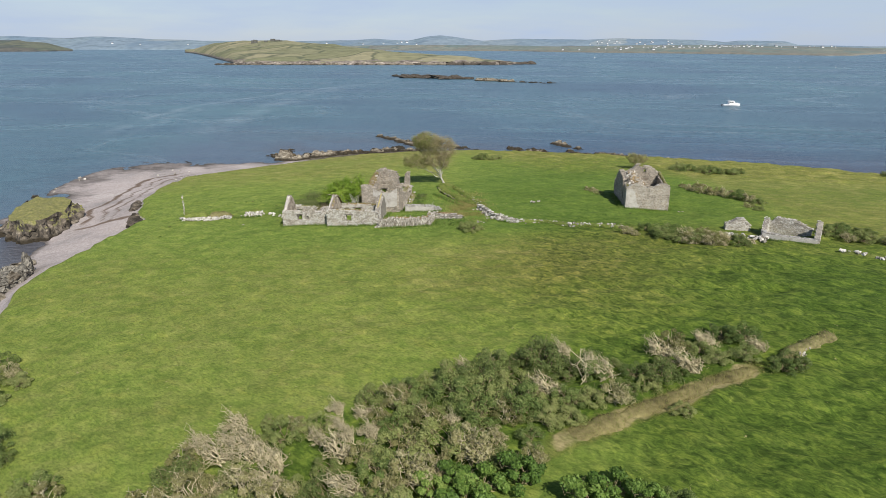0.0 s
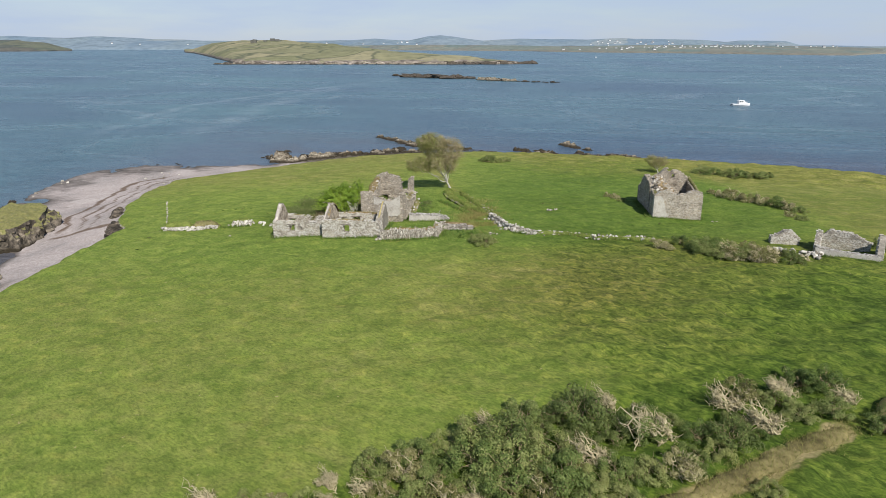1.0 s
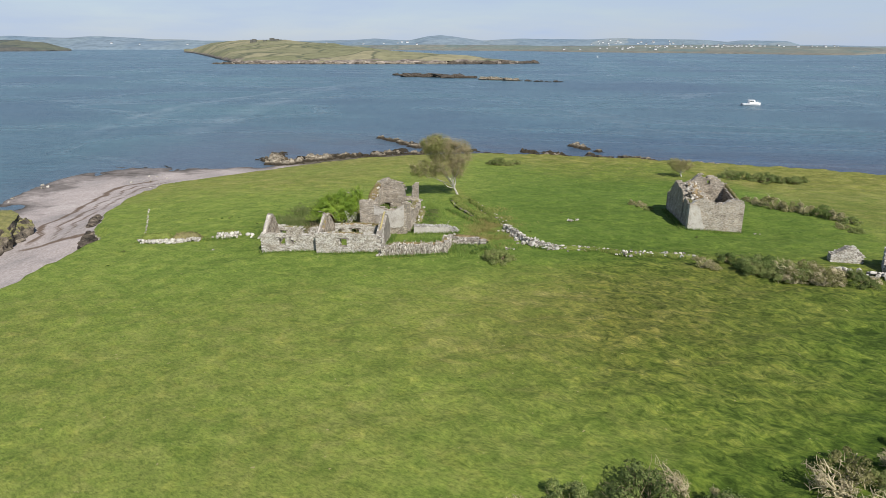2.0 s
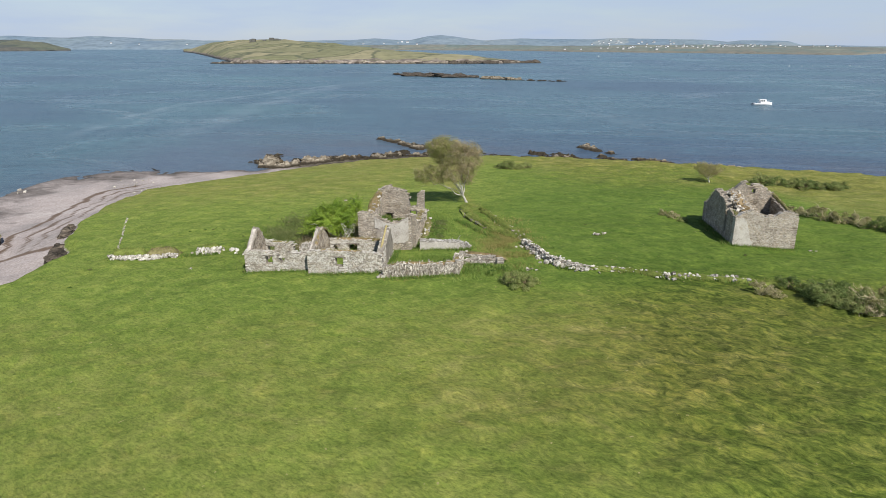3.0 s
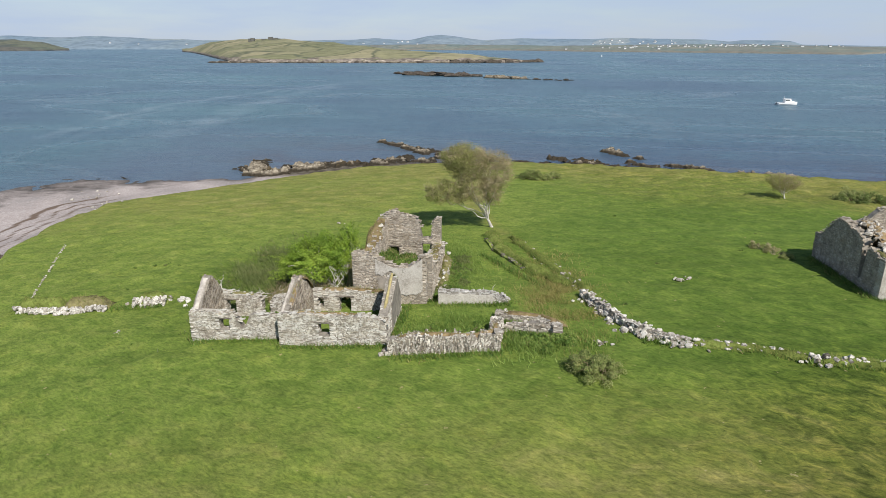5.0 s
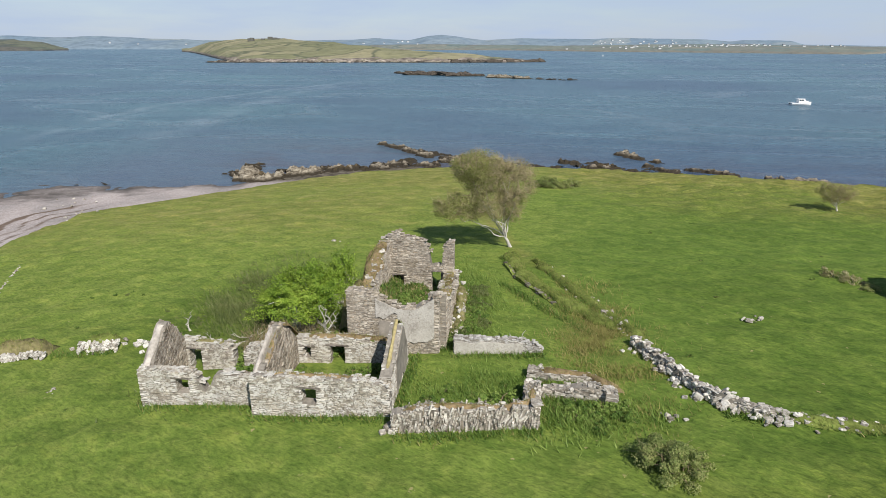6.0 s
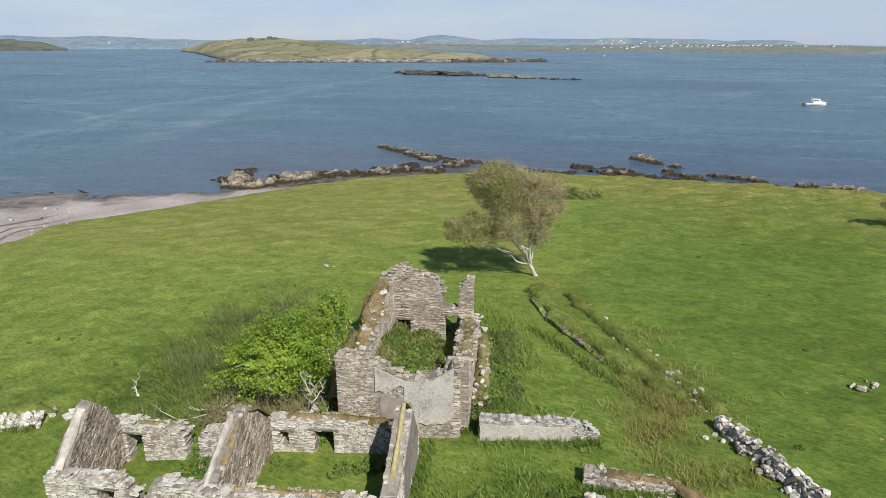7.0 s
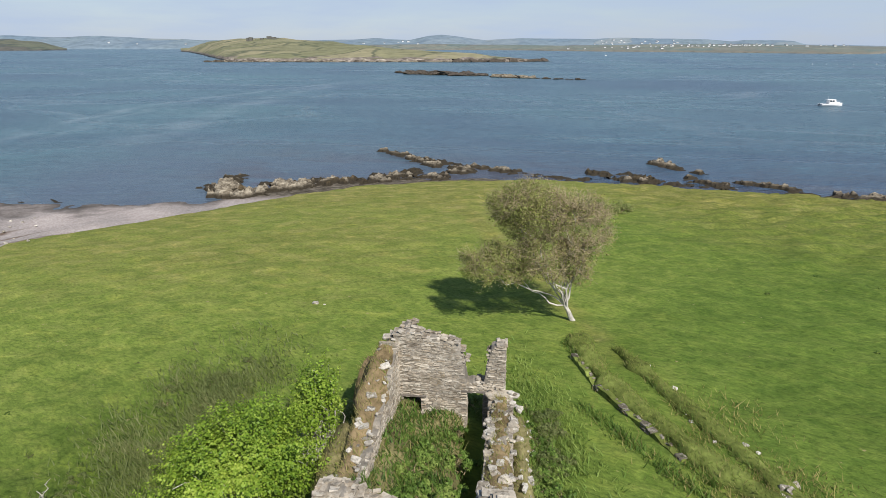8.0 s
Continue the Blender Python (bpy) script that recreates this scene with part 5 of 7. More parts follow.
moss_cap(pen, [(-7.3, 78.9, 1.72), (-5, 78.85, 1.93), (-2.6, 78.8, 1.82), (-1.3, 79.0, 2.05), (-1.1, 80.4, 2.08)], 0.5, 0.10, M_BROWNMOSS, 11)
settle(pen)
yard = thing("yard_wall", -0.9, 83.2, 0.9, "tumbled yard wall with turf on its top", "wall")
stone_wall(yard, (-1.0, 83.0), (2.4, 82.2), 0.6, [(0, 1.5), (2.0, 1.45), (3.5, 1.3)], singles=60, seed=44, m_single=M_PALE, m_joined=M_PALE_J, size=(0.36, 0.10))
stone_wall(yard, (-0.5, 81.2), (3.0, 80.2), 0.6, [(0, 1.35), (1.6, 1.75), (2.4, 1.95), (3.6, 1.5)], singles=80, seed=45, m_single=M_PALE, m_joined=M_PALE_J, size=(0.38, 0.12), jumble=0.2)
stone_wall(yard, (3.0, 79.9), (3.3, 81.4), 0.6, [(0, 1.75), (0.8, 1.7), (1.5, 1.3)], singles=40, seed=46, m_single=M_PALE, m_joined=M_PALE_J)
moss_cap(yard, [(-0.6, 83.2, 1.5), (2.2, 82.6, 1.42), (3.2, 81.4, 1.45), (3.2, 80.4, 1.75)], 0.6, 0.12, M_BROWNMOSS, 12)
settle(yard)

# --- field walls
STONE_CHALK = [(0.10, 0.088, 0.07), (0.50, 0.475, 0.43), (0.62, 0.60, 0.55), (0.17, 0.148, 0.118), (0.44, 0.41, 0.36)]
M_CHALK = stone_material("white_lichened_stone", STONE_CHALK, 0.6, (0.68, 0.66, 0.62))
M_CHALK_J = stone_material("white_lichened_stone_joined", STONE_CHALK, 0.6, (0.68, 0.66, 0.62), island=True)
FW = [(5.4, 86.4), (5.9, 85.2), (6.5, 83.2), (7.0, 81.2), (7.6, 79.9), (8.8, 79.0), (10.4, 78.3)]
fw = thing("field_wall", 7.0, 81.2, 1.3, "tumbled dry-stone field wall with white lichened top stones", "wall")
for k, (a, b) in enumerate(zip(FW[:-1], FW[1:])):
    hh = (0.5, 0.6, 0.55, 0.6, 0.6, 0.45)[k]
    stone_wall(fw, a, b, 0.42, [(0, ground_z(*a) + hh), (math.dist(a, b), ground_z(*b) + (0.6, 0.55, 0.6, 0.6, 0.45, 0.2)[k])], singles=50, seed=600 + k, size=(0.36, 0.15), dip=0.9,
               jumble=0.34, m_single=M_CHALK, m_joined=M_CHALK_J, ragged=0.2)
settle(fw)
scatter_stones("fallen_stones", "white lichened stones tumbled along the field wall", FW, 0.34, 120, 0.30, 61, singles=120, heap=0.3, flat=0.6, material=M_CHALK)
scatter_stones("field_wall", "sunken line of white stones in the grass", [(10.2, 78.4), (13.6, 77.3), (16.5, 75.8)], 0.28, 85, 0.24, 62, material=M_CHALK, heap=0.35, category="wall")
scatter_stones("field_wall", "sunken line of white stones in the grass", [(16.0, 75.9), (19.3, 75.0), (22.6, 74.0)], 0.28, 80, 0.26, 63, material=M_CHALK, heap=0.35, category="wall")
scatter_stones("field_wall", "sunken line of white stones in the grass", [(42.5, 62.5), (45.5, 59.5), (52, 56)], 0.3, 160, 0.32, 64, material=M_CHALK, heap=0.4, category="wall")
scatter_stones("field_wall", "sunken line of white stones in the grass", [(33.4, 69.6), (35.3, 68.2), (37.0, 67.0)], 0.3, 80, 0.34, 65, material=M_CHALK, heap=0.4, category="wall")
sunk = thing("field_bank", 10.4, 78.2, ground_z(10.4, 78.2), "low grassy bank of a sunken field wall", "wall")
for k, line in enumerate([[(10.2, 78.4), (13.6, 77.3), (16.5, 75.8)], [(16.5, 75.8), (19.4, 75.0), (23.0, 73.8)], [(23.0, 73.8), (28.5, 71.2), (34.0, 68.9)], [(42.6, 62.4), (46, 59.2), (52, 56)]]):
    moss_cap(sunk, [(x, y, ground_z(x, y)) for x, y in line], 1.2, 0.3, M_TURF, 160 + k, "turf")
settle(sunk)
for k, (pts, w, h) in enumerate([([(-38.8, 91.1), (-36.8, 90.5), (-34.2, 90.0)], 2.0, 1.0), ([(-34.6, 90.1), (-32.4, 90.0), (-30.7, 90.0)], 2.0, 0.95), ([(-28.8, 90.2), (-26.2, 90.3)], 1.7, 0.85)]):
    th = thing("field_bank", *pts[0], ground_z(*pts[0]), "low field bank of turf faced with white stones", "wall", "turf field banks")
    moss_cap(th, [(x, y, ground_z(x, y)) for x, y in pts], w, h, M_MOSS if k == 1 else M_TURF, 70 + k, "turf")
    r = random.Random(80 + k)
    stones = []
    for _ in range(120):
        t = r.random()
        x = pts[0][0] + (pts[-1][0] - pts[0][0]) * t
        y = float(np.interp(t, np.linspace(0, 1, len(pts)), [p[1] for p in pts]))
        e = r.random() ** 0.7 * (0.55 if k < 2 else 0.9)
        s = r.uniform(0.10, 0.28)
        stones.append((Matrix.Translation((x, y - w * (0.52 - 0.22 * e), ground_z(x, y) + 0.02 + h * 0.8 * e))
                       @ Euler((r.gauss(0.5, 0.3), r.gauss(0, 0.4), r.gauss(0, 0.6))).to_matrix().to_4x4() @ Matrix.Diagonal((s, 0.28, s * r.uniform(0.5, 0.9), 1)), r.randrange(12)))
    lay_stones(th, stones, 120, M_CHALK, M_CHALK_J)
    settle(th)
scatter_stones("field_wall", "sunken line of white stones in the grass", [(-29.6, 90.3), (-25.2, 90.4), (-22.2, 87.2)], 0.25, 35, 0.32, 66, material=M_CHALK, category="wall")
scatter_stones("field_wall", "pale line of small stones across the pasture", [(-38.9, 92.4), (-43.8, 104.0), (-47.5, 112.5)], 0.06, 130, 0.12, 67, category="wall")
# lane bank stone in darker tints than the other walls
DARKS = [(0.07, 0.062, 0.048), (0.13, 0.115, 0.09), (0.2, 0.18, 0.14), (0.10, 0.085, 0.06)]
M_DARK = stone_material("dark_bank_stone", DARKS, 0.25, moss=0.5)
M_DARK_J = stone_material("dark_bank_stone_joined", DARKS, 0.25, island=True, moss=0.5)
lane = thing("lane_bank", 0.2, 105, 0.4, "curving turf bank faced with dark dry-laid stone", "wall")
LANE = [(0.0, 105.8), (-0.1, 103.0), (0.35, 99.4), (1.1, 97.2), (1.65, 95.6), (2.4, 93.4)]
moss_cap(lane, [(x + 0.5, y + 0.2, ground_z(x, y)) for x, y in LANE] + [(5.3, 88.6, ground_z(5.3, 88.6))], 1.7, 0.40, M_TURF, 13, "turf")
for k, (a, b) in enumerate(zip(LANE[:-1], LANE[1:])):
    if k:
        stone_wall(lane, b, a, 0.35, [(0, ground_z(*b) + (0.08, 0.17, 0.21, 0.20, 0.12)[k]), (math.dist(a, b), ground_z(*a) + (0.1, 0.2, 0.22, 0.2, 0.18)[k])], singles=45, seed=90 + k, size=(0.2, 0.08), both=False, ragged=0.10, cap=False, m_single=M_DARK, m_joined=M_DARK_J, m_core=M_TURF)
settle(lane)
ridge = thing("field_bank", 3.4, 98.8, ground_z(3.4, 98.8), "low turf ridge of a sunken wall beside the lane", "wall")
moss_cap(ridge, [(x, y, ground_z(x, y)) for x, y in ((2.2, 104), (3.4, 98.8), (4.3, 95.4), (4.95, 92.2), (5.45, 90.7), (5.95, 89.2), (6.4, 87.3))], 1.2, 0.30, M_TURF, 14, "turf")
settle(ridge)
scatter_stones("field_wall", "pale flat stones on a low turf ridge", [(5.2, 91.4), (5.45, 90.6), (5.95, 89.2)], 0.16, 16, 0.36, 69, heap=0.35, category="wall", flat=0.35)
scatter_stones("field_wall", "row of pale stones beside the turf bank", [(2.6, 102.5), (3.4, 98.8), (4.8, 93.0), (5.4, 90.2), (6.0, 87.6)], 0.35, 34, 0.24, 68, material=M_CHALK, category="wall")
for x, y, s in ((14.1, 89.6, 0.55), (14.5, 89.9, 0.3), (-16.0, 112.9, 0.5), (5.3, 78.8, 0.5), (33.3, 83.5, 0.4), (-27.6, 84.5, 0.3)):
    scatter_stones("field_stone", "single pale boulder lying in the grass", [(x - s, y), (x + s, y + 0.2)], 0.22, 6, s * 0.55, int(abs(x * 10)) + 7, category="boulder", flat=0.45)

sod = thing("sod_bank", 8.0, 31.4, ground_z(8.0, 31.4), "worn earth bank with pale dry grass below the thicket", "bank")
moss_cap(sod, [(x, y, ground_z(x, y)) for x, y in ((8.0, 31.4), (12.0, 33.3), (16.0, 35.2), (19.6, 36.9), (22.3, 38.2))], 1.9, 0.26, M_EARTH, 16, "turf")
settle(sod)
mound = thing("earth_mound", 25.0, 39.4, ground_z(25.0, 39.4), "short turf bank topped with pale stones", "bank")
moss_cap(mound, [(24.6, 39.2, ground_z(24.6, 39.2)), (27, 40.6, ground_z(27, 40.6)), (30.0, 42.3, ground_z(30, 42.3))], 1.5, 0.65, M_MOSS, 15, "turf")
settle(mound)
scatter_stones("fallen_stones", "pale stones on the end of a turf bank", [(25.0, 39.3), (28.0, 41.1)], 0.35, 50, 0.17, 53, heap=0.6)

# ================================================================ the lone house
hd = Vector((5.93, -0.62)).normalized()
hn = Vector((-hd.y, hd.x))


def plot(a, b):
    return (25.97 + hd.x * a + hn.x * b, 84.9 + hd.y * a + hn.y * b)


house = thing("cottage_ruin", *plot(3, 4.5), 1.6, "square roofless stone cottage with rendered foot and broken gable", "ruin")
HW = 5.9
stone_wall(house, plot(0, 0), plot(HW, 0), 0.65, [(0, 4.5), (0.8, 4.9), (1.6, 5.2), (2.2, 4.85), (2.8, 4.6), (3.5, 4.6), (4.2, 5.0), (5.0, 5.2), (5.4, 4.95), (HW, 4.5)], singles=130, seed=101, size=(0.24, 0.06), ragged=0.08, m_core=M_PLASTER, **HS)
stone_wall(house, plot(0.65, 0.65), plot(0.65, 9.6), 0.65, [(0, 4.6), (1.3, 4.85), (1.7, 4.6), (1.8, 2.3), (2.3, 2.2), (2.4, 5.1), (3.9, 5.5), (6.2, 5.85), (8.95, 3.6)], singles=60, seed=102, **HS)
stone_wall(house, plot(HW, 0.65), plot(HW, 9.6), 0.65, [(0, 4.55), (6.2, 5.6), (8.95, 3.8)], singles=60, seed=103, ragged=0.05, **HS)
stone_wall(house, plot(0.65, 5.6), plot(HW - 0.65, 5.6), 0.65, [(0, 5.6), (0.9, 6.1), (1.5, 6.75), (1.9, 6.85), (2.2, 6.3), (2.6, 6.35), (3.0, 6.7), (3.5, 6.5), (4.6, 5.6)], [(2.6, 2.95, 5.7, 6.15)], singles=60, seed=104, **HS)
stone_wall(house, plot(0, 9.6), plot(HW, 9.6), 0.65, [(0, 3.6), (HW, 3.7)], singles=30, seed=105, **HS)


# the roof has come down inside: earth, slates and pale stones heaped against the cross wall
bm = bmesh.new()
heap = {}
for i in range(11):
    for j in range(13):
        a, b = 0.9 + 2.6 * i / 10, 0.45 + 5.3 * j / 12
        h = 4.62 + 0.25 * (b - 0.5) - 1.7 * float(step(1.7, 3.5, np.array(a))) + 0.22 * noise.noise(Vector((a * 1.6, b * 1.6, 2)))
        heap[i, j] = bm.verts.new((*plot(a, b), h))
for i in range(10):
    for j in range(12):
        bm.faces.new((heap[i, j], heap[i + 1, j], heap[i + 1, j + 1], heap[i, j + 1]))
part("rubble_fill", bm, M_BROWNMOSS, house, smooth=True)
rq = random.Random(207)
fallen = []
for _ in range(130):
    a, b = rq.uniform(0.5, 3.2), rq.uniform(0.3, 5.6)
    h = 4.62 + 0.25 * (b - 0.5) - 1.7 * float(step(1.7, 3.5, np.array(a)))
    q = rq.uniform(0.14, 0.5)
    fallen.append((Matrix.Translation((*plot(a, b), h + 0.05)) @ Euler((rq.gauss(0, 0.4), rq.gauss(0, 0.4), rq.uniform(0, 6))).to_matrix().to_4x4() @ Matrix.Diagonal((q, q * 0.65, q * 0.4, 1)), rq.randrange(12)))
lay_stones(house, fallen, 130, M_PALE, M_PALE_J)
for k, line in enumerate(([(*plot(HW - 0.32, 0.3), 4.62), (*plot(HW - 0.32, 3.5), 5.15), (*plot(HW - 0.32, 6.2), 5.68)], [(*plot(0.33, 0.3), 4.6), (*plot(0.33, 1.6), 4.85)], [(*plot(1.0, 0.32), 4.95), (*plot(1.8, 0.32), 5.1)])):
    moss_cap(house, line, 0.42, 0.10, M_MOSS, 230 + k)


def house_skin(s, out, z):
    x, y = plot(s, -out)
    return (x, y, z)


lumpy_skin(house, house_skin, 0.02, 1.9, lambda s: 1.2, lambda s: 4.45 - 0.4 * abs(noise.noise(Vector((s * 2, 0, 2)))) - 2.4 * float(step(0.9, 1.9, np.array(s))), 0.05, M_PLASTER, "render_patch", 8)


settle(house)

# ================================================================ the byre by the field corner
r3 = thing("shed_ruin", 39.5, 70, 2.2, "low ruined shed with rendered front and standing stone gable stubs", "ruin")
stone_wall(r3, (36.9, 68.0), (41.6, 65.0), 0.55, [(0, 3.15), (1.2, 3.0), (4.6, 2.95), (5.58, 3.1)], singles=60, seed=111, m_single=M_WHITE, m_joined=M_WHITE_J, ragged=0.05)
stone_wall(r3, (37.5, 68.3), (39.2, 70.9), 0.55, [(0, 3.2), (1.6, 4.3), (3.1, 3.6)], singles=50, seed=112)
stone_wall(r3, (39.2, 70.9), (42.9, 68.6), 0.55, [(0, 3.6), (0.6, 4.1), (2.8, 3.9), (4.36, 3.1)], singles=60, seed=113)
stone_wall(r3, (41.9, 65.2), (43.6, 67.9), 0.55, [(0, 3.2), (1.7, 4.6), (3.2, 3.6)], singles=50, seed=114)
settle(r3)
sd = Vector((4.7, -3.0)).normalized()


def shed_skin(s, out, z):
    return (36.9 + sd.x * s + sd.y * out, 68.0 + sd.y * s - sd.x * out, z)


skin = lumpy_skin(r3, shed_skin, 0.03, 5.5, lambda s: 2.0, lambda s: 2.92 + 0.1 * noise.noise(Vector((s, 2, 2))), 0.05, M_PLASTER, "render_patch", 12)
skin.matrix_parent_inverse = Matrix.Translation(-r3.location)
rb = thing("rubble_stub", 35.8, 71.2, 2.2, "triangular stub of a rubble wall in the grass", "ruin")
stone_wall(rb, (34.4, 71.9), (37.2, 71.4), 0.7, [(0, 2.9), (1.3, 3.7), (1.9, 3.65), (2.84, 2.7)], singles=90, seed=115)
settle(rb)


# ================================================================ plants
def rand_unit(rg, n):
    v = rg.normal(size=(n, 3))
    return v / np.linalg.norm(v, axis=1)[:, None]


def leaves(rg, centres, size, up=0.35, aspect=0.55, spread=0.0, out=None, stray=0.75, small=False):
    """Small folded leaves (two triangles each, or one where small) at the given places."""
    n = len(centres)
    c = np.asarray(centres, float) + rg.normal(size=(n, 3)) * spread
    a = rand_unit(rg, n)
    nrm = rand_unit(rg, n)
    if out is None:
        nrm[:, 2] = np.abs(nrm[:, 2]) + up
    else:
        nrm = out + nrm * stray + np.array([0, 0, up])
    nrm /= np.linalg.norm(nrm, axis=1)[:, None] + 1e-9
    b = np.cross(nrm, a)
    b /= np.linalg.norm(b, axis=1)[:, None] + 1e-9
    a = np.cross(b, nrm)
    a /= np.linalg.norm(a, axis=1)[:, None] + 1e-9
    s = (size * rg.uniform(0.6, 1.4, n))[:, None]
    if small:
        v = np.stack([c - a * s * 0.5 - b * s * aspect * 0.45, c + a * s * 0.6, c - a * s * 0.5 + b * s * aspect * 0.45], 1).reshape(-1, 3)
        return v, np.arange(3 * n).reshape(n, 3)
    v = np.stack([c - a * s * 0.5, c + b * s * aspect * 0.5 + nrm * s * 0.06, c + a * s * 0.5, c - b * s * aspect * 0.5 + nrm * s * 0.06], 1).reshape(-1, 3)
    f = np.arange(4 * n).reshape(n, 4)
    return v, f


def tube(points, radii, sides=4):
    verts, faces = [], []
    k = len(points)
    for i, p in enumerate(points):
        q = points[min(i + 1, k - 1)] - points[max(i - 1, 0)]
        q = q / (np.linalg.norm(q) + 1e-9)
        ref = np.array([0, 0, 1.0]) if abs(q[2]) < 0.9 else np.array([1.0, 0, 0])
        a = np.cross(q, ref)
        a /= np.linalg.norm(a)
        b = np.cross(q, a)
        for j in range(sides):
            t = 2 * math.pi * j / sides
            verts.append(p + (a * math.cos(t) + b * math.sin(t)) * radii[i])
    for i in range(k - 1):
        for j in range(sides):
            faces.append((i * sides + j, i * sides + (j + 1) % sides, (i + 1) * sides + (j + 1) % sides, (i + 1) * sides + j))
    return verts, faces


def joined_tubes(name, tubes, material, parent):
    verts, faces = [], []
    for pts, rad, sides in tubes:
        v, f = tube([np.asarray(p, float) for p in pts], rad, sides)
        faces += [tuple(i + len(verts) for i in q) for q in f]
        verts += [tuple(x) for x in v]
    return mesh_object(name, verts, faces, material, parent, smooth=True)


def wiggle(rg, a, b, k, amount, sag=0.0):
    a, b = np.asarray(a, float), np.asarray(b, float)
    out = [a]
    off = np.zeros(3)
    for i in range(1, k):
        t = i / k
        off = off * 0.6 + rg.normal(size=3) * amount * np.linalg.norm(b - a) / k
        out.append(a + (b - a) * t + off + np.array([0, 0, sag * math.sin(math.pi * t)]))
    out.append(b)
    return out


def make_shrub(name, label, seed, radius, height, leaf_mat, count, leaf, stem_mat, bare, wind=(-0.3, 0.15), clumps=12, lift=0.25, stem_r=0.02, category="shrub", crook=0.4):
    """A wind-shorn bush: stems from one foot, clumps of leaves at their ends, bare twigs poking out."""
    rg = np.random.default_rng(seed)
    th = new(name)
    tagged(th, label, category)
    tips, tubes = [], []
    for k in range(clumps):
        a = rg.uniform(0, 2 * math.pi)
        el = rg.uniform(0.1, 1.0)
        rad = radius * math.sqrt(1 - el * el * 0.9) * rg.uniform(0.6, 1.05)
        z = height * (0.14 + 0.80 * el) * rg.uniform(0.6, 1.15)
        tip = np.array([math.cos(a) * rad + wind[0] * z, math.sin(a) * rad + wind[1] * z, z])
        tips.append(tip)
        foot = np.array([rg.normal() * radius * 0.18, rg.normal() * radius * 0.18, -0.15])
        pts = wiggle(rg, foot, tip, 5, crook, 0.15)
        tubes.append((pts, [stem_r * (1.6 - 1.3 * i / 5) for i in range(6)], 3))
    for k in range(bare):
        tip = tips[rg.integers(len(tips))]
        for _ in range(3):
            e = tip + np.array([rg.normal() * 0.3 + wind[0] * 0.5, rg.normal() * 0.3 + wind[1] * 0.4, abs(rg.normal()) * 0.35]) * radius * 0.5
            pts = wiggle(rg, tip * 0.75, e, 4, crook + 0.1)
            tubes.append((pts, [stem_r * (0.8 - 0.6 * i / 4) for i in range(5)], 3))
    tagged(joined_tubes("stemwork", tubes, stem_mat, th), kind="stuff")
    if count:
        which = rg.integers(len(tips), size=count)
        size = rg.uniform(0.15, 0.30, len(tips)) * radius
        o = rand_unit(rg, count)
        o[:, 2] = np.where(rg.random(count) < 0.6, np.abs(o[:, 2]), o[:, 2])
        d = o * rg.uniform(0.80, 1.04, count)[:, None] * (1 + 0.25 * np.sin(7 * o[:, :1] + which[:, None]) * np.cos(6 * o[:, 1:2]))
        c = np.array(tips)[which] + d * size[which][:, None] * np.array([1, 1, 0.8])
        c[:, 2] = np.maximum(c[:, 2], 0.03)
        v, f = leaves(rg, c, leaf, out=o, up=0.15, aspect=0.8, small=True)
        mesh_object("foliage", v, f, leaf_mat, th)
    return th


PLANTED = set()


def plant(proto, x, y, scale, turn, sink=0.05, group="", label="", rise=None):
    """One more bush of that kind at a place in the plan."""
    z = (ground_z(x, y) if rise is None else rise) - sink
    if proto.name not in PLANTED:
        PLANTED.add(proto.name)
        proto.matrix_basis = Matrix.LocRotScale((x, y, z), Euler((0, 0, turn)), (scale, scale, scale))
        ob = proto
    else:
        keep = proto.scale.copy()
        proto.scale = (scale, scale, scale)
        ob = copy_thing(proto, pose(x, y, z, 0, 0, math.degrees(turn)))
        proto.scale = keep
    tagged(ob, label, "", group)
    return ob


def wind_turn(r):
    """All bushes lean the same way, so turn them only a little."""
    return r.gauss(0, 0.35)


GORSE = [make_shrub("gorse_bush", "dense dark green gorse bush", 301 + k, 1.3, 1.1, M_SHRUB, 5600, 0.072, M_TWIG, 5, clumps=26) for k in range(3)]
OLIVE = [make_shrub("thorn_bush", "olive green thorn bush with brown twigs", 311 + k, 1.3, 1.05, M_SCRUB, 5400, 0.070, M_TWIG, 9, clumps=26) for k in range(3)]
FERN = [make_shrub("bramble_bush", "bright green bramble bush with broad leaves", 317 + k, 1.2, 1.2, M_BRAMBLE, 4000, 0.12, M_TWIG, 4, clumps=22) for k in range(2)]
BROWN = [make_shrub("scrub_bush", "grey-brown windblown scrub bush, half bare", 321 + k, 1.1, 1.25, M_DRYSHRUB, 2400, 0.085, M_BARE, 16, stem_r=0.026, crook=0.6, clumps=18) for k in range(3)]
BLEACHED = [make_shrub("dead_bush", "bleached bare branches of a dead blackthorn", 331 + k, 1.0, 1.25, M_DRYSHRUB, 500, 0.07, M_BARE, 30, stem_r=0.036, clumps=30, crook=0.55, wind=(-0.75, 0.2)) for k in range(3)]
rv = random.Random(5)
THICKET = [(-16.5, 26), (-15.8, 32.6), (-12.3, 35.0), (-8.6, 35.2), (-5.0, 36.6), (-1.8, 38.6), (2.6, 40.8), (8.2, 41.6), (11.4, 41.2), (13.4, 39.2), (15.4, 39.5), (17.8, 42.0),
           (22.5, 43.2), (24.3, 42.0), (24.2, 39.8), (21.0, 38.6), (15.4, 36.3), (11.6, 34.2), (8.0, 32.5), (6.6, 30.0), (5.2, 27.6), (2.0, 24.5), (-6, 23)]
spots = []
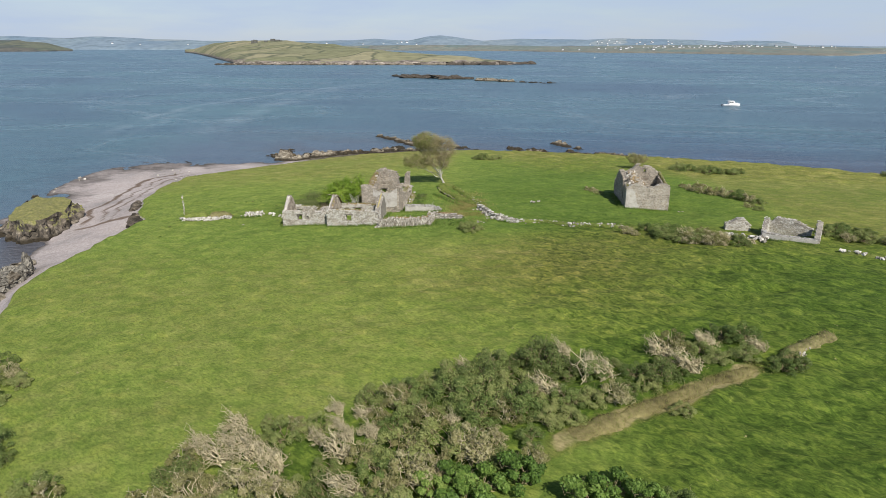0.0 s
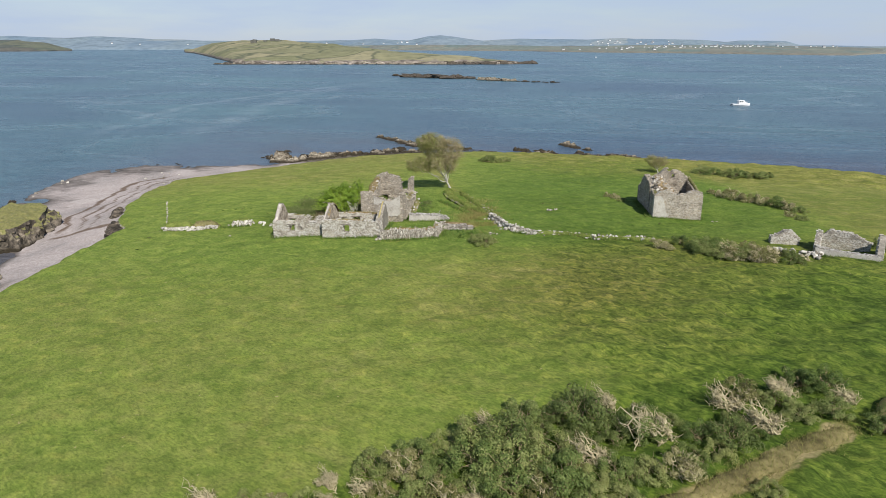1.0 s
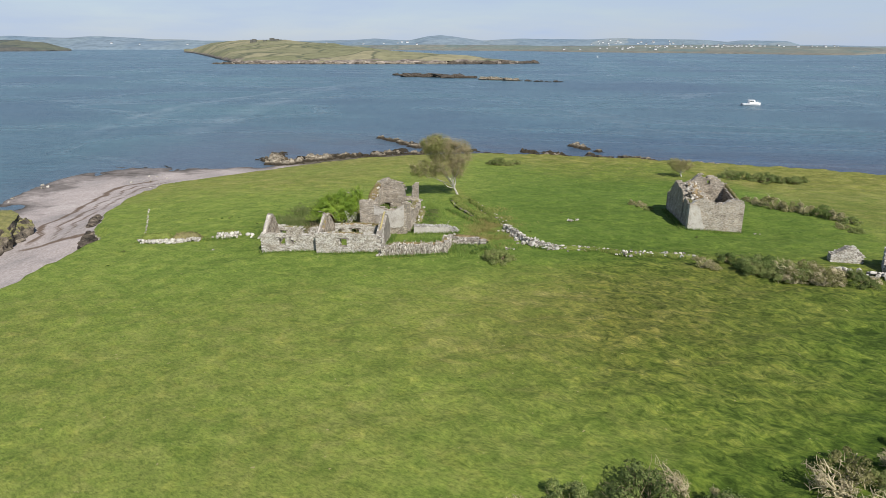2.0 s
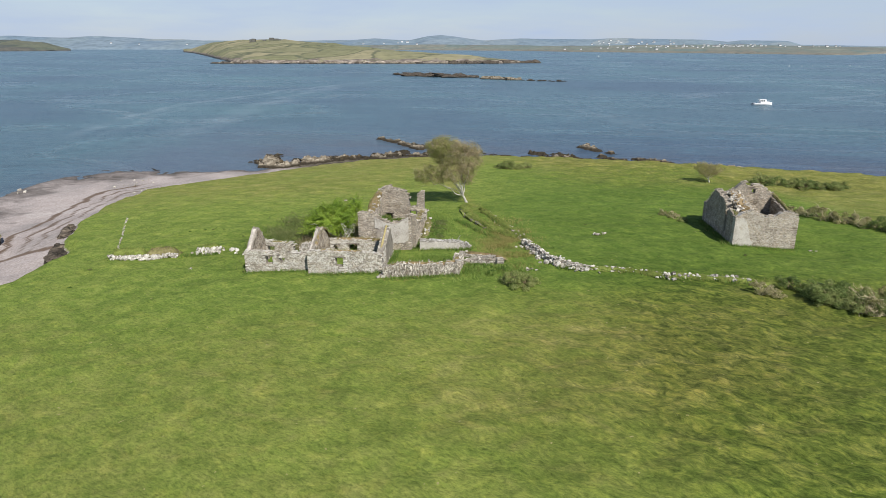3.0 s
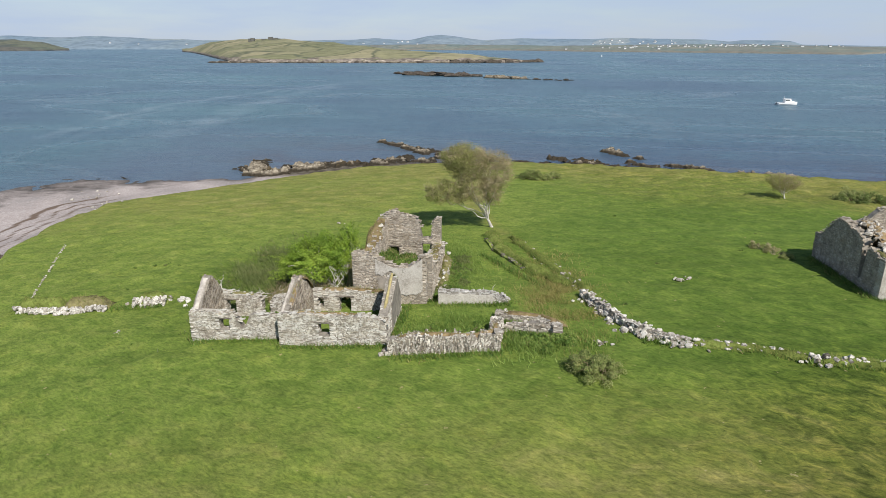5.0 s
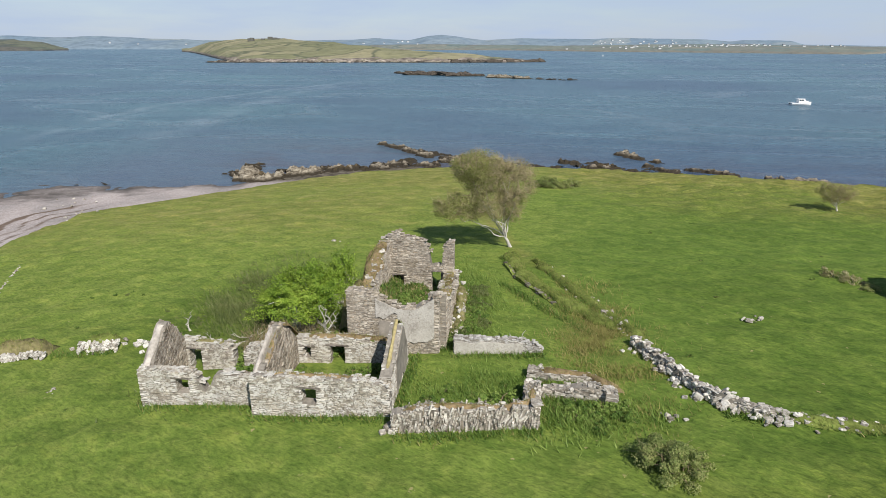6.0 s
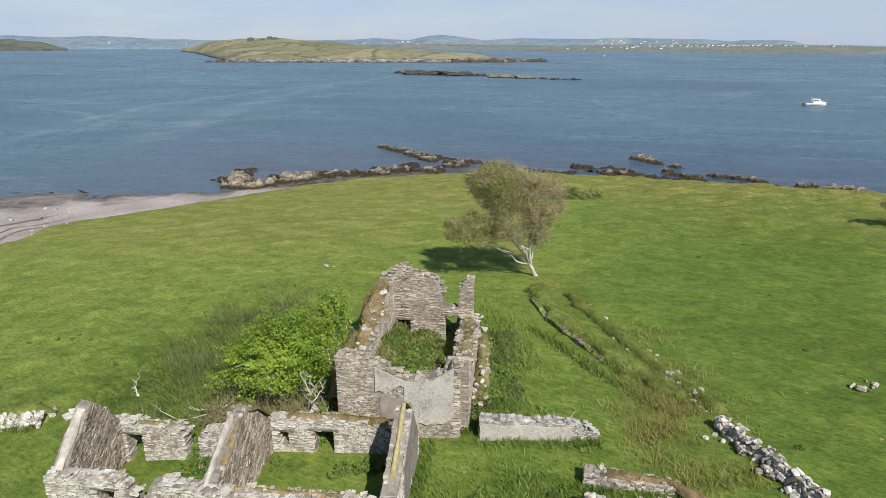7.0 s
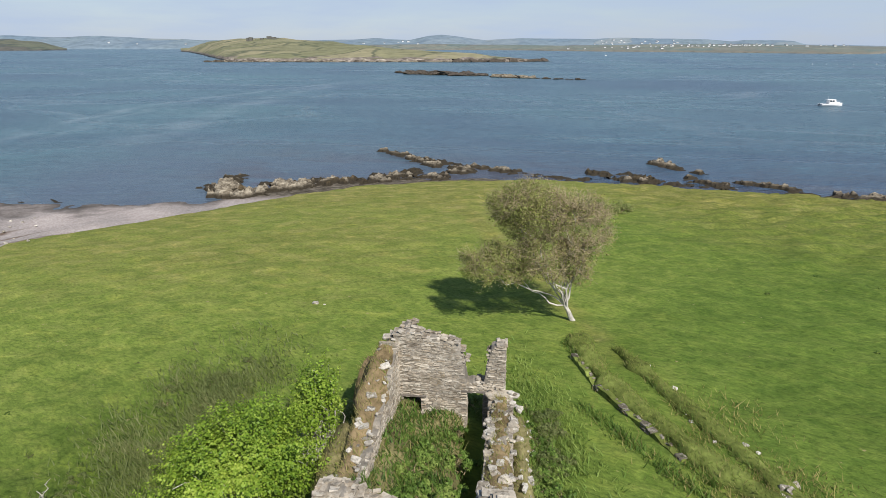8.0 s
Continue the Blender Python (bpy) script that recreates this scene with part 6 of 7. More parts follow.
for _ in range(6000):
    x, y = rv.uniform(-17, 25), rv.uniform(22, 44)
    if polygon_distance(np.array([x]), np.array([y]), THICKET)[0] < 0.2:
        continue
    if 13.6 < x < 15.6 and y > 38.2:
        continue
    if 9.0 < x < 11.6 and 35.6 < y < 38.0:
        continue
    if -9 < x < -6.3 and 29.5 < y < 32:
        continue
    if all((x - a) ** 2 + (y - b) ** 2 > 1.34 ** 2 for a, b in spots):
        spots.append((x, y))
for x, y in spots:
    edge_d = float(polygon_distance(np.array([x]), np.array([y]), THICKET)[0])
    nz = rv.random()
    if x < -3.5:
        kind = BLEACHED if nz < 0.40 else (BROWN if nz < 0.58 else OLIVE)
    elif x > 18.5:
        kind = GORSE if nz < 0.6 else (BROWN if nz < 0.8 else BLEACHED)
    elif y < 29 and x > 0:
        kind = FERN
    else:
        kind = BROWN if nz < 0.36 else (BLEACHED if nz < 0.48 else (OLIVE if nz < 0.80 else GORSE))
    plant(rv.choice(kind), x, y, rv.choice((0.72, 0.8, 1.0, 1.25, 1.45)) * rv.uniform(0.92, 1.08) * (0.8 if edge_d < 1 else 1.0), wind_turn(rv), group="thicket bushes")
for x, y, s, kind in [(-36.5, 46.4, 1.1, OLIVE), (-34.3, 44.6, 1.0, BROWN), (-33, 43.4, 0.8, GORSE), (-35.8, 43.2, 1.2, GORSE), (-37.5, 44.0, 1.2, OLIVE), (-33.6, 40.8, 1.1, GORSE), (-35.5, 39.5, 1.2, OLIVE),
                      (-29.6, 35.0, 1.2, GORSE), (-28.2, 33.4, 0.9, OLIVE), (-31.0, 33.4, 1.2, GORSE), (-23.6, 30.2, 1.0, GORSE), (-22.3, 29.2, 0.9, BROWN), (-24.8, 29.0, 1.1, OLIVE),
                      (9.5, 26.6, 1.1, FERN), (8.0, 25.4, 1.2, FERN), (11.2, 25.4, 1.0, FERN), (12.8, 25.0, 0.9, GORSE),
                      (25.0, 38.2, 0.9, OLIVE), (24.0, 37.6, 0.8, GORSE), (15.6, 33.2, 0.6, OLIVE)]:
    plant(rv.choice(kind), x, y, s, wind_turn(rv), group="field bushes")
# by the shed and the lone cottage
for k in range(34):
    t = rv.random()
    x, y = 25.4 + 9.4 * t + rv.gauss(0, 0.4), 68.9 - 3.0 * t + rv.gauss(0, 1.3)
    kind = GORSE if x < 28.0 else (BLEACHED if rv.random() < 0.55 else (OLIVE if rv.random() < 0.6 else BROWN))
    plant(rv.choice(kind), x, y, rv.uniform(0.8, 1.25) * (1.05 - 0.45 * t), wind_turn(rv), group="bushes along the field wall")
for x, y, s, kind in [(22.4, 71.2, 0.7, BROWN), (23.2, 70.6, 0.8, BROWN), (45.2, 69.5, 1.1, GORSE), (46.6, 68.2, 1.2, GORSE), (47.8, 66.4, 1.2, OLIVE), (49.5, 65.0, 1.1, GORSE), (51.5, 65.5, 1.2, OLIVE), (46.0, 66.6, 0.9, BROWN),
                      (47.6, 70.8, 0.9, GORSE), (49.0, 68.5, 1.0, OLIVE), (53.5, 64.0, 1.1, GORSE),
                      (41.0, 95.0, 1.3, BROWN), (42.2, 93.4, 1.4, BROWN), (43.4, 92.0, 1.3, BROWN), (44.4, 90.2, 1.4, GORSE), (45.2, 88.4, 1.3, BROWN), (40.2, 97.0, 1.2, BROWN), (45.6, 86.8, 1.1, GORSE), (43.2, 84.2, 0.9, BROWN), (43.6, 82.4, 0.8, OLIVE), (39.6, 99.0, 1.0, BROWN),
                      (46.2, 120.0, 1.5, GORSE), (47.8, 119.2, 1.5, GORSE), (49.4, 118.4, 1.4, GORSE), (50.6, 117.5, 1.3, OLIVE), (52.2, 118.0, 1.5, GORSE), (53.8, 117.2, 1.4, OLIVE), (55.4, 117.0, 1.2, GORSE), (47.2, 121.2, 1.4, GORSE), (57.0, 118.4, 1.2, OLIVE),
                      (24.6, 96.4, 0.8, BROWN), (25.0, 94.8, 0.7, OLIVE), (23.9, 97.8, 0.6, BROWN), (3.9, 75.0, 1.0, GORSE), (4.5, 75.4, 0.8, GORSE), (3.4, 75.7, 0.8, GORSE),
                      (6.2, 88.2, 0.5, OLIVE), (*farm(14.0, 17.2), 0.9, GORSE), (*farm(8.6, 15.2), 0.8, GORSE), (*farm(8.9, 16.6), 0.9, GORSE), (9.8, 141.5, 1.3, OLIVE), (11.3, 140.6, 1.2, OLIVE), (12.8, 141.0, 1.1, GORSE), (8.6, 143, 1.2, OLIVE), (94.0, 122, 1.8, GORSE), (98, 121, 1.8, GORSE), (89.5, 123, 1.4, OLIVE)]:
    plant(rv.choice(kind), x, y, s * rv.uniform(0.8, 1.2), wind_turn(rv), sink=0.35 if y > 81 else 0.08, group="field bushes")
# undergrowth inside and beside the ruins
low = [make_shrub("bramble_patch", "low tangled bramble and fern patch", 341 + k, 0.9, 0.7, M_BRAMBLE, 900, 0.12, M_TWIG, 3, wind=(-0.1, 0.05)) for k in range(2)]
heath = [make_shrub("rush_clump", "dark green clump of rushes and bracken", 351 + k, 1.1, 0.6, M_HEATH, 900, 0.11, M_TWIG, 2, wind=(-0.1, 0.05)) for k in range(2)]
for k in range(22):
    a, b = rv.uniform(7.4, 12.6), rv.uniform(3.4, 4.2) if k % 3 else rv.uniform(0.4, 3.6)
    if 8.3 < a < 9.9:
        continue
    plant(rv.choice(low), *farm(a, b), rv.uniform(0.3, 0.5), rv.uniform(0, 6.28), group="undergrowth")
for k in range(9):
    plant(rv.choice(low), *farm(rv.uniform(3.4, 6.0), rv.uniform(2.2, 4.8)), rv.uniform(0.5, 0.9), rv.uniform(0, 6.28), group="undergrowth")
for k in range(30):
    a, b = rv.uniform(10.8, 13.6), rv.uniform(6.8, 14.0)
    plant(rv.choice(low), *farm(a, b), rv.uniform(0.5, 0.85), rv.uniform(0, 6.28), group="undergrowth", rise=1.9 + 0.7 * float(step(9.5, 7, np.array(b))) - 0.12 * (b - 6.8))
for k in range(12):
    plant(rv.choice(low), rv.uniform(-6.5, -1.8), rv.uniform(79.6, 83.5), rv.uniform(0.3, 0.5), rv.uniform(0, 6.28), group="undergrowth")
for x, y, s in [(-2.6, 80.2, 1.0), (-3.3, 79.9, 0.9), (-2.2, 79.8, 0.8)]:
    plant(low[0], x, y, s * 1.2, 0.3, group="undergrowth")
for k in range(20):
    plant(rv.choice(low), rv.uniform(0.0, 3.4), rv.uniform(78.0, 80.2), rv.uniform(0.4, 0.7), rv.uniform(0, 6.28), group="undergrowth")
for k in range(14):
    a = rv.uniform(0, 1)
    x, y = -22.5 + 6.5 * a + rv.gauss(0, 1.0), 93.0 + 10.5 * rv.random() + rv.gauss(0, 0.8)
    plant(rv.choice(heath), x, y, rv.uniform(0.35, 0.6), rv.uniform(0, 6.28), group="rushes")
for k in range(34):
    plant(rv.choice(heath if k % 2 else low), *farm(rv.uniform(15.8, 17.6), rv.uniform(7, 17)), rv.uniform(0.4, 0.8), rv.uniform(0, 6.28), group="undergrowth")
for k in range(12):
    plant(rv.choice(low), *farm(rv.uniform(8.2, 9.6), rv.uniform(5.6, 16)), rv.uniform(0.6, 1.0), rv.uniform(0, 6.28), group="undergrowth")


# scattered dock and thistle tufts in the sward
for k in range(40):
    x, y = (rv.uniform(-40, -17), rv.uniform(78, 112)) if k < 22 else (rv.uniform(8, 42), rv.uniform(80, 118))
    if 23 < x < 35 and 82 < y < 97:
        continue
    plant(rv.choice(low if k % 3 else heath), x, y, rv.uniform(0.14, 0.28), rv.uniform(0, 6.28), group="tufts in the pasture", label="small dark tuft of docks in the pasture")


# --- bright sycamore scrub against the farmhouse
def make_green_tree(x, y, top, wide, deep, seed, n, label):
    """A broad dome of leaves, pitted and lobed, over many thin stems."""
    rg = np.random.default_rng(seed)
    z0 = ground_z(x, y)
    th = thing("sycamore_bush", x, y, z0, label, "bush")
    h = top - z0
    o = rand_unit(rg, n)
    o[:, 2] = np.where(o[:, 2] < -0.35, -o[:, 2], o[:, 2])
    lobe = np.array([0.42 * noise.noise(Vector(q) * 2.1 + Vector((seed, 0, 0))) + 0.55 * noise.noise(Vector(q) * 4.6) + 0.50 * noise.noise(Vector(q) * 8.0) for q in o])
    depth = rg.random(n) ** 1.6 * 0.30
    rad = 0.92 + lobe - depth
    c = o * rad[:, None] * np.array([wide, deep, h * 0.54]) * np.column_stack([np.ones(n), np.ones(n), 0.85 + 0.25 * o[:, 0]]) + np.array([0, 0, h * 0.44]) + rg.normal(size=(n, 3)) * 0.05
    c[:, 2] = np.maximum(c[:, 2], 0.2 + 0.2 * rg.random(n))
    v, f = leaves(rg, c, 0.10, up=0.5, aspect=0.75, out=o, stray=1.1)
    mesh_object("foliage", v, f, M_BRIGHT, th)
    tubes = []
    for k in range(70):
        tip = c[rg.integers(n)] * 0.93
        pts = wiggle(rg, [rg.normal() * 0.5, rg.normal() * 0.4, -0.1], tip, 6, 0.3, 0.3)
        tubes.append((pts, [0.05 * (1.1 - i / 6) for i in range(7)], 4))
    tagged(joined_tubes("branchwork", tubes, M_BARK, th), kind="stuff")
    return th


make_green_tree(-14.7, 91.2, 4.35, 2.75, 2.3, 401, 40000, "bright green sycamore bush growing against the farmhouse ruin")
make_green_tree(-12.6, 94.9, 4.5, 1.0, 1.1, 402, 8000, "small bright green sapling beside the ruined wall")


def dead_snag(name, label, x, y, seed, high, spread, count=4):
    rg = np.random.default_rng(seed)
    th = new(name)
    tagged(th, label, "branches")
    th.location = (x, y, ground_z(x, y))
    tb = []
    for k in range(count):
        e = np.array([rg.normal() * spread, -0.2 + rg.normal() * 0.3, high * rg.uniform(0.6, 1.0)])
        pts = wiggle(rg, [rg.normal() * 0.2, 0, 0], e, 7, 0.45)
        tb.append((pts, [min(0.06, 0.03 * high) * (1.15 - i / 7) for i in range(8)], 5))
        for q in (3, 4, 5, 6):
            tb.append((wiggle(rg, pts[q], pts[q] + rg.normal(size=3) * 0.12 * high + np.array([0, -0.1, 0.2]), 3, 0.4), [0.028, 0.02, 0.013, 0.006], 4))
    tagged(joined_tubes("branchwork", tb, M_BARK, th), kind="stuff")


dead_snag("dead_branches", "bleached dead branches against the farmhouse wall", -12.6, 88.9, 9, 3.0, 0.45)
dead_snag("dead_branches", "white dead boughs lying at the foot of the sycamore bush", -17.6, 89.6, 10, 1.1, 1.0)
dead_snag("dead_branches", "white dead boughs lying at the foot of the sycamore bush", -12.9, 88.3, 11, 0.8, 1.0)
dead_snag("dead_sapling", "small white dead sapling in rough grass", -22.6, 91.8, 12, 1.4, 0.25, 2)
dead_snag("dead_sapling", "small white dead sapling behind the garden wall", -1.4, 87.0, 13, 1.3, 0.3, 2)
rg = np.random.default_rng(9)
tangle = new("brushwood")
tagged(tangle, "tangle of brown dead stems behind the barn wall", "branches")
tangle.location = (-14.0, 88.6, ground_z(-14.0, 88.6))
tb = []
for k in range(420):
    a = np.array([rg.uniform(-3.8, 2.4), rg.normal() * 0.8, -0.05])
    e = a + np.array([rg.normal() * 0.7, rg.normal() * 0.4, 0.5 + rg.random() * 0.9])
    tb.append((wiggle(rg, a, e, 4, 0.4), [0.018, 0.016, 0.012, 0.009, 0.005], 3))
tagged(joined_tubes("stemwork", tb, M_TWIG, tangle), kind="stuff")
dead = new("dead_tree")
tagged(dead, "white dead thorn tree with twisted bare limbs", "tree")
dead.location = (10.4, 37.6, ground_z(10.4, 37.6))
tb = []
for k in range(4):
    e = np.array([rg.normal() * 0.28 - 0.1, rg.normal() * 0.25, 1.7 + rg.random() * 0.9])
    pts = wiggle(rg, [rg.normal() * 0.12, 0, -0.1], e, 7, 0.5)
    tb.append((pts, [0.05 * (1.15 - i / 7) for i in range(8)], 5))
    for q in (3, 4, 5, 6):
        tb.append((wiggle(rg, pts[q], pts[q] + rg.normal(size=3) * 0.45 + np.array([0, 0, 0.2]), 3, 0.5), [0.028, 0.022, 0.014, 0.006], 4))
tagged(joined_tubes("limbwork", tb, M_BARE, dead), kind="stuff")


# --- the windswept thorn tree by the lane
M_TREETWIG = plain_material("grey_brown_twig", (0.37, 0.305, 0.195), 0.9, 0.3, 2.0)


def make_thorn_tree(x, y, seed, scale=1.0, lobes=None, n_twigs=720, leaf_n=18000, label="", lean=-0.75, trunk=1.9):
    rg = np.random.default_rng(seed)
    z0 = ground_z(x, y)
    th = thing("thorn_tree", x, y, z0 - 0.05, label, "tree")
    fork = np.array([lean * 0.75, 0.0, trunk]) * scale
    bole = wiggle(rg, [0, 0, -0.1], fork, 6, 0.10)
    tubes = [(bole, [0.16 * scale * (1.15 - 0.55 * i / 6) for i in range(7)], 8)]
    limb_pts = []
    for k in range(13):
        c, rad = lobes[k % len(lobes)]
        goal = np.array(c) + rand_unit(rg, 1)[0] * np.array(rad) * 0.55
        pts = wiggle(rg, bole[4 + k % 3], goal * scale, 8, 0.27, -0.15)
        tubes.append((pts, [0.060 * scale * (1.0 - 0.80 * i / 8) for i in range(9)], 6))
        limb_pts += pts[2:]
    joined_tubes("trunk", tubes, M_BARK, th)
    limb_pts = np.array(limb_pts)
    twigs, tips = [], []
    for k in range(n_twigs):
        c, rad = lobes[int(rg.choice(len(lobes), p=[l[1][0] * l[1][2] / sum(q[1][0] * q[1][2] for q in lobes) for l in lobes]))]
        t = (np.array(c) + rand_unit(rg, 1)[0] * np.array(rad) * rg.uniform(0.55, 1.0)) * scale
        j = np.argmin(((limb_pts - t) ** 2).sum(1) + rg.uniform(0, 0.5))
        pts = wiggle(rg, limb_pts[j], t, 4, 0.3)
        twigs.append((pts, [0.022 * scale * (1 - 0.7 * i / 4) for i in range(5)], 3))
        tips.append(t)
        for _ in range(7):
            e = t + (rand_unit(rg, 1)[0] * rg.uniform(0.3, 0.8) + np.array([-0.15, 0, 0.12])) * scale
            twigs.append((wiggle(rg, pts[3], e, 3, 0.35), [0.010 * scale, 0.009 * scale, 0.007 * scale, 0.004 * scale], 3))
    tagged(joined_tubes("twigwork", twigs, M_TREETWIG, th), kind="stuff")
    tips = np.array(tips)
    # leaves are kept on the sheltered side and the top; the windward side is almost bare
    score = np.clip(0.22 - 0.15 * (tips[:, 0] / scale + 2.4) + 0.05 * (tips[:, 2] / scale - 5), 0.075, 1)
    which = rg.choice(len(tips), size=leaf_n, p=score / score.sum())
    o = rand_unit(rg, leaf_n)
    c = tips[which] + o * rg.uniform(0.1, 0.5, leaf_n)[:, None] * scale
    v, f = leaves(rg, c, 0.10 * scale, up=0.6, aspect=0.7, out=o, stray=0.9)
    mesh_object("crown", v, f, M_TREELEAF, th)
    which = rg.integers(len(tips), size=leaf_n // 3)
    c = tips[which] + rand_unit(rg, len(which)) * rg.uniform(0.1, 0.6, len(which))[:, None] * scale
    v, f = leaves(rg, c, 0.10 * scale, up=0.4, aspect=0.7)
    mesh_object("dry_crown", v, f, M_OLIVE, th)
    return th


make_thorn_tree(0.75, 108.0, 501, 1.0, [((-2.5, 0.3, 6.7), (2.7, 2.4, 2.0)), ((-4.8, 0.2, 3.7), (2.4, 2.3, 1.1)), ((0.1, 0.0, 6.1), (2.2, 2.3, 2.2)), ((-3.7, 0, 7.3), (1.9, 1.9, 1.4)),
                                        ((-1.9, 0, 4.3), (2.3, 2.2, 1.7)), ((-0.2, 0, 4.0), (1.5, 1.7, 1.6))], 900, 27000, label="windswept thorn tree leaning over, half bare, beside a turf bank", lean=-1.0, trunk=1.35)
make_thorn_tree(39.0, 122.4, 502, 0.62, [((-1.9, 0, 3.7), (2.4, 2.2, 1.5)), ((1.0, 0, 3.3), (2.2, 2.0, 1.5)), ((-0.4, 0, 2.4), (2.8, 2.0, 1.3))], 300, 8500,
                label="small wind-shorn thorn tree on the pasture", lean=-0.5, trunk=1.2)


# ================================================================ grass
def not_built(x, y):
    """Outside the barn, byre and farmhouse walls."""
    a = (x + 21.37) * U.x + (y - 82.35) * U.y
    b = (x + 21.37) * V.x + (y - 82.35) * V.y
    solid = ((a > -0.1) & (a < 6.9) & (b > -0.1) & (b < 4.7)) | ((a > 6.3) & (a < 13.7) & (b > -1.1) & (b < 5.4)) | ((a > 9.5) & (a < 15.3) & (b > 5.5) & (b < 17))
    return ~solid


# rank grass and nettles at the foot of the walls
rgf = np.random.default_rng(71)
FOOT_LINES = [(farm(0, -0.25), farm(6.4, -0.25)), (farm(6.3, -1.25), farm(13.6, -1.25)), (farm(-0.25, 0), farm(-0.25, 4.4)), (farm(13.8, -1), farm(13.8, 5.5)), (farm(15.5, 6), farm(15.6, 16.5)),
              ((-5, 86.0), (0.4, 85.7)), ((-7.8, 78.1), (-0.9, 77.9)), ((-0.4, 78.4), (0.1, 81.4)), ((-0.9, 82.6), (2.6, 81.8)), ((-0.4, 80.8), (3.2, 79.8)),
              (plot(-0.2, -0.3), plot(6.1, -0.3)), (plot(-0.4, 0), plot(-0.4, 9.6)), (plot(6.2, 0), plot(6.2, 9.6)), ((36.8, 67.6), (41.6, 64.6)), ((5.6, 87), (7.8, 80)), ((7.8, 79), (10.4, 78)), ((-0.3, 105), (2.9, 91.6)),
              ((10.4, 78.3), (16, 75.9)), ((16, 75.6), (22.8, 73.7)), ((-38.6, 90.0), (-26.4, 89.3)), ((-1.0, 98), (3.6, 88)), ((3.0, 100), (5.6, 88.6))]
spots_a, spots_b = [], []
for a, b in FOOT_LINES:
    l = math.dist(a, b)
    for _ in range(int(l * 110)):
        t, w = rgf.random(), rgf.normal() * 0.22
        x, y = a[0] + (b[0] - a[0]) * t - (b[1] - a[1]) / l * w, a[1] + (b[1] - a[1]) * t + (b[0] - a[0]) / l * w
        (spots_a if rgf.random() < 0.85 else spots_b).append((x, y))
for spots_k, mat_k, nm, lab, sd in ((spots_a, M_BRAMBLE, "nettle_fringe", "rank green grass and nettles along the wall feet", 72), (spots_b, M_STRAW, "straw_fringe", "dry straw grass along the wall feet", 73)):
    q = np.array(spots_k)
    zz = terrain(q[:, 0], q[:, 1])[0]
    tagged(fuzz(None, np.column_stack([q, zz - 0.03]), 0.12, 0.42, mat_k, sd, nm, 0.026), lab, "grass", kind="stuff")


def scrub_bed(name, label, n, centre, spread, lo, hi, mat, seed, width=0.03):
    """A bed of rough stalks, thick in the middle and thinning out."""
    rg = np.random.default_rng(seed)
    q = rg.normal(size=(n, 2)) * np.array(spread) + np.array(centre)
    q = q[not_built(q[:, 0], q[:, 1])]
    q = q[rg.random(len(q)) < 0.25 + 0.75 * step(0.35, 0.6, value_noise(q[:, 0], q[:, 1], 1.7, seed))]
    zz = terrain(q[:, 0], q[:, 1])[0]
    tagged(fuzz(None, np.column_stack([q, zz - 0.05]), lo, hi, mat, seed, name, width), label, "grass", kind="stuff")


scrub_bed("rush_bed", "dark rough bed of rushes and bracken beside the ruin", 26000, (-18.8, 96.0), (2.0, 4.6), 0.15, 0.5, M_HEATH, 811, 0.035)
scrub_bed("lane_grass", "long golden-brown grass along the old lane", 15000, (4.0, 88.0), (1.5, 4.4), 0.14, 0.38, M_GOLD, 812, 0.02)
scrub_bed("weed_bed", "rank green weeds beside the farmhouse wall", 12000, (-3.4, 93.0), (1.0, 4.2), 0.12, 0.45, M_BRAMBLE, 813, 0.03)
scrub_bed("yard_weeds", "rank green weeds in the old yard", 11000, (-2.8, 82.0), (2.6, 1.6), 0.08, 0.26, M_BRAMBLE, 814, 0.03)
scrub_bed("yard_weeds", "rank green weeds in front of the yard wall", 9000, (1.6, 79.0), (1.6, 0.8), 0.12, 0.45, M_BRAMBLE, 815, 0.03)


# worn earth along the old bank below the thicket
rgp = np.random.default_rng(91)
t = rgp.random(9000)
px, py = 7.4 + 15.4 * t + rgp.normal(size=9000) * 0.35, 31.2 + 7.2 * t + rgp.normal(size=9000) * 0.6
tagged(fuzz(None, np.column_stack([px, py, terrain(px, py)[0] - 0.02]), 0.06, 0.18, M_STRAW, 92, "bank_grass", 0.014), "pale dry grass on the bank below the thicket", "grass", kind="stuff")


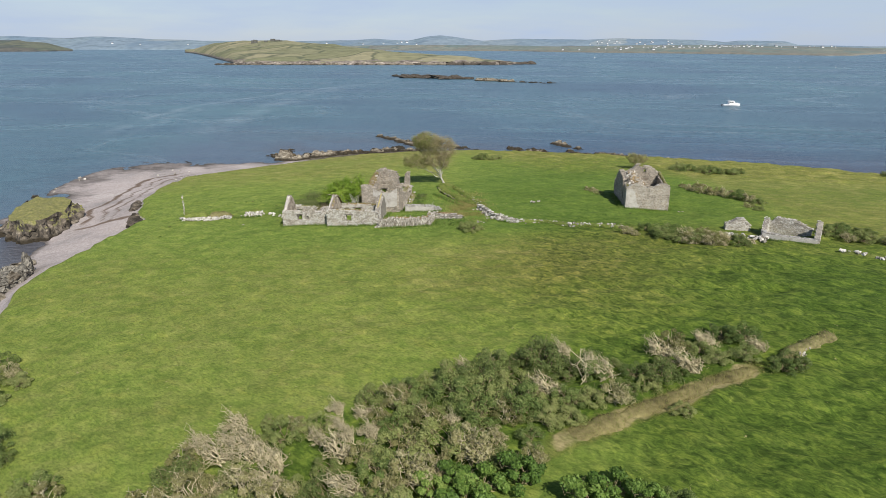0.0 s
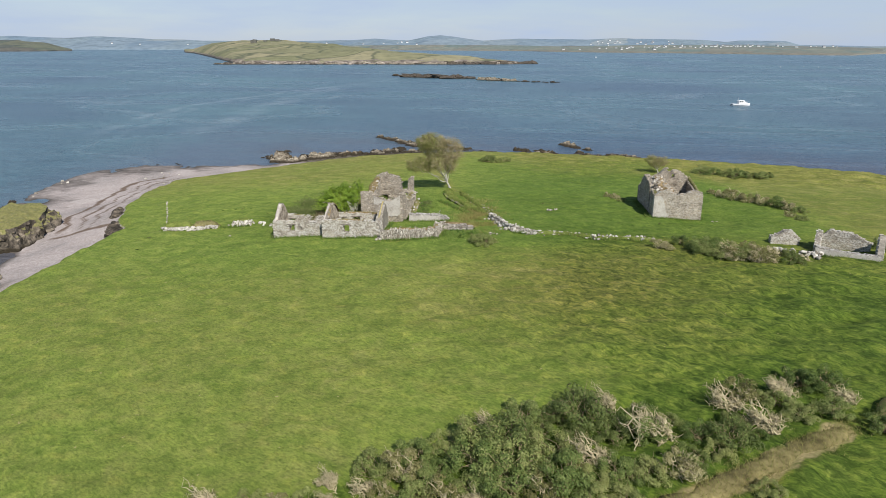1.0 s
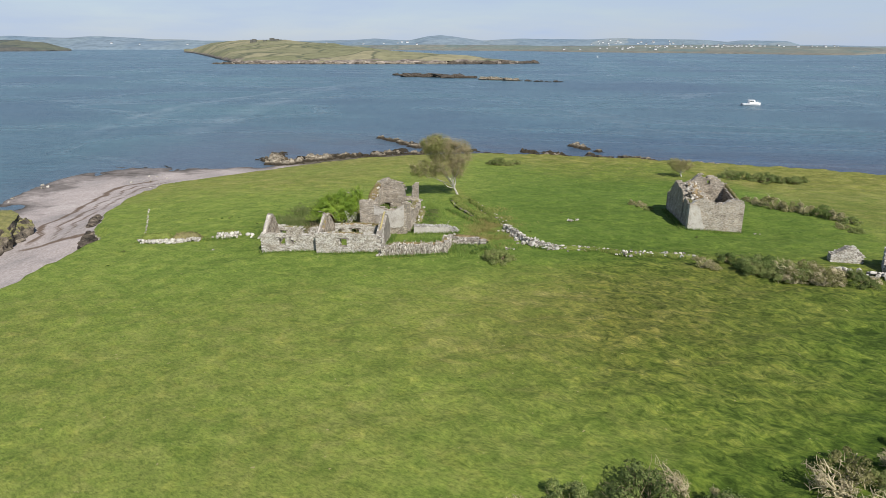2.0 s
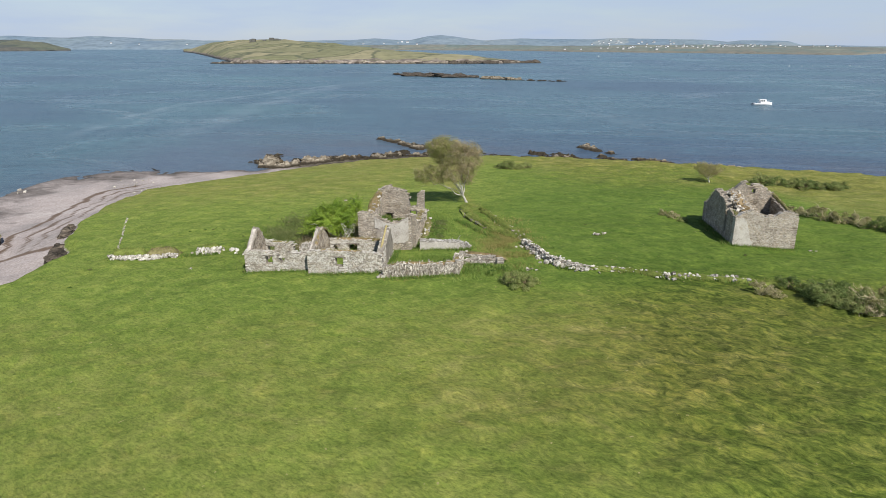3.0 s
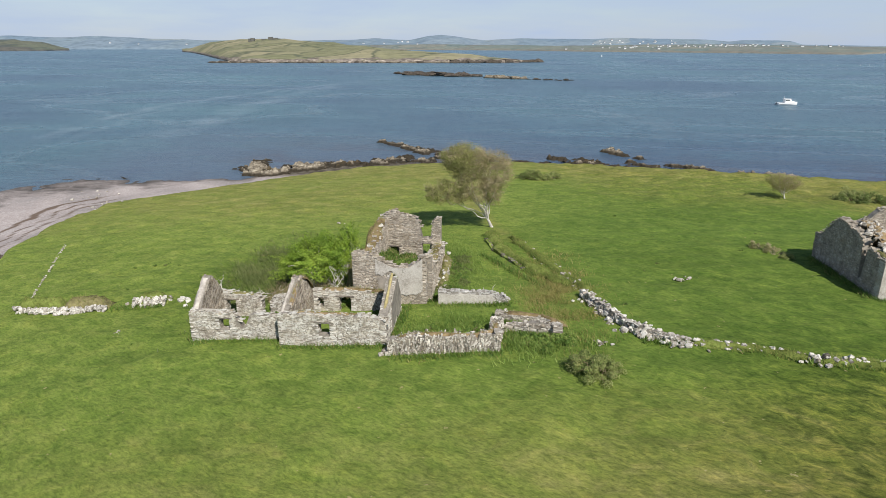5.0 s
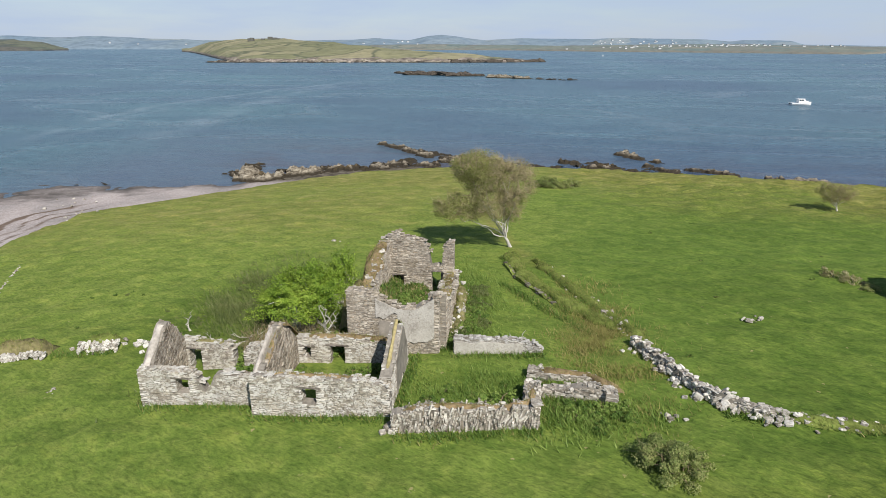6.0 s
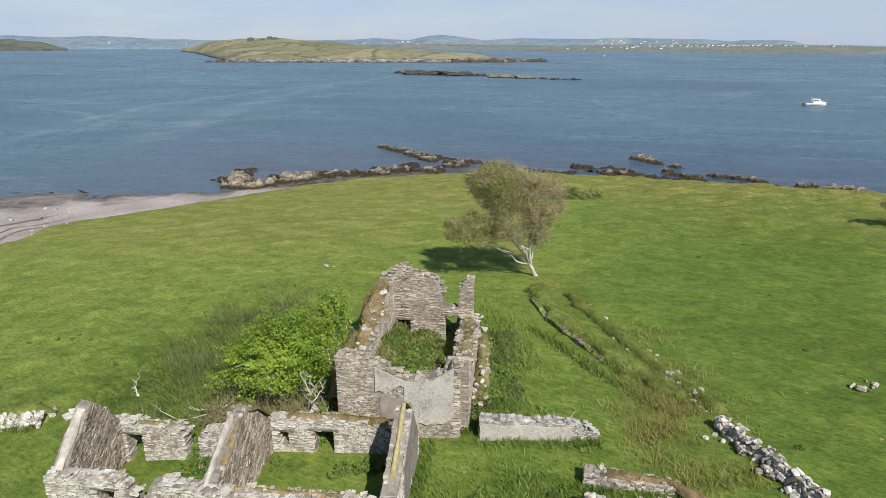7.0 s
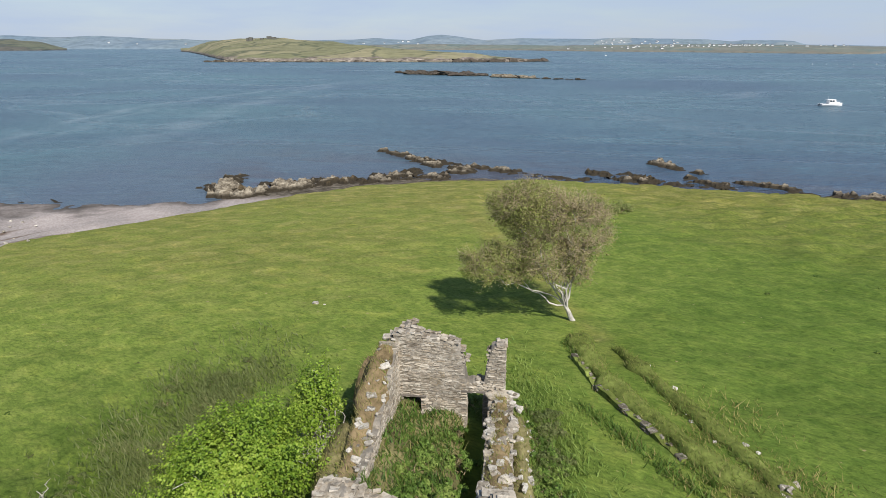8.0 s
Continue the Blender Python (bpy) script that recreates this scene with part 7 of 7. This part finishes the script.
# ================================================================ shore
def make_rock(name, x, y, z, sx, sy, sz, seed, material, label, turn=0.0, detail=3, group="shore rocks", tilt=0.25, category="rock", cuts=9):
    """A broken ledge: a lump split by joints and stepped along tilted bedding planes."""
    r = random.Random(seed)
    bm = bmesh.new()
    bmesh.ops.create_icosphere(bm, subdivisions=detail, radius=1.15)
    off = Vector((seed * 1.37, seed * 0.71, seed * 0.29))
    planes = []
    for _ in range(cuts):
        n = Vector((r.gauss(0, 1), r.gauss(0, 1), abs(r.gauss(0, 0.7)))).normalized()
        planes.append((n, r.uniform(0.45, 0.95)))
    bed = Vector((0.45 + r.gauss(0, 0.15), r.gauss(0, 0.2), 1)).normalized()
    for v in bm.verts:
        p = v.co.copy()
        p *= 1 + 0.55 * noise.noise(p * 1.3 + off) + 0.45 * abs(noise.noise(p * 2.6 + off))
        for n, d in planes:
            q = p.dot(n)
            if q > d:
                p -= n * (q - d) * 0.8
        h = p.dot(bed) * 3.5 + 0.6 * noise.noise(p * 1.6 + off)
        f = h - math.floor(h)
        p += bed * ((0.30 if f > 0.35 else f * 0.85) - f) * 0.22
        p += Vector((noise.noise(p * 4.5 + off), noise.noise(p * 4.5 - off), noise.noise(p * 4.5 + off * 2))) * 0.32
        v.co = Vector((p.x * sx, p.y * sy, p.z * sz))
    bmesh.ops.rotate(bm, verts=bm.verts, matrix=Euler((r.gauss(0, tilt) * 0.4, r.gauss(0, tilt) * 0.4, turn)).to_matrix())
    me = bpy.data.meshes.new(name)
    bm.to_mesh(me)
    bm.free()
    me.materials.append(material)
    ob = new(name, me)
    ob.location = (x, y, z)
    return tagged(ob, label, category, group)


rk = random.Random(77)
def make_reef(a, b, wide, high, seed, weedy):
    """A long ledge of jointed rock between two places in the plan: stepped blocks, split by gullies, that sink into the sea."""
    a, b = Vector(a), Vector(b)
    d = (b - a)
    length = d.length
    d.normalize()
    n = Vector((-d.y, d.x))
    nu, nv = int((length + 2 * wide) / 0.34), int(2.6 * wide / 0.34)
    off = Vector((seed * 3.1, seed * 1.7, seed * 0.9))
    verts = []
    for i in range(nu + 1):
        for j in range(nv + 1):
            s, w = -wide + (length + 2 * wide) * i / nu, -1.3 * wide + 2.6 * wide * j / nv
            p = Vector((a.x + d.x * s + n.x * w, a.y + d.y * s + n.y * w, 0))
            p += Vector((noise.noise(p * 1.3 + off), noise.noise(p * 1.3 - off), 0)) * 0.30
            end = max(0.0, -s, s - length) / wide
            bent = w / wide + 0.45 * noise.noise(Vector((s * 0.16, seed, 0)))
            body = 1 - math.hypot(end, bent) ** 2 + 1.45 * noise.noise(p * 0.24 + off) + 1.15 * noise.noise(p * 0.6 + off) - 0.16
            q = Vector((p.x * 0.80 + p.y * 0.55, p.y * 0.80 - p.x * 0.55, 0))
            block = 0.55 * noise.cell(Vector((q.x * 0.42, q.y * 0.95, seed))) + 0.30 * noise.cell(Vector((q.x * 1.1, q.y * 2.1, seed + 3))) + 0.25 * noise.noise(q * 1.7 + off)
            z = 0.82 * high * max(-0.5, min(1.0, body * 1.3)) * (0.45 + 0.65 * block) + 0.10 * noise.noise(p * 4 + off)
            verts.append((p.x - a.x, p.y - a.y, z - 0.15))
    m = nv + 1
    faces = [(i * m + j, (i + 1) * m + j, (i + 1) * m + j + 1, i * m + j + 1) for i in range(nu) for j in range(nv)]
    mid = (a + b) / 2
    ob = mesh_object("rock_ledge", verts, faces, M_WEEDY if weedy else M_ROCK)
    ob.location = (a.x, a.y, max(SEA, ground_z(mid.x, mid.y) - 0.2))
    return tagged(ob, "low rock ledge overgrown with dark brown seaweed" if weedy else "jointed tan rock ledge, dark with weed at the waterline", "rock", "rock ledges")


REEFS = [((-46, 180), (-41, 174), 3.0, 2.4, 0), ((-46.6, 190), (-45, 184), 1.7, 1.7, 0), ((-42, 176), (-34, 179), 3.0, 2.6, 0), ((-34, 181), (-27, 185), 2.6, 2.0, 0), ((-38, 182), (-30, 187), 1.8, 1.3, 1), ((-27, 184), (-20, 187), 2.6, 1.8, 1),
         ((-18, 187), (-9, 190), 2.6, 1.7, 0), ((-19, 190), (-13, 194), 1.9, 1.2, 1), ((-21, 220), (-12, 208), 1.5, 1.5, 0), ((-13, 208), (-3, 194), 2.0, 1.7, 0), ((-9, 207), (-2, 199), 1.4, 0.9, 1), ((-1, 199), (6, 195), 1.7, 1.4, 0),
         ((6, 193), (18, 187), 1.3, 0.9, 1), ((23, 194), (30, 186), 2.4, 1.7, 1), ((26, 187), (31, 184), 1.8, 1.5, 0), ((37, 204), (42.5, 194), 1.8, 1.8, 0), ((31, 184), (43, 180), 1.5, 1.0, 1), ((38, 187), (42, 182), 1.7, 1.4, 0),
         ((47, 184), (53, 178), 1.5, 1.4, 0), ((51, 176), (57, 172), 1.3, 0.9, 1), ((59, 173), (66, 167), 2.0, 1.8, 0), ((68, 165), (88, 152), 1.8, 1.3, 0)]
for k, (a, b, wide, high, weedy) in enumerate(REEFS):
    make_reef(a, b, wide * 1.25, high * 0.95, 11 + k, weedy)
LEDGES = [((-48, 182), (-40, 173), 8, 0.9), ((-47, 192), (-44, 184), 5, 0.7), ((-37, 181), (-20, 187), 9, 0.8), ((-19, 188), (-9, 191), 7, 0.7), ((-22, 222), (-2, 193), 12, 0.7), ((-2, 200), (20, 187), 8, 0.6),
          ((22, 195), (31, 184), 6, 0.8), ((31, 184), (57, 172), 12, 0.6), ((58, 174), (90, 150), 8, 0.8), ((-73, 170), (-69, 169), 5, 0.7), ((-62, 84), (-53, 66), 18, 2.0), ((-86, 134), (-84, 122), 4, 0.8)]
for k, (a, b, count, size) in enumerate(LEDGES):
    for i in range(count):
        t = (i + rk.random()) / count
        x, y = a[0] + (b[0] - a[0]) * t + rk.gauss(0, 0.8), a[1] + (b[1] - a[1]) * t + rk.gauss(0, 0.8)
        s = size * rk.uniform(0.35, 1.15) ** 1.2
        g = max(ground_z(x, y), SEA - 0.35)
        dark = rk.random() < 0.36
        make_rock("shore_rock", x, y, g + s * rk.uniform(-0.1, 0.25), s * rk.uniform(0.9, 1.7), s * rk.uniform(0.6, 1.0), s * rk.uniform(0.35, 0.85) * (0.6 if dark else 1.0), 1000 + k * 80 + i, M_WEEDY if dark else M_ROCK,
                  "low rock overgrown with dark brown seaweed" if dark else "weathered tan rock ledge with dark seaweed at the waterline", rk.gauss(-0.5, 0.4), 3, tilt=0.8)
# grassy islet on the beach
ISLET_EDGE = [(-74.5, 97.5), (-70.5, 95.4), (-66.5, 95.2), (-63.6, 97.0), (-62.8, 101.5), (-63.8, 106.5), (-66.0, 112.0), (-69.5, 115.5), (-74.5, 115.0), (-79.0, 110.5), (-80.5, 104.5), (-78.5, 100.0)]


def make_islet(cx, cy, cap):
    """A flat grass cap over a dark cliff of upended strata."""
    th = thing("islet", cx, cy, SEA, "dark rocky islet with a cap of grass at the beach", "islet")
    rings, spokes = 40, 150
    verts = []
    for i in range(rings + 1):
        for j in range(spokes):
            a = 2 * math.pi * j / spokes
            d = Vector((math.cos(a), math.sin(a)))
            far = 30.0
            for (ax, ay), (bx, by) in zip(ISLET_EDGE, ISLET_EDGE[1:] + ISLET_EDGE[:1]):
                ex, ey = bx - ax, by - ay
                den = d.x * ey - d.y * ex
                if abs(den) > 1e-6:
                    t = ((ax - cx) * ey - (ay - cy) * ex) / den
                    u = ((ax - cx) * d.y - (ay - cy) * d.x) / den
                    if t > 0 and 0 <= u <= 1:
                        far = min(far, t)
            # the west end is bare and low
            low = max(0.0, -d.x * 0.95 - d.y * 0.45)
            q = i / rings
            if q < 0.6:
                s, fall = q / 0.6 * (0.82 - 0.42 * low), 0.0
            else:
                g = (q - 0.6) / 0.4
                s, fall = (0.82 - 0.42 * low) + g * (0.20 + 0.42 * low), g ** (0.75 - 0.2 * low)
            x, y = cx + d.x * far * s, cy + d.y * far * s
            z = cap + 0.5 * noise.noise(Vector((x, y, 0)) * 0.3) + 0.25 * noise.noise(Vector((x, y, 3)) * 1.1) - 2.4 * low * s - (cap + 7.7) * fall
            if fall > 0:
                rib = noise.noise(Vector((x * 0.9 + y * 0.5, y * 0.2 - x * 0.2, z * 0.35))) + 0.6 * noise.noise(Vector((x * 2.4 + y, y * 0.6, z)))
                w = math.sin(math.pi * min(1, fall * 1.1)) * 1.7
                x += d.x * rib * w
                y += d.y * rib * w
                z += 0.5 * w * noise.noise(Vector((x * 1.6, y * 1.6, z * 2.5)))
            verts.append((x - cx, y - cy, z - SEA))
    faces = [(i * spokes + j, (i + 1) * spokes + j, (i + 1) * spokes + (j + 1) % spokes, i * spokes + (j + 1) % spokes) for i in range(rings) for j in range(spokes)]
    mesh_object("islet_rock", verts, faces, M_ISLET, th)


make_islet(-70.5, 105.0, -3.5)
for x, y, sx, sy, sz in ((-55.6, 79.4, 0.8, 1.1, 2.3), (-56.8, 78.0, 1.2, 1.6, 1.2), (-54.8, 76.8, 1.0, 1.8, 1.1), (-56.0, 74.5, 1.4, 2.2, 1.0)):
    make_rock("sea_rock", x, y, -5.3, sx, sy, sz, int(2010 + x * 7), M_STACK, "dark lichened rock standing at the edge of the shore", 0.4, 4, group="shore stack", tilt=0.3)
scatter_stones("beach_boulders", "white boulders along the turf edge above the beach", [(-50.2, 84.5), (-48.6, 90.5), (-48.0, 97)], 0.5, 40, 0.5, 71, category="boulder")
scatter_stones("beach_boulders", "pale boulders strewn on the beach ridge", [(-59, 140), (-64, 148), (-68, 158)], 1.6, 22, 0.34, 72, category="boulder")
scatter_stones("beach_boulders", "pale boulders at the water's edge", [(-84, 126), (-86, 150)], 0.8, 7, 0.6, 73, category="boulder")
for x, y, q in ((-48.6, 97.5, 1.3), (-49.8, 99.5, 1.6), (-51.4, 102.0, 1.2), (-54.5, 109.5, 1.3), (-55.6, 112.0, 1.0), (-48.6, 84.0, 0.9)):
    make_rock("bank_rock", x, y, ground_z(x, y) + 0.1, q * 1.2, q * 0.8, q * 0.8, int(900 + y), M_SKERRY, "grey rock face below the turf edge", 0.9, 3, group="bank rocks")
# skerry
SKERRY = [((-49, 668), (-28, 640), 9, 3.2, M_SKERRY), ((-30, 640), (4, 618), 16, 5.2, M_SKERRY), ((2, 618), (27, 612), 10, 4.0, M_SKERRY), ((31, 590), (46, 578), 8, 3.6, M_ROCK), ((44, 578), (60, 566), 7, 3.0, M_ROCK),
          ((62, 562), (94, 540), 9, 1.7, M_SKERRY)]
for k, (a, b, count, size, mat) in enumerate(SKERRY):
    for i in range(count):
        t = (i + rk.random()) / count
        s = size * rk.uniform(0.55, 1.1)
        make_rock("skerry_rock", a[0] + (b[0] - a[0]) * t, a[1] + (b[1] - a[1]) * t + rk.gauss(0, 3), SEA + 0.25 * s * rk.random(), s * 1.7, s * 1.4, s * rk.uniform(0.35, 0.62), 3000 + 30 * k + i, mat,
                  "low dark skerry rock far out on the water" if mat is M_SKERRY else "low tan skerry rock far out on the water", 0.2, 3, "skerry")
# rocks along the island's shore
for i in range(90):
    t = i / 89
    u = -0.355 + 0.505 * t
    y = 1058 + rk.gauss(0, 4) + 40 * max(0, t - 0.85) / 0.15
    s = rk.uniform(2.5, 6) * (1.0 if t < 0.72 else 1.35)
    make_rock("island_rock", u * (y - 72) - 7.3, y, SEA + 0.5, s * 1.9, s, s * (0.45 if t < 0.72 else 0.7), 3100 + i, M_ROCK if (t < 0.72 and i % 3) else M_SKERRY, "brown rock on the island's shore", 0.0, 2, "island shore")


# ================================================================ boat
def make_boat(x, y, turn):
    th = thing("motor_boat", x, y, SEA - 0.02, "small white motor cruiser with a wheelhouse", "boat")
    th.rotation_euler = (0, 0, turn)
    m_white = plain_material("white_gelcoat", (0.80, 0.80, 0.79), 0.35, 0.04, 1.0, 0.5)
    m_glass = plain_material("tinted_window", (0.03, 0.04, 0.05), 0.1, 0.1, 1.0, 0.5)
    bm = bmesh.new()
    rings = []
    for i in range(15):
        t = i / 14
        xx = -4.6 + 9.4 * t
        beam = 1.55 * (1 - max(0, (t - 0.45) / 0.55) ** 2.2) + 0.02
        deck = 0.95 + 0.65 * max(0, t - 0.25) ** 1.6
        keel = -0.45 + 0.5 * max(0, t - 0.75) * 4 * 0.4
        ring = []
        for w, z in ((-1, deck), (-0.96, deck * 0.55), (-0.72, 0.05), (0, keel), (0.72, 0.05), (0.96, deck * 0.55), (1, deck)):
            ring.append(bm.verts.new((xx, w * beam, z)))
        rings.append(ring)
    for a, b in zip(rings[:-1], rings[1:]):
        for j in range(6):
            bm.faces.new((a[j], a[j + 1], b[j + 1], b[j]))
        bm.faces.new((a[6], a[0], b[0], b[6]))
    bm.faces.new(rings[0])
    bm.normal_update()
    part("hull", bm, m_white, th)

    def block(name, x0, x1, w, z0, z1, rake, mat, parent):
        b2 = bmesh.new()
        bot = [b2.verts.new(p) for p in ((x0, -w, z0), (x1, -w, z0), (x1, w, z0), (x0, w, z0))]
        tp = [b2.verts.new(p) for p in ((x0 + rake * 0.3, -w * 0.88, z1), (x1 - rake, -w * 0.88, z1), (x1 - rake, w * 0.88, z1), (x0 + rake * 0.3, w * 0.88, z1))]
        for k in range(4):
            b2.faces.new((bot[k], bot[(k + 1) % 4], tp[(k + 1) % 4], tp[k]))
        b2.faces.new(tp)
        b2.faces.new(bot[::-1])
        bmesh.ops.bevel(b2, geom=b2.edges[:], offset=0.05, segments=2, affect="EDGES")
        return part(name, b2, mat, parent)

    cabin = block("wheelhouse", -1.5, 2.0, 1.2, 1.0, 2.55, 0.75, m_white, th)
    block("coachroof", 1.6, 3.6, 1.0, 1.1, 1.6, 0.6, m_white, th)
    block("roof", -2.0, 1.5, 1.2, 2.53, 2.68, 0.1, m_white, th)
    for sgn in (-1, 1):
        for x0, x1 in ((-1.2, -0.35), (-0.2, 0.7)):
            b2 = bmesh.new()
            vs = [b2.verts.new((xx, sgn * (1.2 - 0.09 * (z - 1.0) + 0.03), z)) for xx, z in ((x0, 1.75), (x1, 1.75), (x1 - 0.08, 2.35), (x0, 2.35))]
            vs2 = [b2.verts.new(v.co - Vector((0, sgn * 0.05, 0))) for v in vs]
            b2.faces.new(vs)
            b2.faces.new(vs2[::-1])
            for k in range(4):
                b2.faces.new((vs[k], vs2[k], vs2[(k + 1) % 4], vs[(k + 1) % 4]))
            part("window", b2, m_glass, cabin)
    joined_tubes("mast", [([(-1.4, 0, 2.6), (-1.5, 0, 3.2), (-1.6, 0, 3.9)], [0.05, 0.04, 0.03], 6)], m_white, th)
    rail = [(2.2 + 0.45 * k, s * (1.25 - 0.06 * k * k), 1.9 + 0.05 * k) for s in (1,) for k in range(5)]
    joined_tubes("rail", [(rail, [0.025] * 5, 4), ([(a, -b, c) for a, b, c in rail], [0.025] * 5, 4)], m_white, th)
    joined_tubes("engine_bracket", [([(-4.6, 0, 0.9), (-5.0, 0, 0.7), (-5.1, 0, 0.0)], [0.22, 0.26, 0.12], 6)], m_glass, th)
    return th


make_boat(151.0, 336.6, 0.04)



def make_buoy(x, y, size):
    """A round float with a short staff."""
    th = thing("mooring_buoy", x, y, SEA, "small white mooring buoy afloat", "buoy", "mooring buoys")
    bm = bmesh.new()
    bmesh.ops.create_uvsphere(bm, u_segments=12, v_segments=8, radius=size)
    bmesh.ops.scale(bm, verts=bm.verts, vec=(1, 1, 0.8))
    part("float", bm, M_BUOY, th, smooth=True)
    joined_tubes("staff", [([(0, 0, size * 0.6), (0, 0, size * 1.3), (0, 0, size * 2.0)], [size * 0.12, size * 0.1, size * 0.08], 6)], M_BUOY, th)


M_BUOY = plain_material("white_buoy", (0.72, 0.72, 0.70), 0.5, 0.08, 1.0, 0.4)
for x, y, size in ((470, 925, 0.9), (486, 922, 0.7), (505, 930, 0.8), (520, 920, 0.7), (555, 928, 0.8), (566, 926, 0.7), (377, 1640, 2.2)):
    make_buoy(x, y, size)

# ================================================================ distant houses
m_wall = plain_material("whitewashed_wall", (0.62, 0.63, 0.63), 0.8, 0.05, 0.1)
m_slate = plain_material("slate_roof", (0.16, 0.165, 0.18), 0.7, 0.15, 0.1)


def far_house(w, d, h):
    th = new("far_house")
    tagged(th, "white gabled house on the far coast", "house", "far houses")
    bm = bmesh.new()
    base = [bm.verts.new(p) for p in ((-w, -d, -3), (w, -d, -3), (w, d, -3), (-w, d, -3))]
    eave = [bm.verts.new(p) for p in ((-w, -d, h), (w, -d, h), (w, d, h), (-w, d, h))]
    g1, g2 = bm.verts.new((-w, 0, h * 1.55)), bm.verts.new((w, 0, h * 1.55))
    for k in range(4):
        bm.faces.new((base[k], base[(k + 1) % 4], eave[(k + 1) % 4], eave[k]))
    bm.faces.new((eave[1], eave[2], g2))
    bm.faces.new((eave[3], eave[0], g1))
    part("wall", bm, m_wall, th)
    bm = bmesh.new()
    for s in (-1, 1):
        a = [bm.verts.new(p) for p in ((-w - 0.4, s * (d + 0.4), h - 0.2), (w + 0.4, s * (d + 0.4), h - 0.2), (w + 0.4, 0, h * 1.55 + 0.2), (-w - 0.4, 0, h * 1.55 + 0.2))]
        b = [bm.verts.new(v.co + Vector((0, 0, 0.35))) for v in a]
        bm.faces.new(a if s > 0 else a[::-1])
        bm.faces.new(b[::-1] if s > 0 else b)
        for k in range(4):
            bm.faces.new((a[k], a[(k + 1) % 4], b[(k + 1) % 4], b[k]))
    part("roof", bm, m_slate, th)
    return th


proto_houses = [far_house(5, 3.5, 4), far_house(7, 4, 4.2), far_house(4.5, 3.5, 5)]
bpy.context.view_layer.update()
deps = bpy.context.evaluated_depsgraph_get()


def surface_z(x, y):
    hit, place, *_ = scene.ray_cast(deps, Vector((x, y, 900)), Vector((0, 0, -1)))
    return place.z if hit else SEA


rh = random.Random(12)
first = {}
for k in range(112):
    if k < 62:
        u, y = rh.gauss(0.40, 0.085), rh.uniform(2900, 3300)
    elif k < 78:
        u, y = rh.uniform(0.20, 0.62), rh.uniform(2700, 3250)
    elif k < 96:
        u, y = rh.uniform(-0.62, 0.30), rh.uniform(4420, 4700)
    else:
        u, y = rh.uniform(0.22, 0.36), rh.uniform(4450, 4750)
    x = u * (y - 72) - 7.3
    z = surface_z(x, y)
    if z < SEA + 1:
        continue
    p = proto_houses[k % 3]
    s = rh.uniform(0.6, 1.0) * (1.0 if y < 4000 else 1.3)
    if id(p) not in first:
        first[id(p)] = 1
        p.matrix_basis = Matrix.LocRotScale((x, y, z), Euler((0, 0, rh.uniform(-0.5, 0.5))), (s, s, s))
    else:
        q = copy_thing(p, pose(x, y, z, 0, 0, math.degrees(rh.uniform(-0.6, 0.6))))
        q.scale = (s, s, s)


# --- ruined keep on the island's crest
keep = thing("island_ruin", -452, 1790, surface_z(-452, 1775), "grey ruined building on the island's crest", "ruin")
m_keep = plain_material("far_stone", (0.12, 0.118, 0.105), 0.9, 0.2, 0.2)
for x0, w, h in ((-5, 11, 7.0), (7, 12, 5.0), (17, 6, 3.5), (-24, 8, 3.0), (-52, 9, 4.5), (-60, 6, 3.2)):
    bm = bmesh.new()
    bmesh.ops.create_cube(bm, size=1)
    bmesh.ops.scale(bm, verts=bm.verts, vec=(w, 9, h + 12))
    bmesh.ops.translate(bm, verts=bm.verts, vec=(x0, 0, h / 2 - 6))
    for v in bm.verts:
        if v.co.z > 1:
            v.co.z += 0.9 * noise.noise(v.co * 1.7)
    part("wall", bm, m_keep, keep)
